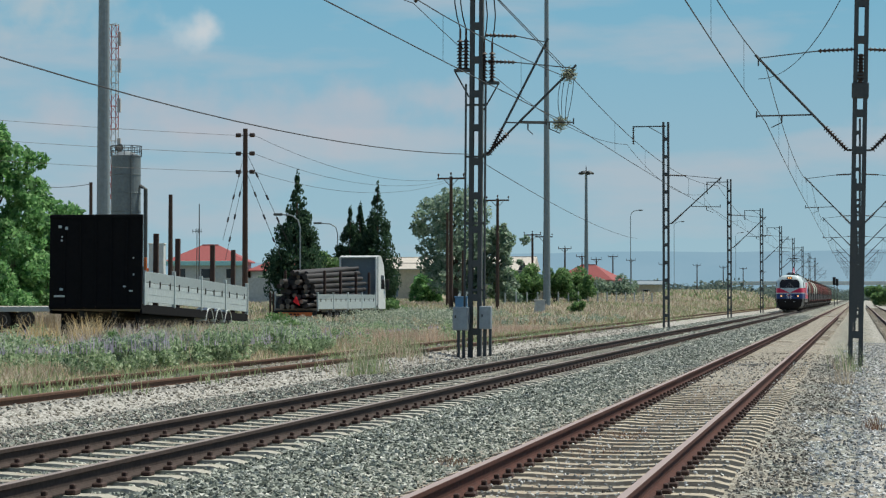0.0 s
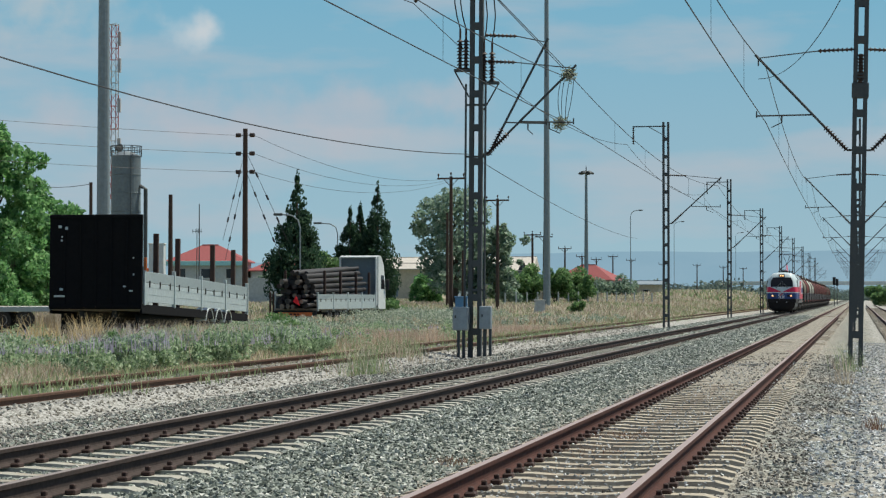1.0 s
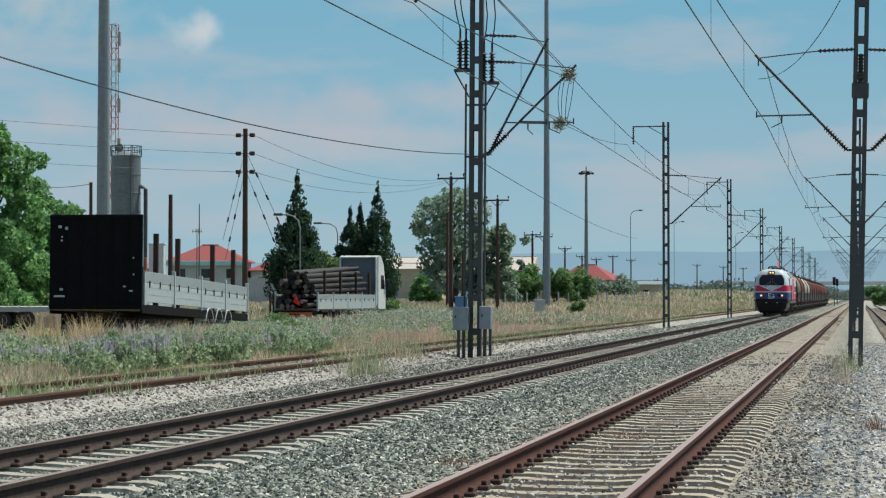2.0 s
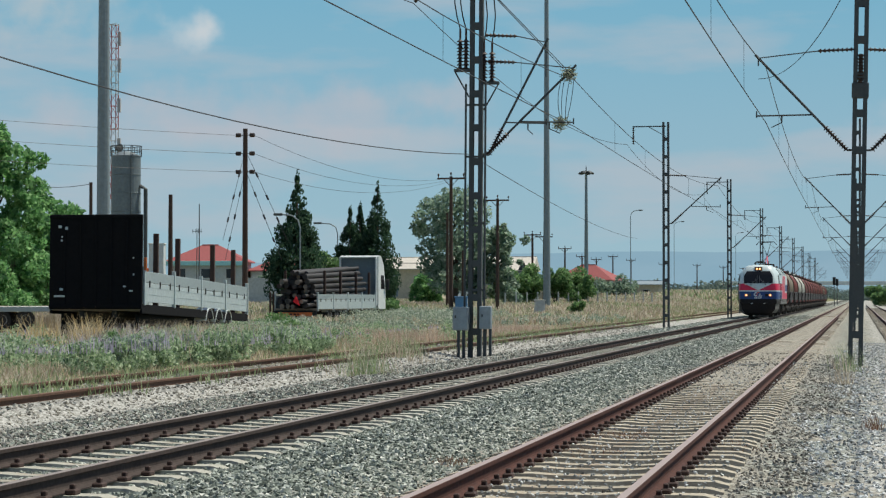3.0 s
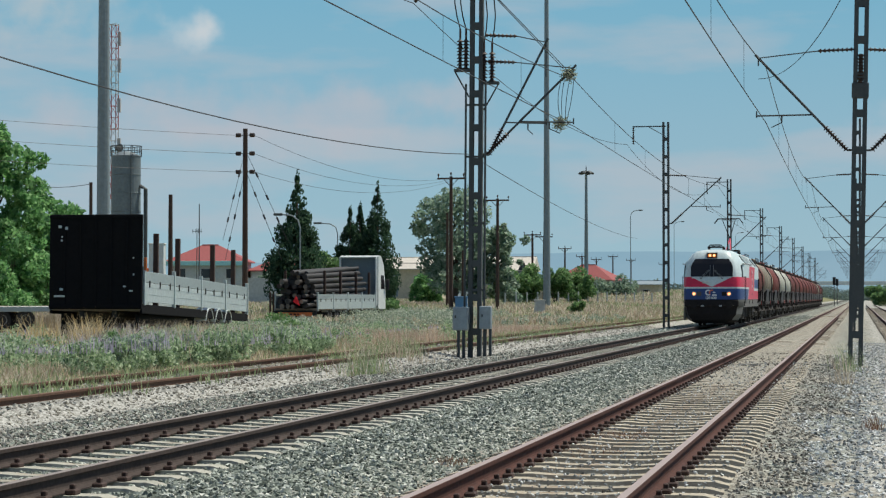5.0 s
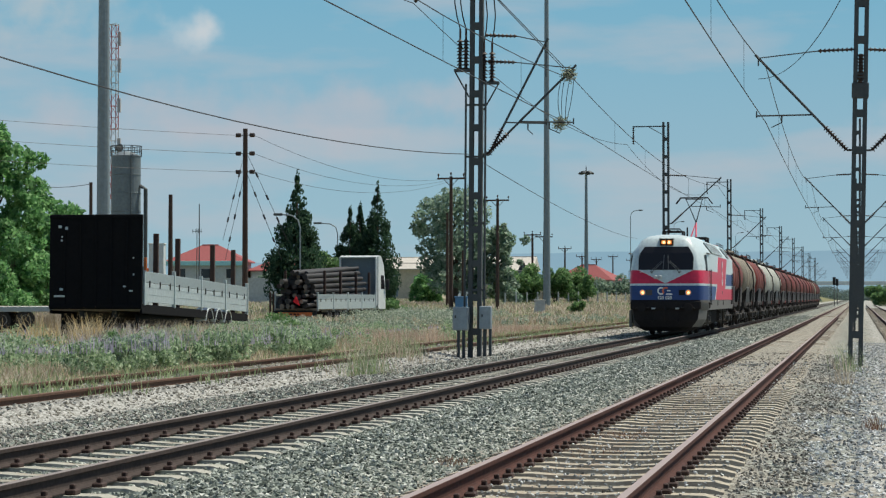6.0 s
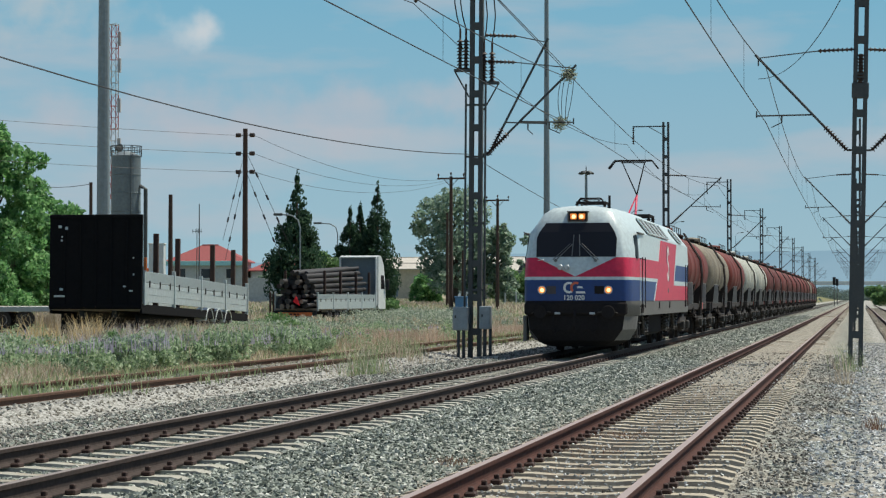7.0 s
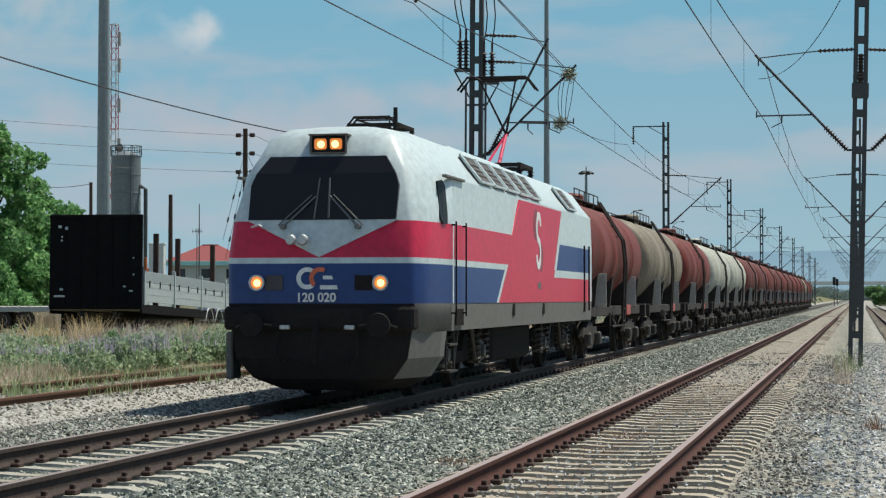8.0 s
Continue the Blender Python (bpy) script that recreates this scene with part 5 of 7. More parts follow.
    box(bm, -0.75, -0.15, 11.95, 12.2, 2.6, 3.2, 0.05)
    part("air_intake", bm, M_CHASSIS, c)
    # the load: stacked round poles
    load = thing("pole_stack", pose(-31.2, 112.3, -0.02, 0, 0, -3.2), "stack of dark tarred round poles on the lorry", "pole stack")
    rng = random.Random(5)
    row, z = 7, 0.99
    for k in range(8):
        for i in range(row):
            r = rng.uniform(0.11, 0.155)
            x = (i - (row - 1) / 2) * 0.29 + rng.uniform(-0.03, 0.03)
            bm = bmesh.new()
            start = rng.uniform(-0.75, 0.5) + (0.5 if k > 4 else 0.0)
            a = Vector((x, start, z + rng.uniform(-0.05, 0.05)))
            b = Vector((x * 0.95 + rng.uniform(-0.08, 0.08), 11.4 - rng.uniform(0.0, 1.6), z + rng.uniform(-0.02, 0.06) + 0.05 * k))
            rod(bm, a, b, r, r * 0.8, 12)
            bm.faces.ensure_lookup_table()
            for f in bm.faces:
                if len(f.verts) > 4:
                    f.material_index = 1
            part("pole", bm, [M_PIPE, rng.choice((M_POLE_END, M_PIPE, M_PIPE))], load)
        z += 0.268
        if k >= 4:
            row -= 1
    bm = bmesh.new()
    slab(bm, [(0.12, 1.2), (0.5, 1.0), (0.42, 1.32), (0.28, 1.55)], 1, -0.86, -0.82)
    f = link_mesh("warning_flag", bm, M_REDFLAG)
    f.matrix_basis = pose(-31.2, 112.3, -0.02, 0, 0, -3.2)
    tagged(f, "red cloth warning flag hung on the poles", "flag")


pole_truck()


def low_trailer():
    t = thing("low_trailer", pose(-36.4, 82.2, 0.05, 0, 0, 40), "empty low flatbed trailer with planked deck", "trailer")
    bm = bmesh.new()
    box(bm, -8.0, 3.3, -1.25, 1.25, 0.9, 1.02, 0.02)
    part("deck", bm, M_DECK, t)
    for s in (-1, 1):
        bm = bmesh.new()
        box(bm, -8.0, 3.3, min(s * 1.2, s * 1.28), max(s * 1.2, s * 1.28), 0.78, 1.0, 0.01)
        part("side_rail", bm, M_BOARD_DARK, t)
        for x in (0.2, 1.25):
            w = new("wheel")
            w.parent, w.matrix_basis = t, pose(x, s * 1.05, 0.42)
            bm = bmesh.new()
            m = Matrix.Rotation(-s * math.pi / 2, 4, "X")
            turned(bm, [(0.22, -0.13), (0.38, -0.14), (0.42, -0.1), (0.42, 0.1), (0.38, 0.14), (0.22, 0.12)], m, 22)
            part("tyre", bm, M_RUBBER, w)
            bm = bmesh.new()
            turned(bm, [(0.23, -0.1), (0.23, 0.13), (0.18, 0.08), (0.08, 0.1)], m, 18)
            part("rim", bm, M_RIM, w)
    bm = bmesh.new()
    box(bm, 3.3, 5.4, -0.08, 0.08, 0.72, 0.84, 0.01)
    part("drawbar", bm, M_BOARD_DARK, t)


low_trailer()

# ---- poles and masts ----
M_WOODPOLE = worn("creosoted_wood", (0.07, 0.042, 0.03), 0.9, 0, (0.13, 0.10, 0.08), 0.4, 12, 1.0, (4, 4, 0.3))


def flood_mast(x, y, h, r, lamps, label):
    z0 = ground_z(x, y)
    t = thing("floodlight_mast", pose(x, y, z0), label, "floodlight mast", "yard floodlight masts")
    bm = bmesh.new()
    rod(bm, (0, 0, -0.2), (0, 0, h), r, r * 0.5, 12)
    part("shaft", bm, M_GALV, t)
    bm = bmesh.new()
    rod(bm, (0, 0, -0.2), (0, 0, 0.06), r * 1.9, r * 1.9, 12)
    part("base_flange", bm, M_GALV, t)
    if lamps:
        bm = bmesh.new()
        rod(bm, (0, 0, h - 0.1), (0, 0, h + 0.8), 0.09, 0.03, 8)
        rod(bm, (0, 0, h - 0.15), (0, 0, h + 0.05), 0.35, 0.35, 12)
        part("head", bm, M_STEEL, t)
        for k in range(6):
            a = k * math.pi / 3 + 0.3
            bm = bmesh.new()
            m = Matrix.Translation((math.cos(a) * 0.62, math.sin(a) * 0.62, h - 0.02)) @ Matrix.Rotation(a, 4, "Z") @ Matrix.Rotation(0.5, 4, "Y")
            box(bm, -0.28, 0.28, -0.2, 0.2, -0.1, 0.12, 0.05, m)
            part("floodlight", bm, M_STEEL, t)


flood_mast(-29.9, 78.6, 25.0, 0.30, True, "tall grey tapered steel floodlight mast")
flood_mast(-27.5, 183.2, 31.0, 0.34, True, "tall grey tapered steel floodlight mast in weeds")
flood_mast(-30.5, 233.6, 14.9, 0.28, True, "grey steel mast with ring of floodlights")


def wood_pole(x, y, top, kind, label, lean=0.0):
    z0 = ground_z(x, y)
    t = thing("utility_pole", pose(x, y, z0, 0, lean, 0), label, "utility pole", "wooden utility poles")
    h = top - z0
    bm = bmesh.new()
    rod(bm, (0, 0, -0.3), (0, 0, h), 0.15, 0.11, 10)
    part("shaft", bm, M_WOODPOLE, t)
    if kind == "cross":
        bm = bmesh.new()
        box(bm, -0.95, 0.95, -0.06, 0.06, h - 0.2, h - 0.08, 0.01)
        for s in (-1, 1):
            rod(bm, (s * 0.5, -0.05, h - 0.2), (0, -0.1, h - 0.7), 0.025, 0.025, 5)
        arm = part("crossarm", bm, M_WOODPOLE, t)
        for px in (-0.88, 0.0, 0.88):
            bm = bmesh.new()
            turned(bm, [(0.02, 0.0), (0.02, 0.12), (0.06, 0.14), (0.07, 0.2), (0.05, 0.27), (0.02, 0.3)], Matrix.Translation((px, 0, h - 0.1 + (0.1 if px == 0 else 0))), 8)
            part("insulator", bm, M_INSUL, arm)
    elif kind == "side":
        for k in range(3):
            for s in (-1, 1):
                bm = bmesh.new()
                z = h - 0.3 - 0.85 * k
                rod(bm, (s * 0.1, 0, z), (s * (0.35 if s > 0 else 0.4), 0, z), 0.02, 0.02, 6)
                rod(bm, (s * 0.22 - 0.0, 0, z - 0.0), (s * 0.44, 0, z), 0.1, 0.1, 10)
                part("insulator", bm, M_INSUL, t)
        for dx, dy, zz in ((2.2, -0.6, h - 1.0), (1.9, -0.5, h - 1.9), (-0.5, -1.8, h - 1.0), (-0.45, -1.6, h - 1.9)):
            bm = bmesh.new()
            a, b = Vector((0, 0, zz)), Vector((dx, dy, zz - 4.2))
            rod(bm, a, b, 0.012, 0.012, 4)
            for u in (0.25, 0.5, 0.75):
                rod(bm, a.lerp(b, u), a.lerp(b, u + 0.05), 0.045, 0.045, 6)
            part("guy_wire", bm, M_WIRE, t)
    return t


wood_pole(-27.8, 91.3, 9.25, "side", "dark wooden pole with side insulators and guy wires")
wood_pole(-36.1, 104.9, 6.95, "plain", "plain dark wooden pole in the yard")
wood_pole(-54.5, 131.8, 9.4, "plain", "weathered wooden pole beside green trees")
wood_pole(-51.3, 132.5, 9.3, "plain", "weathered wooden pole behind the trailer")
for x, y, z in ((-27.2, 137.3, 9.7), (-28.4, 162.6, 9.4), (-34.2, 217.5, 8.3), (-33.0, 217.8, 8.1), (-40.6, 287.7, 8.5), (-43.5, 327.9, 8.2), (-45.0, 358.2, 8.3), (-44.5, 378.7, 9.2),
                (-44.0, 405.0, 9.0), (-40.0, 430.0, 8.6), (-36.0, 470.0, 9.0), (-32.0, 500.0, 9.0), (-30.5, 560.0, 9.5), (-27.0, 600.0, 9.0)):
    wood_pole(x, y, z, "cross", "wooden utility pole with a short crossarm")

for i, (z, dz) in enumerate(((8.95, 0.0), (8.1, 0.0), (7.25, 0.0))):
    sagging("power_wire", [(-48.0, 60.0, z + 0.6), (-28.2, 91.3, z)], 0.35, 0.009, "thin dark power wire between wooden poles")
    sagging("power_wire", [(-27.4, 91.3, z), (-27.2, 137.3, 9.6 - 0.1 * i)], 0.9, 0.009, "thin dark power wire between wooden poles")
sagging("power_wire", [(-54.5, 131.8, 9.0), (-51.3, 132.5, 9.2)], 0.12, 0.02, "thick dark cable between wooden poles")
sagging("aerial_cable", [(-11.8, 22.1, 4.88), (-10.3, 54.5, 5.3), (-17.8, 169.8, 6.3)], 0.42, 0.011, "black aerial cable slung between masts")


def street_lamp(x, y, top, reach):
    z0 = ground_z(x, y)
    t = thing("street_lamp", pose(x, y, z0), "grey street lamp with curved arm", "street lamp", "street lamps along the road")
    h = top - z0
    bm = bmesh.new()
    chain(bm, [(0, 0, -0.2), (0, 0, h - 1.0), (reach * 0.12, 0, h - 0.4), (reach * 0.45, 0, h - 0.08), (reach, 0, h)], 0.055, 8)
    part("column", bm, M_GALV, t)
    bm = bmesh.new()
    box(bm, min(reach, reach * 1.5), max(reach, reach * 1.5), -0.14, 0.14, h - 0.08, h + 0.1, 0.04)
    part("lamp_head", bm, M_STEEL, t)


street_lamp(-32.6, 299.5, 14.2, 1.2)
street_lamp(-36.9, 421.1, 17.0, 1.4)
street_lamp(-31.6, 545.0, 18.6, 1.4)
street_lamp(-49.7, 194.0, 8.7, -1.6)
street_lamp(-38.86, 141.0, 7.35, -1.3)

# ---- silo and lattice tower ----
M_SILO = worn("silo_sheet", (0.17, 0.20, 0.21), 0.55, 0.3, (0.11, 0.12, 0.12), 0.4, 4, 0.6, (1, 1, 0.3))
M_REDSTEEL = worn("red_tower_paint", (0.33, 0.06, 0.05), 0.6)
M_WHITESTEEL = worn("white_tower_paint", (0.42, 0.42, 0.42), 0.6)


def silo(x, y):
    z0 = ground_z(x, y)
    t = thing("silo", pose(x, y, z0), "grey sheet-metal silo with railed top", "silo")
    h = 15.2 - z0
    bm = bmesh.new()
    prof = []
    for k in range(9):
        z = 0.3 + (h - 0.3) * k / 8
        prof += [(1.42, z - 0.05), (1.46, z - 0.03), (1.46, z + 0.03), (1.42, z + 0.05)]
    turned(bm, prof + [(0.4, h + 0.5)], None, 28)
    part("shell", bm, M_SILO, t)
    bm = bmesh.new()
    for k in range(14):
        a = 2 * math.pi * k / 14
        p = Vector((math.cos(a) * 1.5, math.sin(a) * 1.5, h))
        q = Vector((math.cos(a + 2 * math.pi / 14) * 1.5, math.sin(a + 2 * math.pi / 14) * 1.5, h))
        rod(bm, p, p + Vector((0, 0, 1.0)), 0.035, 0.035, 5)
        for dz in (0.5, 1.0):
            rod(bm, p + Vector((0, 0, dz)), q + Vector((0, 0, dz)), 0.035, 0.035, 5)
    part("guard_rail", bm, M_STEEL, t)
    bm = bmesh.new()
    for dy in (-0.25, 0.25):
        rod(bm, (1.0, -1.15 + dy, 0), (1.0, -1.15 + dy, h + 1), 0.04, 0.04, 5)
    for k in range(30):
        rod(bm, (1.0, -1.4, 0.5 * k), (1.0, -0.9, 0.5 * k), 0.025, 0.025, 4)
    part("ladder", bm, M_STEEL, t)
    bm = bmesh.new()
    chain(bm, [(2.0, 0, 0), (2.0, 0, h - 3.2), (1.4, 0, h - 2.9)], 0.2, 8)
    part("spout", bm, M_STEEL, t)


silo(-69.9, 189.9)


def lattice_tower(x, y, top):
    z0 = ground_z(x, y)
    t = thing("radio_tower", pose(x, y, z0), "red and white lattice radio tower", "radio tower")
    h = top - z0
    w = 0.42
    k, z = 0, 0.0
    while z < h:
        bm = bmesh.new()
        e = min(z + 1.3, h)
        cs = [(-w, -w), (w, -w), (w, w), (-w, w)]
        for i, (cx, cy) in enumerate(cs):
            nx, ny = cs[(i + 1) % 4]
            rod(bm, (cx, cy, z), (cx, cy, e), 0.05, 0.05, 5)
            rod(bm, (cx, cy, z), (nx, ny, e), 0.028, 0.028, 4)
            rod(bm, (cx, cy, z), (nx, ny, z), 0.028, 0.028, 4)
        part("tower_section", bm, M_REDSTEEL if (k // 3) % 2 else M_WHITESTEEL, t)
        z, k = e, k + 1
    for dz in (1.5, 4.5, 9.0, 13.5):
        bm = bmesh.new()
        box(bm, 0.5, 0.85, -0.15, 0.15, h - dz - 1.0, h - dz + 0.6, 0.03)
        part("antenna_panel", bm, M_WHITESTEEL, t)
    bm = bmesh.new()
    rod(bm, (0.5, -0.2, h - 14.0), (1.0, -0.5, h - 14.0), 0.35, 0.45, 12)
    part("dish", bm, M_STEEL, t)


lattice_tower(-81.8, 218.1, 32.2)
bm = bmesh.new()
rod(bm, (0, 0, 0), (0, 0, 7.4), 0.05, 0.03, 6)
rod_ob = link_mesh("flag_pole", bm, M_STEEL)
rod_ob.matrix_basis = pose(-40.9, 124.4, ground_z(-40.9, 124.4))
tagged(rod_ob, "thin dark metal pole standing in the yard", "pole")

# ---- buildings ----
M_ROOFRED = worn("red_roof_tiles", (0.27, 0.06, 0.058), 0.8, 0, (0.20, 0.075, 0.065), 0.4, 6, 0.8)
M_PLASTER = worn("pale_plaster", (0.48, 0.50, 0.49), 0.9, 0, (0.30, 0.29, 0.27), 0.35, 4, 0.5)
M_SHEDROOF = worn("pale_sheet_roof", (0.50, 0.46, 0.40), 0.7, 0, (0.36, 0.33, 0.29), 0.35, 3, 0.4)
M_SHEDWALL = worn("blue_grey_cladding", (0.20, 0.25, 0.28), 0.7, 0, (0.13, 0.15, 0.16), 0.35, 3, 0.5)
M_CREAM = worn("cream_wall", (0.55, 0.48, 0.36), 0.9, 0, (0.40, 0.34, 0.25), 0.35, 3, 0.4)
M_TURQ = worn("turquoise_gutter", (0.35, 0.66, 0.66), 0.6)
M_WIN = Net("window_pane", 0.1, 0, 0.5).color((0.02, 0.025, 0.03)).m
M_WINFRAME = worn("window_frame_paint", (0.5, 0.5, 0.48), 0.6)
M_BLUEBOX = worn("blue_tarpaulin", (0.10, 0.24, 0.42), 0.7)


def building(name, x, y, rz, w, d, wall_z, ridge_z, wall_mat, roof_mat, label, category, hip=True, windows=3, gutter=None):
    z0 = ground_z(x, y) - 0.3
    t = thing(name, pose(x, y, z0, 0, 0, rz), label, category)
    hw, hr = wall_z - z0, ridge_z - z0
    for nm, b in (("wall", (-w / 2, w / 2, -d / 2, -d / 2 + 0.25)), ("wall", (-w / 2, w / 2, d / 2 - 0.25, d / 2)), ("wall", (-w / 2, -w / 2 + 0.25, -d / 2 + 0.25, d / 2 - 0.25)), ("wall", (w / 2 - 0.25, w / 2, -d / 2 + 0.25, d / 2 - 0.25))):
        bm = bmesh.new()
        box(bm, b[0], b[1], b[2], b[3], 0, hw)
        part(nm, bm, wall_mat, t)
    bm = bmesh.new()
    e = 0.45
    rx = (w / 2 - d / 2 * 0.9) if hip else w / 2 + e
    base = [bm.verts.new(p) for p in ((-w / 2 - e, -d / 2 - e, hw), (w / 2 + e, -d / 2 - e, hw), (w / 2 + e, d / 2 + e, hw), (-w / 2 - e, d / 2 + e, hw))]
    low = [bm.verts.new((v.co.x, v.co.y, hw - 0.12)) for v in base]
    r = [bm.verts.new((-rx, 0, hr)), bm.verts.new((rx, 0, hr))]
    bm.faces.new((base[0], base[1], r[1], r[0]))
    bm.faces.new((base[2], base[3], r[0], r[1]))
    bm.faces.new((base[1], base[2], r[1]))
    bm.faces.new((base[3], base[0], r[0]))
    for i in range(4):
        bm.faces.new((low[i], low[(i + 1) % 4], base[(i + 1) % 4], base[i]))
    bm.faces.new(low[::-1])
    bmesh.ops.recalc_face_normals(bm, faces=bm.faces[:])
    roof = part("roof", bm, roof_mat, t)
    bm = bmesh.new()
    box(bm, -rx, rx, -0.12, 0.12, hr - 0.05, hr + 0.07, 0.02)
    part("ridge", bm, roof_mat, roof)
    if gutter:
        bm = bmesh.new()
        box(bm, -w / 2 - e - 0.05, w / 2 + e + 0.05, -d / 2 - e - 0.12, -d / 2 - e, hw - 0.5, hw + 0.02, 0.02)
        part("gutter", bm, gutter, roof)
    for i in range(windows):
        cx = -w / 2 + w * (i + 0.5) / windows
        bm = bmesh.new()
        box(bm, cx - 0.6, cx + 0.6, -d / 2 - 0.04, -d / 2 - 0.003, hw - 2.0, hw - 0.8, 0.01)
        wn = part("window", bm, M_WINFRAME, t)
        bm = bmesh.new()
        box(bm, cx - 0.52, cx + 0.52, -d / 2 - 0.05, -d / 2 - 0.041, hw - 1.92, hw - 0.88)
        part("pane", bm, M_WIN, wn)
    return t


building("house", -73.6, 228.0, 10, 8.6, 7.5, 5.6, 7.55, M_PLASTER, M_ROOFRED, "pale plastered house with red hip roof", "house", True, 3, M_TURQ)
building("outbuilding", -66.0, 232.0, 10, 7.0, 5.0, 4.6, 5.9, M_PLASTER, M_ROOFRED, "low plastered outbuilding with red roof", "house", True, 2)
building("warehouse", -62.5, 262.0, 4, 24.0, 14.0, 5.0, 6.7, M_SHEDWALL, M_SHEDROOF, "long low warehouse with pale sheet roof", "warehouse", False, 8)
building("warehouse", -56.3, 305.0, 4, 17.0, 12.0, 5.5, 7.6, M_SHEDWALL, M_SHEDROOF, "grey warehouse with pale sheet roof behind bushes", "warehouse", False, 6)
building("house", -42.9, 331.0, -8, 9.5, 8.0, 4.3, 6.8, M_PLASTER, M_ROOFRED, "small white house with bright red roof", "house", True, 2)
building("shed", -35.5, 334.0, 0, 8.0, 6.0, 3.6, 4.2, M_CREAM, M_SHEDWALL, "low cream shed with dark roof beside the red-roofed house", "shed", False, 2)
building("shed", -51.5, 262.0 - 20, 0, 5.0, 4.0, 4.9, 5.6, M_CREAM, M_SHEDROOF, "small cream shed beside cypress trees", "shed", False, 1)


def yard_wall(x0, x1, y, z0, h, mat, label):
    bm = bmesh.new()
    box(bm, x0, x1, y, y + 0.25, z0 - 0.5, z0 + h, 0.02)
    box(bm, x0 - 0.02, x1 + 0.02, y - 0.05, y + 0.3, z0 + h, z0 + h + 0.08, 0.01)
    ob = link_mesh("yard_wall", bm, mat)
    tagged(ob, label, "wall")


yard_wall(-46.0, -33.5, 245.0, 1.4, 1.5, M_CREAM, "low cream-coloured yard wall behind dry grass")
yard_wall(-74.0, -58.0, 215.0, 1.1, 2.4, M_PLASTER, "pale concrete wall in front of the house")

for x, y, w, h, mat, nm, lb, ct in ((-22.8, 148.4, 0.38, 1.1, M_PLASTER, "relay_cabinet", "pale concrete relay cabinet standing in weeds", "cabinet"),
                                   (-26.5, 137.4, 0.42, 1.35, M_BLUEBOX, "blue_container", "small blue container beside a wooden pole", "container"),
                                   (-50.4, 143.5, 0.55, 5.2, M_CABWHITE, "storage_tank", "tall white storage container behind the trailer", "container"),
                                   (-51.6, 145.0, 0.6, 3.4, M_REFLECT, "loader_cab", "yellow machine body behind the trailer", "machine")):
    z0 = ground_z(x, y)
    t = thing(nm, pose(x, y, z0, 0, 0, 10), lb, ct)
    bm = bmesh.new()
    box(bm, -w, w, -0.5, 0.5, -0.2, h, 0.03)
    part("body", bm, mat, t)
    bm = bmesh.new()
    box(bm, -w - 0.06, w + 0.06, -0.56, 0.56, h, h + 0.08, 0.02)
    part("lid", bm, mat, t)
    bm = bmesh.new()
    box(bm, -w * 0.8, w * 0.8, -0.52, -0.502, 0.15, h - 0.15, 0.006)
    part("door", bm, mat, t)


wood_pole(-35.6, 178.0, 8.9, "plain", "weathered pale wooden pole before the broad tree")
wood_pole(-33.9, 176.5, 5.6, "plain", "short weathered wooden pole before the broad tree")


def field_fence():
    """Concrete posts with wires along the far edge of the field."""
    t = thing("field_fence", pose(0, 0, 0), "low wire fence on pale concrete posts", "fence")
    tops = []
    for k in range(16):
        x, y = -33.5 + 0.75 * k, 196.0 + 2.0 * k
        z = ground_z(x, y)
        bm = bmesh.new()
        box(bm, x - 0.07, x + 0.07, y - 0.07, y + 0.07, z - 0.3, z + 1.35, 0.015)
        part("post", bm, M_PLASTER, t)
        tops.append((x, y, z))
    for h in (0.6, 1.2):
        bm = bmesh.new()
        chain(bm, [(x, y - 0.08, z + h) for x, y, z in tops], 0.008, 4)
        part("fence_wire", bm, M_WIRE, t)


field_fence()


def road_sign(x, y, h):
    z = ground_z(x, y)
    t = thing("road_sign", pose(x, y, z), "triangular road sign seen from its dark back", "road sign")
    bm = bmesh.new()
    rod(bm, (0, 0, -0.2), (0, 0, h), 0.05, 0.05, 8)
    part("post", bm, M_GALV, t)
    bm = bmesh.new()
    slab(bm, [(-0.6, h - 1.0), (0.6, h - 1.0), (0.06, h), (-0.06, h)], 1, 0.05, 0.08)
    part("sign_plate", bm, M_STEEL, t)


road_sign(-36.8, 227.2, 5.5 - ground_z(-36.8, 227.2))


def tv_aerial(x, y, top):
    z = ground_z(x, y)
    t = thing("tv_aerial", pose(x, y, z), "thin metal television aerial on a pole", "aerial")
    h = top - z
    bm = bmesh.new()
    rod(bm, (0, 0, -0.2), (0, 0, h), 0.05, 0.04, 6)
    part("pole", bm, M_STEEL, t)
    bm = bmesh.new()
    rod(bm, (-0.5, 0, h - 0.3), (0.5, 0, h - 0.3), 0.03, 0.03, 5)
    for k in range(4):
        rod(bm, (-0.45 + 0.3 * k, 0, h - 0.5), (-0.45 + 0.3 * k, 0, h - 0.05), 0.025, 0.025, 4)
    part("aerial_array", bm, M_STEEL, t)


tv_aerial(-66.0, 200.0, 8.5)


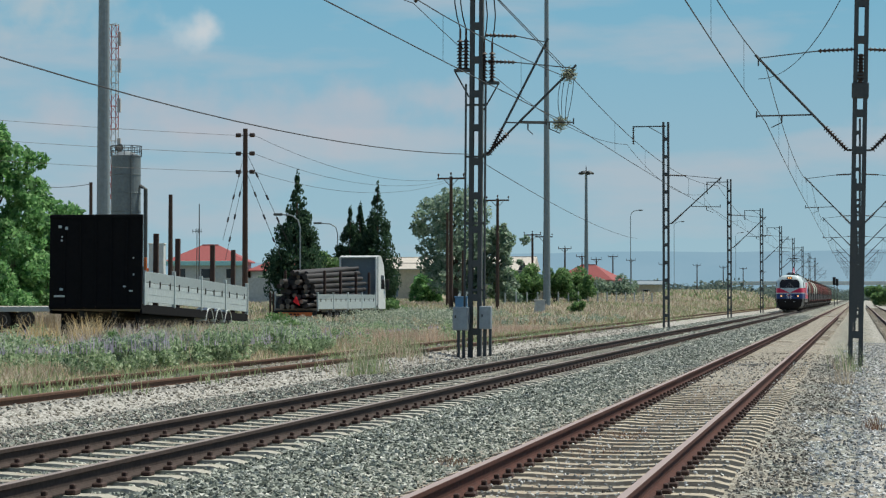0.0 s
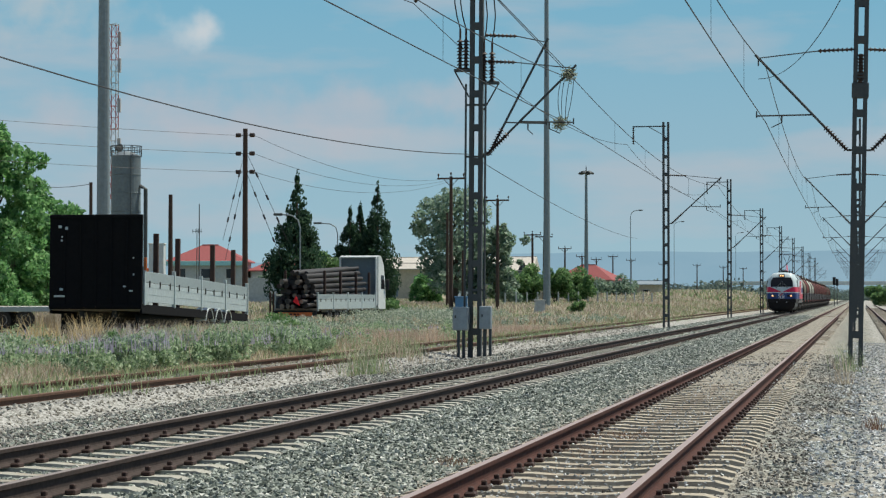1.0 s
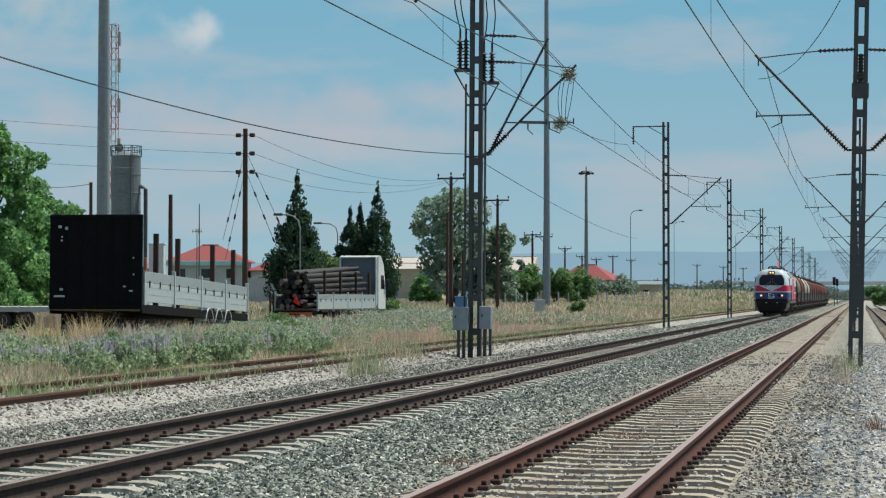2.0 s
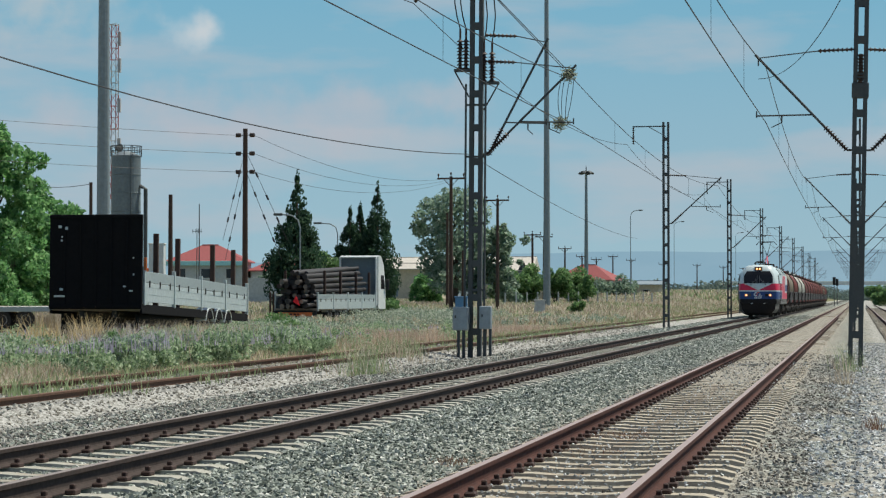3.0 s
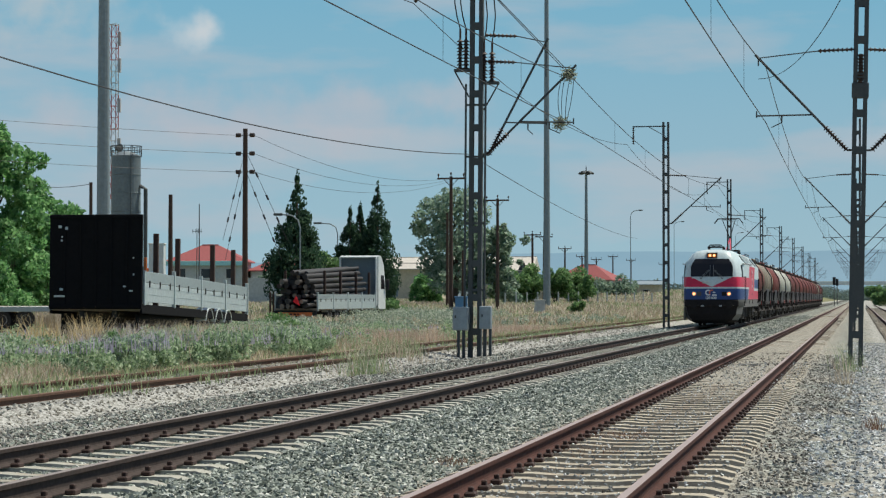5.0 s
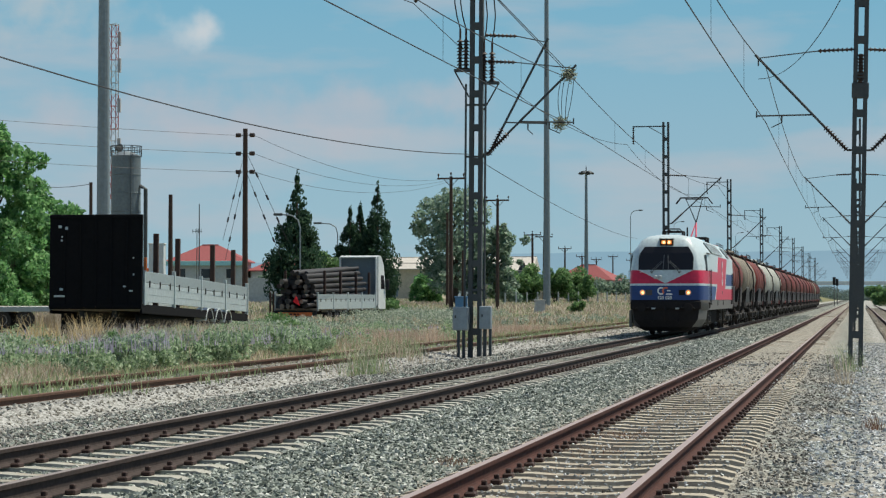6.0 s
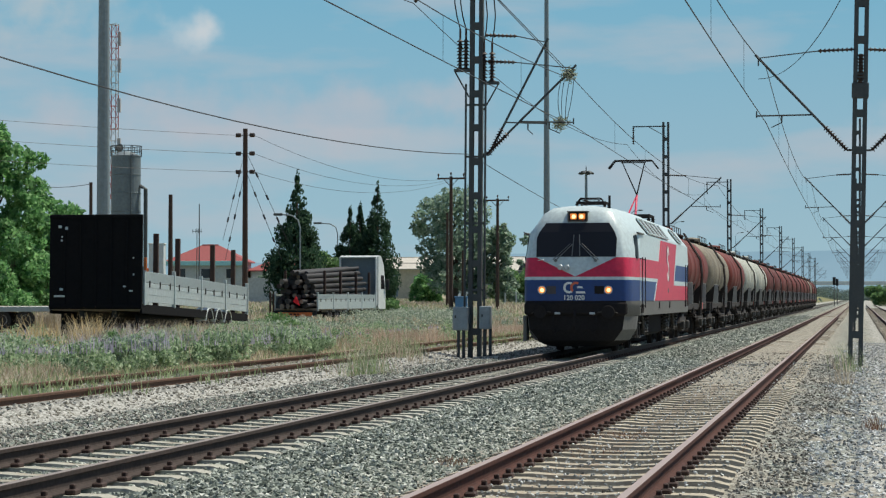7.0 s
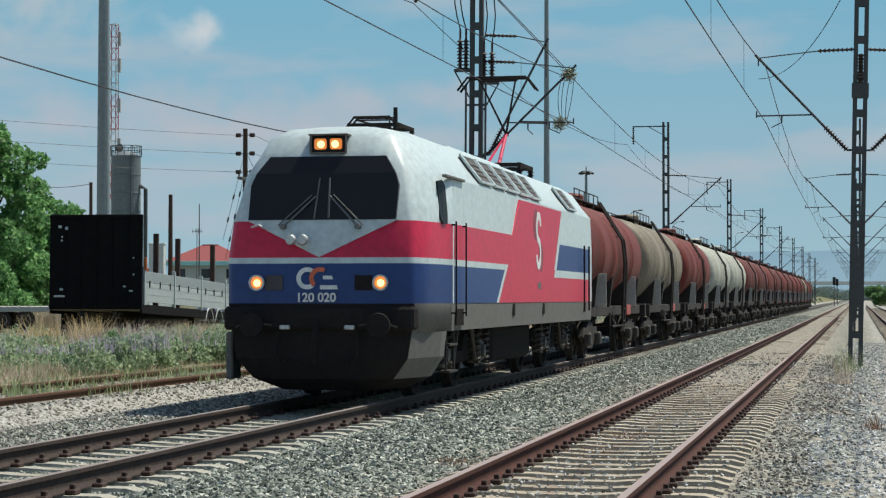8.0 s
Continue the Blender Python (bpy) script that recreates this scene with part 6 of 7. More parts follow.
def signal(x, y, h):
    t = thing("rail_signal", pose(x, y, 0), "dark railway signal on a post", "signal", "railway signals")
    bm = bmesh.new()
    rod(bm, (0, 0, -0.3), (0, 0, h), 0.08, 0.08, 8)
    part("post", bm, M_STEEL, t)
    bm = bmesh.new()
    box(bm, -0.3, 0.3, -0.25, 0.05, h - 1.4, h + 0.2, 0.05)
    hd = part("signal_head", bm, M_CHASSIS, t)
    for k in range(3):
        bm = bmesh.new()
        disc(bm, (0, -0.32, h - 1.1 + 0.45 * k), 0.13, 0.08, 12)
        part("lens_hood", bm, M_CHASSIS, hd)


signal(-4.77, 420.0, 5.4)
signal(-4.77, 480.0, 5.6)


def overpass():
    t = thing("overpass", pose(0, 0, 0), "pale concrete road bridge over the tracks", "bridge", kind="structure")
    bm = bmesh.new()
    box(bm, -60, 30, 900, 909, 7.0, 8.6, 0.05)
    part("bridge_deck", bm, M_CABWHITE, t)
    for x in (-40, -20, 12):
        bm = bmesh.new()
        box(bm, x - 0.6, x + 0.6, 901, 908, -0.5, 7.0, 0.05)
        part("pier", bm, M_PLASTER, t)


overpass()


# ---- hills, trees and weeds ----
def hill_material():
    n = Net("painted_haze_hills", 1.0, 0, 0.0)
    # hills emit a flat blue: distance haze painted in, no light falls on them
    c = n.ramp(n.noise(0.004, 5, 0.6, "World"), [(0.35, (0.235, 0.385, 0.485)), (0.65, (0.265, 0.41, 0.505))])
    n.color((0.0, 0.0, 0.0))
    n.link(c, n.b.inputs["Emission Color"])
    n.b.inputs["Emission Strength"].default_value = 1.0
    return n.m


def hills():
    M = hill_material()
    verts, faces = [], []
    xs = [-2600 + 40 * i for i in range(110)]
    for x in xs:
        h = 73 + 8 * noise.noise((x * 0.0022, 0.3, 0)) + 3 * noise.noise((x * 0.009, 2.0, 0)) + 22 * smooth(x, -1500, -150)
        verts += [(x, 3900, -5), (x, 3950, h * 0.6), (x, 4100, h), (x, 4400, h * 0.8)]
    for i in range(len(xs) - 1):
        for k in range(3):
            faces.append((4 * i + k, 4 * i + 4 + k, 4 * i + 5 + k, 4 * i + 1 + k))
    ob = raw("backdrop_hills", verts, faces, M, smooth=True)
    tagged(ob, "glowing backdrop range of hills painted in haze blue", "hills", kind="structure")


hills()


def foliage(name, stops, spec=0.25):
    n = Net(name, 0.6, 0, spec)
    c = n.ramp(n.island(), stops)
    n.color(c)
    n.b.inputs["Subsurface Weight"].default_value = 0.0
    tr = n.nt.nodes.new("ShaderNodeBsdfTranslucent")
    n.link(c, tr.inputs["Color"])
    ms = n.nt.nodes.new("ShaderNodeMixShader")
    ms.inputs[0].default_value = 0.55
    out = n.nt.nodes["Material Output"]
    n.link(n.b.outputs[0], ms.inputs[1])
    n.link(tr.outputs[0], ms.inputs[2])
    n.link(ms.outputs[0], out.inputs["Surface"])
    return n.m


M_LEAF = foliage("bright_leaves", [(0.0, (0.07, 0.18, 0.06)), (0.5, (0.17, 0.36, 0.13)), (1.0, (0.30, 0.50, 0.22))])
M_LEAF_GREY = foliage("grey_green_leaves", [(0.0, (0.10, 0.165, 0.115)), (0.5, (0.21, 0.305, 0.215)), (1.0, (0.38, 0.45, 0.36))])
M_CYPRESS = foliage("cypress_leaves", [(0.0, (0.022, 0.055, 0.032)), (0.5, (0.045, 0.095, 0.052)), (1.0, (0.075, 0.13, 0.075))])
M_BUSH = foliage("bush_leaves", [(0.0, (0.075, 0.15, 0.055)), (0.6, (0.155, 0.28, 0.105)), (1.0, (0.26, 0.39, 0.17))])
M_BARK = worn("tree_bark", (0.085, 0.062, 0.045), 0.95, fine=10)
rs = np.random.RandomState(11)


def leaf_cloud(name, centres, radii, count, size, material, parent, lift=0.0):
    """Many small leaf quads scattered in soft clumps, denser towards each clump's skin."""
    c = np.asarray(centres, float)
    r = np.asarray(radii, float)
    w = (r[:, 0] * r[:, 1] * r[:, 2]) ** 0.6
    pick = rs.choice(len(c), count, p=w / w.sum())
    d = rs.normal(size=(count, 3))
    d /= np.linalg.norm(d, axis=1)[:, None]
    p = c[pick] + d * r[pick] * (rs.uniform(0.25, 1.0, (count, 1)) ** 0.45)
    a = rs.normal(size=(count, 3))
    a[:, 2] += lift
    a /= np.linalg.norm(a, axis=1)[:, None]
    b = np.cross(a, rs.normal(size=(count, 3)))
    b /= np.linalg.norm(b, axis=1)[:, None] + 1e-9
    s = size * rs.uniform(0.6, 1.35, (count, 1))
    v = np.stack([p - a * s, p - b * s * 0.5, p + a * s, p + b * s * 0.5], 1).reshape(-1, 3)
    f = np.arange(count * 4).reshape(-1, 4)
    return raw(name, v.tolist(), f.tolist(), material, parent)


def tree(x, y, top, width, material, label, leaves=6000, size=0.2, trunk=0.22, seed=1, base=0.25, name="tree"):
    z0 = ground_z(x, y)
    h = top - z0
    rng = random.Random(seed)
    t = thing(name, pose(x, y, z0), label, "tree")
    bm = bmesh.new()
    pts = [Vector((0, 0, -0.3))]
    for k in range(1, 6):
        pts.append(Vector((rng.uniform(-0.1, 0.1) * k, rng.uniform(-0.1, 0.1) * k, h * 0.8 * k / 5)))
    for k, (a, b) in enumerate(zip(pts, pts[1:])):
        rod(bm, a, b, trunk * (1 - 0.17 * k), trunk * (1 - 0.17 * (k + 1)), 8)
    part("trunk", bm, M_BARK, t)
    cen, rad = [], []
    for k in range(16):
        z = h * (base + (0.92 - base) * (k + 0.5) / 16)
        u = (z / h - base) / (1 - base)
        reach = width * (0.35 + 0.65 * math.sin(math.pi * min(1.0, 0.18 + 0.78 * u)))
        a = k * 2.4 + rng.uniform(-0.5, 0.5)
        q = Vector((math.cos(a) * reach * rng.uniform(0.4, 0.78), math.sin(a) * reach * rng.uniform(0.4, 0.78), z))
        bm = bmesh.new()
        s = Vector((0, 0, max(0.2 * h, z - 0.16 * h)))
        m = s.lerp(q, 0.5) + Vector((0, 0, 0.05 * h))
        rod(bm, s, m, trunk * 0.3, trunk * 0.2, 6)
        rod(bm, m, q, trunk * 0.2, 0.02, 6)
        part("limb", bm, M_BARK, t)
        rr = width * rng.uniform(0.26, 0.46)
        cen.append(q)
        rad.append((rr, rr, rr * rng.uniform(0.7, 1.0)))
        for _ in range(2):
            o = Vector((rng.gauss(0, 1), rng.gauss(0, 1), rng.gauss(0, 0.7))) * rr * 0.75
            cen.append(q + o)
            rad.append((rr * 0.45, rr * 0.45, rr * 0.4))
    cen.append(Vector((0, 0, h * 0.9)))
    rad.append((width * 0.3, width * 0.3, h * 0.1))
    leaf_cloud("crown", cen, rad, leaves, size, material, t)


def cypress(x, y, top, width, label, seed=1, leaves=9000):
    z0 = ground_z(x, y)
    h = top - z0
    rng = random.Random(seed)
    t = thing("cypress_tree", pose(x, y, z0), label, "tree", "cypress trees")
    bm = bmesh.new()
    rod(bm, (0, 0, -0.3), (0, 0, h * 0.95), 0.2, 0.03, 8)
    part("trunk", bm, M_BARK, t)
    cen, rad = [], []
    for k in range(130):
        u = rng.random() ** 0.9
        z = h * (0.06 + 0.9 * u)
        w = width * (1 - u) ** 0.95 * (0.55 + 0.45 * min(1, u * 3.5)) * rng.uniform(0.6, 1.3)
        a = rng.uniform(0, 6.28)
        cen.append((math.cos(a) * w * 0.75, math.sin(a) * w * 0.75, z))
        rr = max(0.14, w * 0.42)
        rad.append((rr, rr, rr * 1.35))
    for u in (0.9, 0.94, 0.98):
        cen.append((0.05, 0, h * u))
        rad.append((0.12, 0.12, 0.35))
    leaf_cloud("crown", cen, rad, leaves * 2, 0.125, M_CYPRESS, t, 1.6)


def bush(x, y, top, width, material, label, leaves=1500, size=0.1, seed=3):
    z0 = ground_z(x, y)
    h = top - z0
    rng = random.Random(seed)
    t = thing("bush", pose(x, y, z0), label, "bush")
    bm = bmesh.new()
    for k in range(6):
        a = k * 1.05
        rod(bm, (0, 0, -0.1), (math.cos(a) * width * 0.5, math.sin(a) * width * 0.5, h * 0.7), 0.04, 0.012, 5)
    part("stem", bm, M_BARK, t)
    cen, rad = [], []
    for k in range(14):
        a = rng.uniform(0, 6.28)
        q = rng.uniform(0.1, 0.8) * width
        z = h * rng.uniform(0.2, 0.8) * (1 - 0.35 * q / width)
        cen.append((math.cos(a) * q, math.sin(a) * q, z))
        rr = width * rng.uniform(0.22, 0.4)
        rad.append((rr, rr, min(rr, h * 0.28)))
    leaf_cloud("foliage", cen, rad, leaves, size, material, t)


tree(-42.3, 96.0, 10.3, 2.9, M_LEAF, "leafy bright green tree beside the yard", 14000, 0.17, 0.2, 1, 0.12)
tree(-45.8, 99.5, 9.4, 2.8, M_LEAF, "leafy bright green tree beside the yard", 7000, 0.17, 0.2, 7, 0.1)
tree(-42.2, 106.0, 6.6, 2.6, M_LEAF, "young bright green tree behind the trailers", 9000, 0.16, 0.14, 12, 0.05)
tree(-50.5, 122.4, 8.9, 1.5, M_LEAF, "slender bright green tree beside a pole", 3500, 0.16, 0.12, 3, 0.2)
tree(-47.0, 116.0, 6.3, 2.0, M_LEAF, "bushy bright green tree behind the trailers", 9000, 0.16, 0.15, 4, 0.05)
tree(-38.5, 196.3, 11.9, 4.6, M_LEAF_GREY, "broad grey-green tree with open crown", 8500, 0.23, 0.3, 5, 0.14)
tree(-34.8, 199.0, 8.6, 2.6, M_LEAF_GREY, "smaller grey-green tree with open crown", 5000, 0.22, 0.2, 8, 0.12)
tree(-43.2, 205.0, 3.6, 1.8, M_LEAF, "round green tree beside the warehouse", 3500, 0.2, 0.15, 9, 0.05)
tree(-42.2, 160.0, 5.2, 1.7, M_BUSH, "small round tree behind the cypress", 3500, 0.18, 0.12, 10, 0.1)
cypress(-40.15, 144.8, 10.7, 2.6, "tall dark green cypress with ragged outline", 1, 9000)
cypress(-46.1, 184.6, 9.9, 2.3, "dark green cypress in a close pair", 2)
cypress(-45.5, 186.0, 10.3, 2.2, "dark green cypress in a close pair", 4)
cypress(-43.6, 185.0, 12.2, 2.5, "tall dark green cypress with pointed top", 3)
bush(-32.8, 207.6, 5.6, 2.6, M_BUSH, "dense green bush beside the pole line", 4500, 0.17, 3)
bush(-30.4, 208.2, 5.4, 2.2, M_BUSH, "dense deep green conifer bush by the mast", 4500, 0.16, 4)
bush(-28.6, 212.0, 5.0, 2.4, M_BUSH, "dense deep green conifer bush by the mast", 4500, 0.16, 5)
bush(-37.5, 226.0, 5.2, 2.8, M_BUSH, "broad green bush behind the dry grass", 4500, 0.18, 6)
bush(-41.0, 240.0, 4.6, 2.4, M_BUSH, "green bush in front of the warehouse", 3000, 0.18, 7)
bush(-35.0, 300.0, 5.0, 4.0, M_LEAF_GREY, "grey-green hedge in front of the red roof", 4000, 0.2, 8)
bush(-29.9, 70.0 + 60, 1.6, 1.6, M_BUSH, "low green roadside bush near the lorry", 2500, 0.1, 13)
bush(-41.0, 93.0, 4.6, 2.3, M_LEAF, "bright green thicket under the trees", 6000, 0.14, 41)
bush(-41.8, 100.0, 5.4, 2.5, M_LEAF, "bright green thicket under the trees", 6000, 0.15, 42)
bush(-44.5, 105.0, 5.8, 2.6, M_LEAF, "bright green thicket under the trees", 6000, 0.15, 43)
bush(-38.6, 98.0, 2.4, 1.4, M_BUSH, "low green shrub beside the empty trailer", 3000, 0.1, 44)
bush(-64.5, 218.0, 5.0, 2.0, M_LEAF_GREY, "grey-green shrub beside the pale house", 2500, 0.17, 14)
bush(-20.3, 150.5, 1.5, 0.9, M_BUSH, "dark green weed bush in dry grass", 1600, 0.09, 9)
bush(-16.4, 43.6, 0.8, 0.4, M_BUSH, "leafy green weed beside the old track", 1500, 0.05, 10)
bush(-14.9, 40.5, 0.75, 0.6, M_LEAF_GREY, "leafy grey-green weed beside the old track", 1500, 0.05, 11)
bush(-18.5, 66.0, 0.8, 1.0, M_BUSH, "spreading green weed in dry grass", 1800, 0.06, 12)
bush(-21.5, 75.0, 0.9, 1.1, M_BUSH, "spreading green weed in dry grass", 1800, 0.06, 15)


def far_woods():
    """Hedges and woods along the far end of the plain."""
    cen, rad = [], []
    rng = random.Random(21)
    for _ in range(260):
        y = rng.uniform(430, 1150)
        x = rng.uniform(-0.16, -0.025) * y if rng.random() < 0.75 else rng.uniform(12, 60)
        r = rng.uniform(1.1, 2.4)
        z = ground_z(x, y) + r * 0.5
        cen.append((x, y, z))
        rad.append((r * 2.6, r, r))
    for _ in range(90):
        x, y, r = rng.uniform(-110, 60), rng.uniform(1280, 1600), rng.uniform(3.0, 5.5)
        cen.append((x, y, ground_z(x, y) + r * 0.6))
        rad.append((r * 1.7, r, r))
    ob = leaf_cloud("far_woods", cen, rad, 60000, 0.5, M_WOODS, None)
    tagged(ob, "green hedges and woods far off, paled by painted haze", "woods", kind="stuff")


# distance haze is mixed into these leaf colours: paler, bluer, low contrast
M_WOODS = foliage("haze_paled_leaves", [(0.0, (0.10, 0.14, 0.13)), (0.6, (0.14, 0.185, 0.165)), (1.0, (0.19, 0.235, 0.20))], 0.1)
far_woods()
bush(5.5, 440.0, 4.6, 3.0, M_BUSH, "broad green bush at the end of the gravel siding", 3500, 0.25, 32)
bush(9.0, 520.0, 5.5, 4.5, M_LEAF_GREY, "grey-green scrub beyond the gravel siding", 3500, 0.3, 33)
bush(5.0, 640.0, 6.5, 4.0, M_BUSH, "green trees beyond the gravel siding", 3500, 0.32, 34)
bush(14.0, 700.0, 7.5, 6.0, M_BUSH, "green trees beyond the gravel siding", 3500, 0.35, 35)

M_DRY = foliage("dry_grass", [(0.0, (0.30, 0.235, 0.165)), (0.5, (0.53, 0.445, 0.335)), (1.0, (0.74, 0.665, 0.54))], 0.15)
M_GREENGRASS = foliage("green_grass", [(0.0, (0.16, 0.22, 0.10)), (0.5, (0.27, 0.34, 0.17)), (1.0, (0.42, 0.47, 0.28))], 0.15)
M_LAVENDER = foliage("lavender_flowers", [(0.0, (0.33, 0.29, 0.37)), (0.5, (0.48, 0.435, 0.53)), (1.0, (0.63, 0.59, 0.67))], 0.1)
M_WEEDLEAF = foliage("weed_leaves", [(0.0, (0.11, 0.18, 0.10)), (0.5, (0.32, 0.44, 0.25)), (1.0, (0.58, 0.65, 0.48))], 0.15)
M_SAGE = foliage("sage_leaves", [(0.0, (0.15, 0.20, 0.14)), (0.5, (0.34, 0.41, 0.31)), (1.0, (0.56, 0.59, 0.50))], 0.15)
M_GOLD = foliage("golden_reeds", [(0.0, (0.45, 0.32, 0.15)), (0.5, (0.64, 0.49, 0.27)), (1.0, (0.78, 0.66, 0.43))], 0.15)
M_PINKSTRAW = foliage("pinkish_seed_heads", [(0.0, (0.36, 0.25, 0.19)), (0.5, (0.54, 0.41, 0.32)), (1.0, (0.70, 0.58, 0.47))], 0.1)
M_REDWEED = foliage("reddish_weed", [(0.0, (0.13, 0.065, 0.05)), (0.6, (0.22, 0.125, 0.09)), (1.0, (0.30, 0.23, 0.14))], 0.1)


def blades(name, px, py, height, width, material, label, lean=0.3, parent=None, category="grass", base=0.0):
    n = len(px)
    z = np.array([ground_z(a, b) for a, b in zip(px, py)]) - 0.03 + base
    ang = rs.uniform(0, 2 * math.pi, n)
    dx, dy = np.cos(ang) * width / 2, np.sin(ang) * width / 2
    la = rs.uniform(0, 2 * math.pi, n)
    ll = lean * height * rs.uniform(0.2, 1.0, n)
    lx, ly = np.cos(la) * ll, np.sin(la) * ll
    a = np.stack([px - dx, py - dy, z], 1)
    b = np.stack([px + dx, py + dy, z], 1)
    c = np.stack([px + dx * 0.6 + lx * 0.35, py + dy * 0.6 + ly * 0.35, z + height * 0.6], 1)
    e = np.stack([px - dx * 0.6 + lx * 0.35, py - dy * 0.6 + ly * 0.35, z + height * 0.6], 1)
    d = np.stack([px + lx, py + ly, z + height], 1)
    v = np.stack([a, b, c, e, d], 1).reshape(-1, 3)
    i = np.arange(n)[:, None] * 5
    quads = (i + np.array([[0, 1, 2, 3]])).tolist()
    tris = (i + np.array([[3, 2, 4]])).tolist()
    ob = raw(name, v.tolist(), quads + tris, material)
    return tagged(ob, label, category, kind="stuff")


def field(n, x0, x1, y0, y1, power=1.0):
    """Points in a strip of the plain, thinner in the distance."""
    u = rs.uniform(0, 1, n) ** power
    y = y0 + (y1 - y0) * u
    x = rs.uniform(x0, x1, n)
    return x, y


def patch(x, y, s, seed):
    return np.array([noise.noise((a * s, b * s, seed)) for a, b in zip(x, y)])


def grow():
    edge = -13.4
    # near strip by the trailers
    x, y = field(150000, -32.0, edge, 30.0, 118.0, 1.3)
    keep = y > 32 + (-x - 14) * 0.6
    x, y = x[keep], y[keep]
    pt = patch(x, y, 0.22, 3.0)
    tall = 0.34 + 0.28 * np.clip(pt + 0.5, 0, 1)
    edgefall = np.clip((edge - x) / 1.2, 0.25, 1.0)
    dry = rs.uniform(size=len(x)) < np.clip(0.68 - 0.9 * pt, 0.3, 0.95)
    h = tall * edgefall * rs.uniform(0.45, 1.3, len(x)) * np.where(y > 88, 0.55, 1.0)
    bed = patch(x, y, 0.2, 9.0)
    h *= np.where((bed > -0.12) & (y < 88), 0.5, 0.85) * np.where((y < 57) & (x > -0.3 * y - 6.0), 0.6, 0.8)
    blades("dry_grass", x[dry], y[dry], h[dry] * 1.1, 0.02 + 0.00012 * y[dry], M_DRY, "dry straw-coloured grass between the tracks and yard", 0.75)
    g = ~dry
    blades("green_grass", x[g], y[g], h[g] * 0.85, 0.026 + 0.00012 * y[g], M_GREENGRASS, "green weeds among the dry grass", 0.6)
    # leafy weeds with violet flower heads over them
    cx, cy = field(800, -26.0, -14.2, 37.0, 76.0, 1.1)
    pt = patch(cx, cy, 0.2, 9.0)
    k = (pt > 0.0) & (cy > 36 + (-cx - 14) * 0.6)
    cx, cy = cx[k], cy[k]
    rr = rs.uniform(0.22, 0.5, len(cx))
    cen = [(a, b, ground_z(a, b) + q) for a, b, q in zip(cx, cy, rs.uniform(0.2, 0.46, len(cx)))]
    ob = leaf_cloud("leafy_weeds", cen, [(r, r, 0.3) for r in rr], 75000, 0.04, M_WEEDLEAF, None, 0.8)
    tagged(ob, "leafy grey-green weeds beside the old track", "weeds", kind="stuff")
    x = np.repeat(cx, 26) + rs.normal(0, 0.5, len(cx) * 26)
    y = np.repeat(cy, 26) + rs.normal(0, 0.5, len(cx) * 26)
    k = rs.uniform(size=len(x)) < np.where(y < 58, 0.4, 0.2)
    x, y = x[k], y[k]
    blades("lavender_flowers", x, y, rs.uniform(0.06, 0.16, len(x)), np.full(len(x), 0.035), M_LAVENDER, "pale violet wild flowers above the weeds", 0.7, None, "flowers", 0.42)
    # single leafy shrubs with violet spikes beside the old track
    cx, cy = rs.uniform(-20.5, -13.9, 330), rs.uniform(37.0, 56.0, 330)
    k = (cx > -0.43 * cy) & (cx > -15.2 - 0.3 * (cy - 38)) & (patch(cx, cy, 0.5, 4.0) > -0.12)
    cx, cy = cx[k], cy[k]
    top = rs.uniform(0.42, 0.82, len(cx))
    cen, rad = [], []
    for a, b, h in zip(cx, cy, top):
        for j in range(5):
            q = rs.normal(0, 0.12, 2)
            cen.append((a + q[0], b + q[1], ground_z(a, b) + h * (0.22 + 0.15 * j)))
            rad.append((0.24 - 0.03 * j, 0.24 - 0.03 * j, h * 0.16))
    ob = leaf_cloud("flowering_shrub_leaves", cen, rad, 66000, 0.04, M_WEEDLEAF, None, 1.2)
    tagged(ob, "tall leafy green shrubs in a flowering bed", "weeds", kind="stuff")
    x = np.repeat(cx, 24) + rs.normal(0, 0.3, len(cx) * 24)
    y = np.repeat(cy, 24) + rs.normal(0, 0.3, len(cx) * 24)
    few = (x < -0.345 * y) | (rs.uniform(size=len(x)) < 0.25)
    blades("violet_flowers", x[few], y[few], (np.repeat(top, 24) * rs.uniform(0.2, 0.6, len(x)))[few], np.full(few.sum(), 0.02), M_LAVENDER, "pale violet flower spikes over the leafy bed", 0.4, None, "flowers", 0.44)
    # grey-green sage patches along the verge and before the lorry
    for x0, x1, y0, y1, n, tall, lb in ((-23.5, -16.5, 58.0, 80.0, 110, 0.75, "spreading grey-green sage beside the old track"), (-25.6, -20.0, 99.0, 111.0, 60, 0.95, "grey-green sage in front of the lorry"),
                                        (-30.0, -22.0, 118.0, 134.0, 90, 0.9, "grey-green sage on the open verge"), (-21.0, -14.5, 100.0, 135.0, 80, 0.5, "grey-green sage on the open verge")):
        cx, cy = rs.uniform(x0, x1, n), rs.uniform(y0, y1, n)
        h = rs.uniform(0.5, 1.0, n) * tall
        ob = leaf_cloud("sage_patch", [(a, b, ground_z(a, b) + q * 0.5) for a, b, q in zip(cx, cy, h)], [(q * 0.75, q * 0.75, q * 0.5) for q in h], n * 190, 0.05, M_SAGE, None, 1.0)
        tagged(ob, lb, "weeds", kind="stuff")
    # feathery pinkish seed heads between the patches
    cx, cy = rs.uniform(-22.0, -13.9, 420), rs.uniform(50.0, 92.0, 420)
    k = (cx > -0.31 * cy) & (patch(cx, cy, 0.16, 7.0) > 0.05)
    cx, cy = cx[k], cy[k]
    x = np.repeat(cx, 90) + rs.normal(0, 0.4, len(cx) * 90)
    y = np.repeat(cy, 90) + rs.normal(0, 0.5, len(cx) * 90)
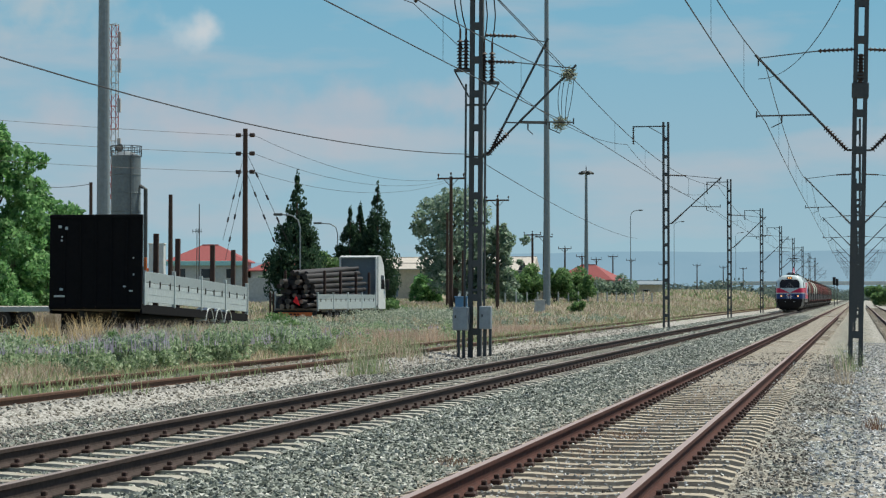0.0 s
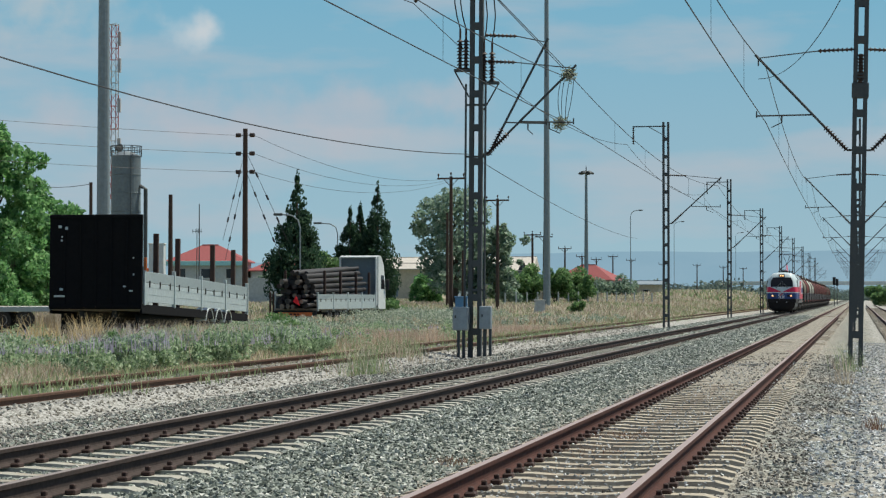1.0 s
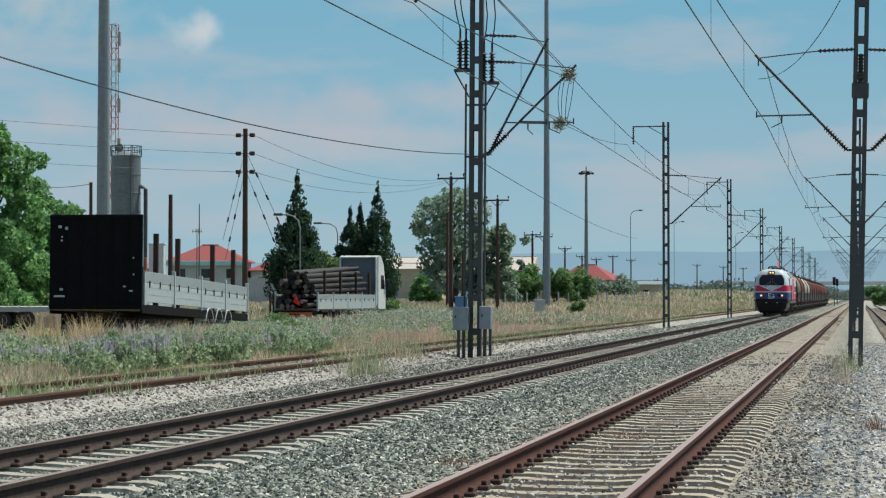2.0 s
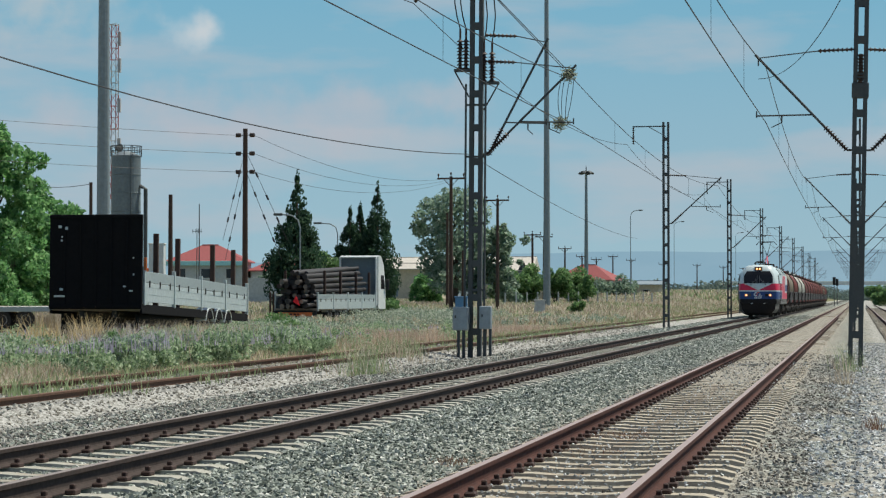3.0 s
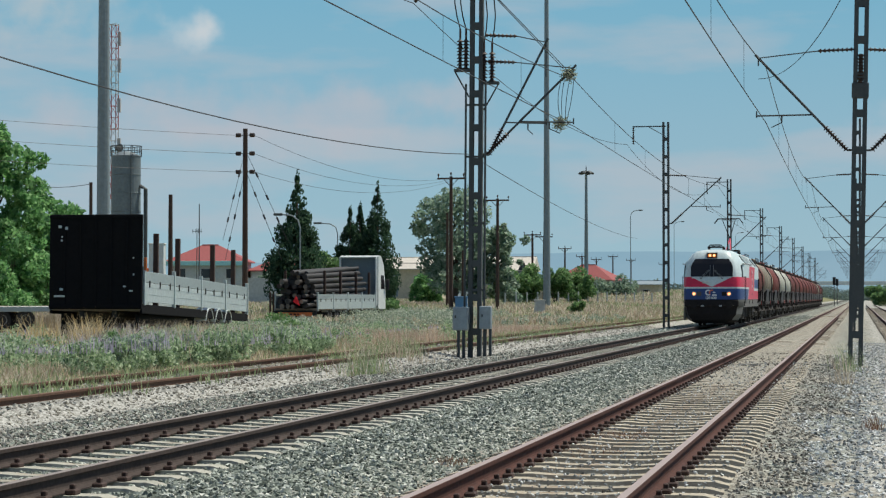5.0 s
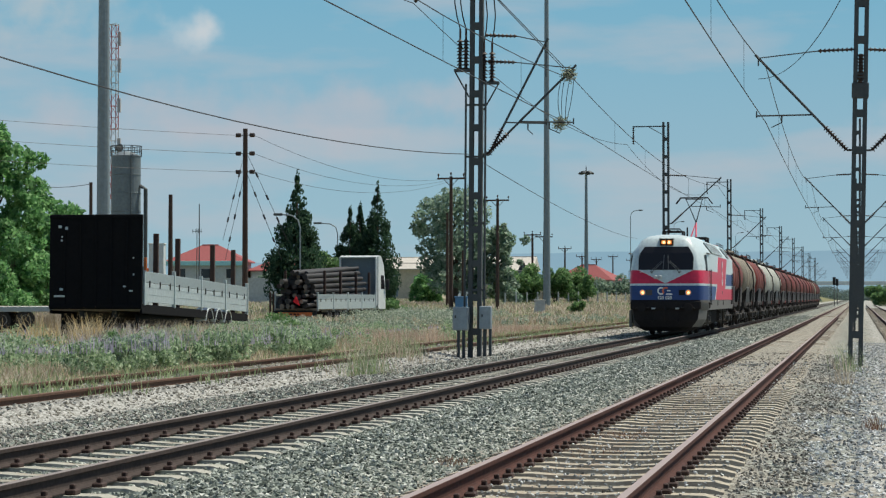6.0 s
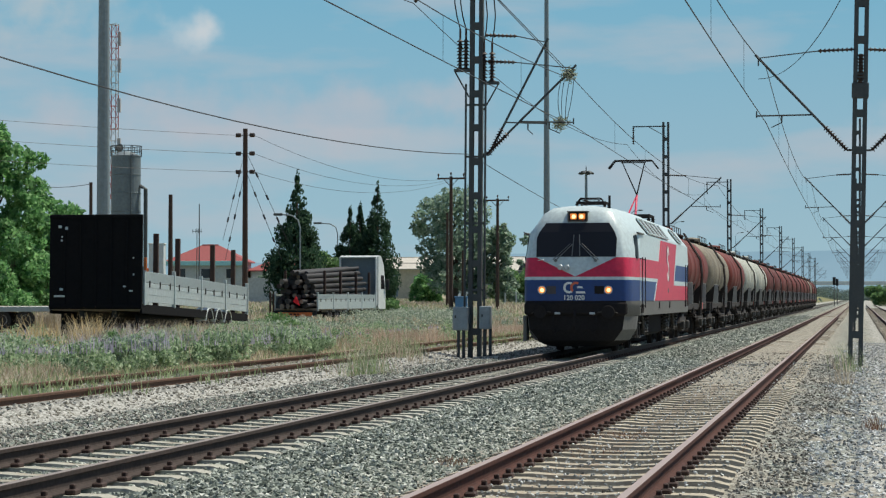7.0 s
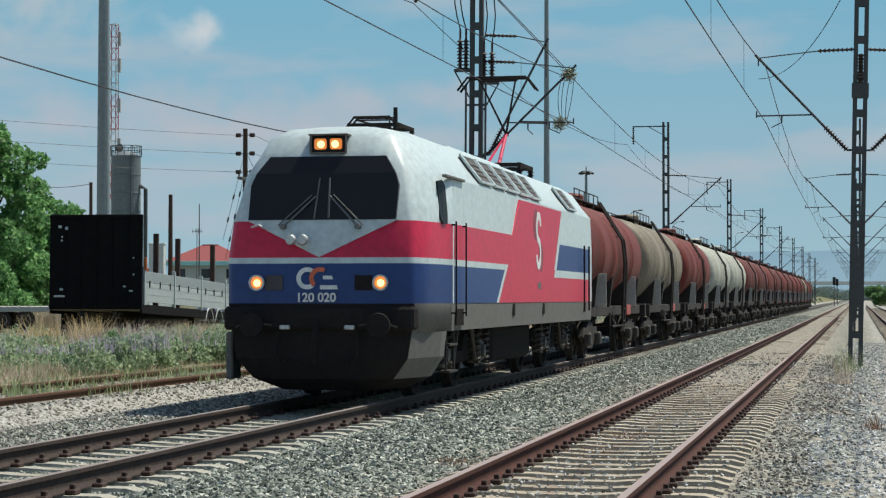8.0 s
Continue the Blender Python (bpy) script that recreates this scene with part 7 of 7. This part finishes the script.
    blades("seed_heads", x, y, rs.uniform(0.3, 0.85, len(x)) * np.clip((92 - y) / 38, 0.45, 1.0), np.full(len(x), 0.02), M_PINKSTRAW, "feathery pinkish-tan grass heads along the verge", 0.35)
    # bent golden reeds before the headboard and thin straw under the trees
    for cx, cy, n, sp, hh in ((-18.9, 49.0, 150, 0.2, 1.2), (-19.2, 49.4, 110, 0.25, 1.0), (-20.4, 49.2, 150, 0.35, 1.1), (-17.4, 50.5, 130, 0.5, 0.95), (-16.9, 51.5, 120, 0.5, 0.9)):
        x, y = rs.normal(cx, sp, n), rs.normal(cy, sp, n)
        blades("golden_reeds", x, y, rs.uniform(0.5, 1.1, n) * hh, np.full(n, 0.024), M_GOLD, "bent golden dry reeds before the trailer", 0.6)
    x, y = rs.uniform(-45.0, -33.5, 9000), rs.uniform(84.0, 92.0, 9000)
    blades("yard_straw", x, y, rs.uniform(0.3, 1.15, 9000), np.full(9000, 0.035), M_DRY, "tall dry straw at the edge of the yard", 0.5)
    # tall straw clumps before the trailers
    cx, cy = field(520, -25.5, -14.8, 43.0, 80.0)
    k = cx > -0.40 * cy
    cx, cy = cx[k], cy[k]
    x = np.repeat(cx, 34) + rs.normal(0, 0.22, len(cx) * 34)
    y = np.repeat(cy, 34) + rs.normal(0, 0.3, len(cx) * 34)
    blades("tall_straw", x, y, rs.uniform(0.4, 1.05, len(x)) * np.clip((90 - y) / 40, 0.45, 1.0), np.full(len(x), 0.02), M_DRY, "tall dry straw in loose clumps before the trailers", 0.6)
    # the field further off
    x, y = field(110000, -62.0, edge, 105.0, 300.0, 1.4)
    pt = patch(x, y, 0.06, 5.0)
    h = rs.uniform(0.25, 0.6, len(x)) * np.clip((edge - x) / 1.5, 0.3, 1.0)
    dry = rs.uniform(size=len(x)) < np.clip(0.6 - 1.0 * pt, 0.2, 0.92)
    blades("field_grass", x[dry], y[dry], h[dry], 0.05 + 0.0003 * y[dry], M_DRY, "dry yellow grass of the open field", 0.5)
    g = ~dry
    blades("field_weeds", x[g], y[g], h[g] * 0.85, 0.06 + 0.0003 * y[g], M_GREENGRASS, "green weeds of the open field", 0.6)
    # coarse grass at the far end of the field
    x, y = field(26000, -90.0, edge, 290.0, 520.0)
    k = rs.uniform(size=len(x)) < 0.6
    for sel, mat, lb in ((k, M_DRY, "dry yellow grass at the far end of the field"), (~k, M_GREENGRASS, "green scrub at the far end of the field")):
        blades("far_grass", x[sel], y[sel], rs.uniform(0.4, 0.95, sel.sum()), np.full(sel.sum(), 0.4), mat, lb, 0.5)
    # weeds along the old track
    x, y = field(11000, -13.7, -10.9, 28.0, 150.0, 1.3)
    k = patch(x, y, 0.45, 2.0) > 0.1
    blades("track_weeds", x[k], y[k], rs.uniform(0.1, 0.32, k.sum()), np.full(k.sum(), 0.02), M_GREENGRASS, "sparse weeds growing through the old track", 0.6)
    # tufts: beside the mast, on the siding and by the near mast
    for cx, cy, n, sp, hh, mat, lb in ((-9.95, 41.4, 190, 0.26, 0.8, M_GREENGRASS, "tall green and straw tuft on the ballast shoulder"), (-10.1, 41.6, 90, 0.35, 0.7, M_DRY, "straw-coloured tuft on the ballast shoulder"), (-11.5, 50.5, 220, 0.3, 0.7, M_GREENGRASS, "tall green and straw tuft beside the old track"), (-11.4, 49.5, 300, 0.5, 0.6, M_DRY, "straw-coloured tuft beside the old track"),
                                       (-0.32, 40.8, 45, 0.14, 0.75, M_DRY, "dry tuft of weeds beside the mast"), (-0.3, 48.5, 60, 0.2, 0.7, M_GREENGRASS, "green tuft of weeds at the mast foot"),
                                       (-2.75, 24.0, 260, 0.22, 0.11, M_REDWEED, "reddish creeping weed between the rails"), (-2.95, 21.5, 280, 0.28, 0.1, M_REDWEED, "reddish creeping weed between the rails"),
                                       (-3.95, 20.0, 150, 0.1, 0.1, M_REDWEED, "reddish weed in the ballast"), (0.2, 27.5, 45, 0.08, 0.26, M_REDWEED, "reddish dry weed in pale gravel"), (-1.35, 22.5, 200, 0.2, 0.1, M_REDWEED, "reddish weed beside the siding")):
        x, y = rs.normal(cx, sp, n), rs.normal(cy, sp * 1.5, n)
        blades("weed_tuft", x, y, rs.uniform(0.4, 1.15, n) * hh, np.full(n, 0.013), mat, lb, 0.8, None, "weeds")


grow()


# ---- loose stones ----
def stones(name, x, y, size, material, label, sink=0.3, lift=None):
    n = len(x)
    base = np.array([(1, 0, 0), (-1, 0, 0), (0, 1, 0), (0, -1, 0), (0, 0, 1), (0, 0, -1)], float)
    v = base[None] * size[:, None, None] * rs.uniform(0.55, 1.15, (n, 6, 1))
    v += rs.normal(size=(n, 6, 3)) * size[:, None, None] * 0.22
    q = rs.normal(size=(n, 4))
    q /= np.linalg.norm(q, axis=1)[:, None]
    w, a, b, c = q.T
    R = np.stack([1 - 2 * (b * b + c * c), 2 * (a * b - c * w), 2 * (a * c + b * w), 2 * (a * b + c * w), 1 - 2 * (a * a + c * c), 2 * (b * c - a * w), 2 * (a * c - b * w), 2 * (b * c + a * w), 1 - 2 * (a * a + b * b)], 1).reshape(-1, 3, 3)
    v = np.einsum("nij,nkj->nki", R, v)
    v[:, :, 2] *= 0.8
    z = np.array([ground_z(p, r) for p, r in zip(x, y)]) + size * sink * rs.uniform(-0.6, 1.2, n)
    v += np.stack([x, y, z], 1)[:, None, :]
    f = np.array([(0, 2, 4), (2, 1, 4), (1, 3, 4), (3, 0, 4), (2, 0, 5), (1, 2, 5), (3, 1, 5), (0, 3, 5)])
    faces = (f[None] + 6 * np.arange(n)[:, None, None]).reshape(-1, 3)
    ob = raw(name, v.reshape(-1, 3).tolist(), faces.tolist(), material)
    return tagged(ob, label, "gravel", kind="stuff")


def spread(n, x0, x1, y0, y1):
    """Points over a strip, denser near the near end."""
    u = rs.uniform(0, 1, n)
    y = y0 * (y1 / y0) ** u
    return rs.uniform(x0, x1, n), y


def clear_of_sleepers(x, y, xc, start, step, half):
    near = np.abs(x - xc) < half
    ph = ((y - start) / step) % 1.0
    on = near & ((ph < 0.27) | (ph > 0.73))
    rail_hit = np.abs(np.abs(x - xc) - 0.7525) < 0.11
    return ~(on | rail_hit)


def lay_stones():
    x, y = spread(105000, -10.3, -3.75, 10.5, 75.0)
    k = clear_of_sleepers(x, y, X_MAIN, 8.6, 0.6, 1.3) & clear_of_sleepers(x, y, X_SIDE, 6.0, 0.6, 1.34)
    x, y = x[k], y[k]
    brown = (x < -8.2) & (rs.uniform(size=len(x)) < 0.65)
    size = rs.uniform(0.014, 0.034, len(x)) * (1 + y / 160)
    stones("ballast", x[~brown], y[~brown], size[~brown], M_STONE, "grey crushed-stone railway ballast")
    stones("brown_ballast", x[brown], y[brown], size[brown], M_DUST_STONE, "brown-grey ballast on the outer shoulder")
    x, y = rs.uniform(-10.3, -3.75, 36000), 70.0 * 2.6 ** rs.uniform(0, 1, 36000)
    k = clear_of_sleepers(x, y, X_MAIN, 8.6, 0.6, 0.1)
    x, y = x[k], y[k]
    stones("distant_ballast", x, y, rs.uniform(0.05, 0.085, len(x)), M_STONE, "grey crushed-stone ballast further along", 0.0)
    x, y = spread(38000, -3.8, 0.5, 9.5, 60.0)
    keep = x < -0.1 - 0.35 * (y < 30) + 0.4 * patch(x, y, 0.8, 6.0)
    x, y = x[keep], y[keep]
    k = clear_of_sleepers(x, y, X_SIDE, 6.0, 0.6, 1.34)
    inside = np.abs(x - X_SIDE) < 1.34
    k &= (~inside) | (rs.uniform(size=len(x)) < 0.5)
    x, y = x[k], y[k]
    stones("dusty_ballast", x, y, rs.uniform(0.011, 0.029, len(x)) * (1 + y / 150), M_DUST_STONE, "dusty brown-grey stones round the siding")
    x, y = spread(3200, -3.6, -1.2, 9.5, 50.0)
    k = np.abs(np.abs(x - X_SIDE) - 0.7525) > 0.1
    x, y = x[k], y[k]
    ob = stones("scattered_pebbles", x, y, rs.uniform(0.01, 0.022, len(x)), M_PALE_STONE, "small pale pebbles strewn over the sleepers")
    ob.location.z = 0.055
    x, y = spread(34000, -0.9, 4.0, 9.5, 80.0)
    keep = x > -0.3 - 0.3 * (y < 30) + 0.5 * patch(x, y, 0.7, 1.0)
    x, y = x[keep], y[keep]
    stones("pale_gravel", x, y, rs.uniform(0.012, 0.032, len(x)) * (1 + y / 150), M_PALE_STONE, "pale crushed gravel beside the siding")
    x, y = spread(17000, -12.9, -9.8, 20.0, 110.0)
    k = clear_of_sleepers(x, y, X_OLD, 24.0, 0.65, 0.1)
    x, y = x[k], y[k]
    pale = rs.uniform(size=len(x)) < 0.55
    stones("beige_gravel", x[pale], y[pale], rs.uniform(0.014, 0.032, pale.sum()) * (1 + y[pale] / 200), M_BEIGE_STONE, "pale gravel between the main and old tracks")
    stones("dusty_ballast", x[~pale], y[~pale], rs.uniform(0.016, 0.036, (~pale).sum()) * (1 + y[~pale] / 200), M_DUST_STONE, "dusty stones between the main and old tracks")


lay_stones()


def loco_y(t):
    s = 8.0 - t
    return 26.8 + 25.79 * s - 0.203 * s * s


TIMES = [0.5 * i for i in range(17)]


def motions():
    for ob, back in TRAIN:
        walk(ob, [(t, pose(X_MAIN, loco_y(t) + back, 0)) for t in TIMES])
    for ob, y, r in WHEELSETS:
        seat = ob.matrix_basis.translation.copy()
        walk(ob, [(i / FPS, pose(seat.x, seat.y, seat.z, math.degrees((loco_y(0.0) - loco_y(i / FPS)) / r))) for i in range(241)])


motions()
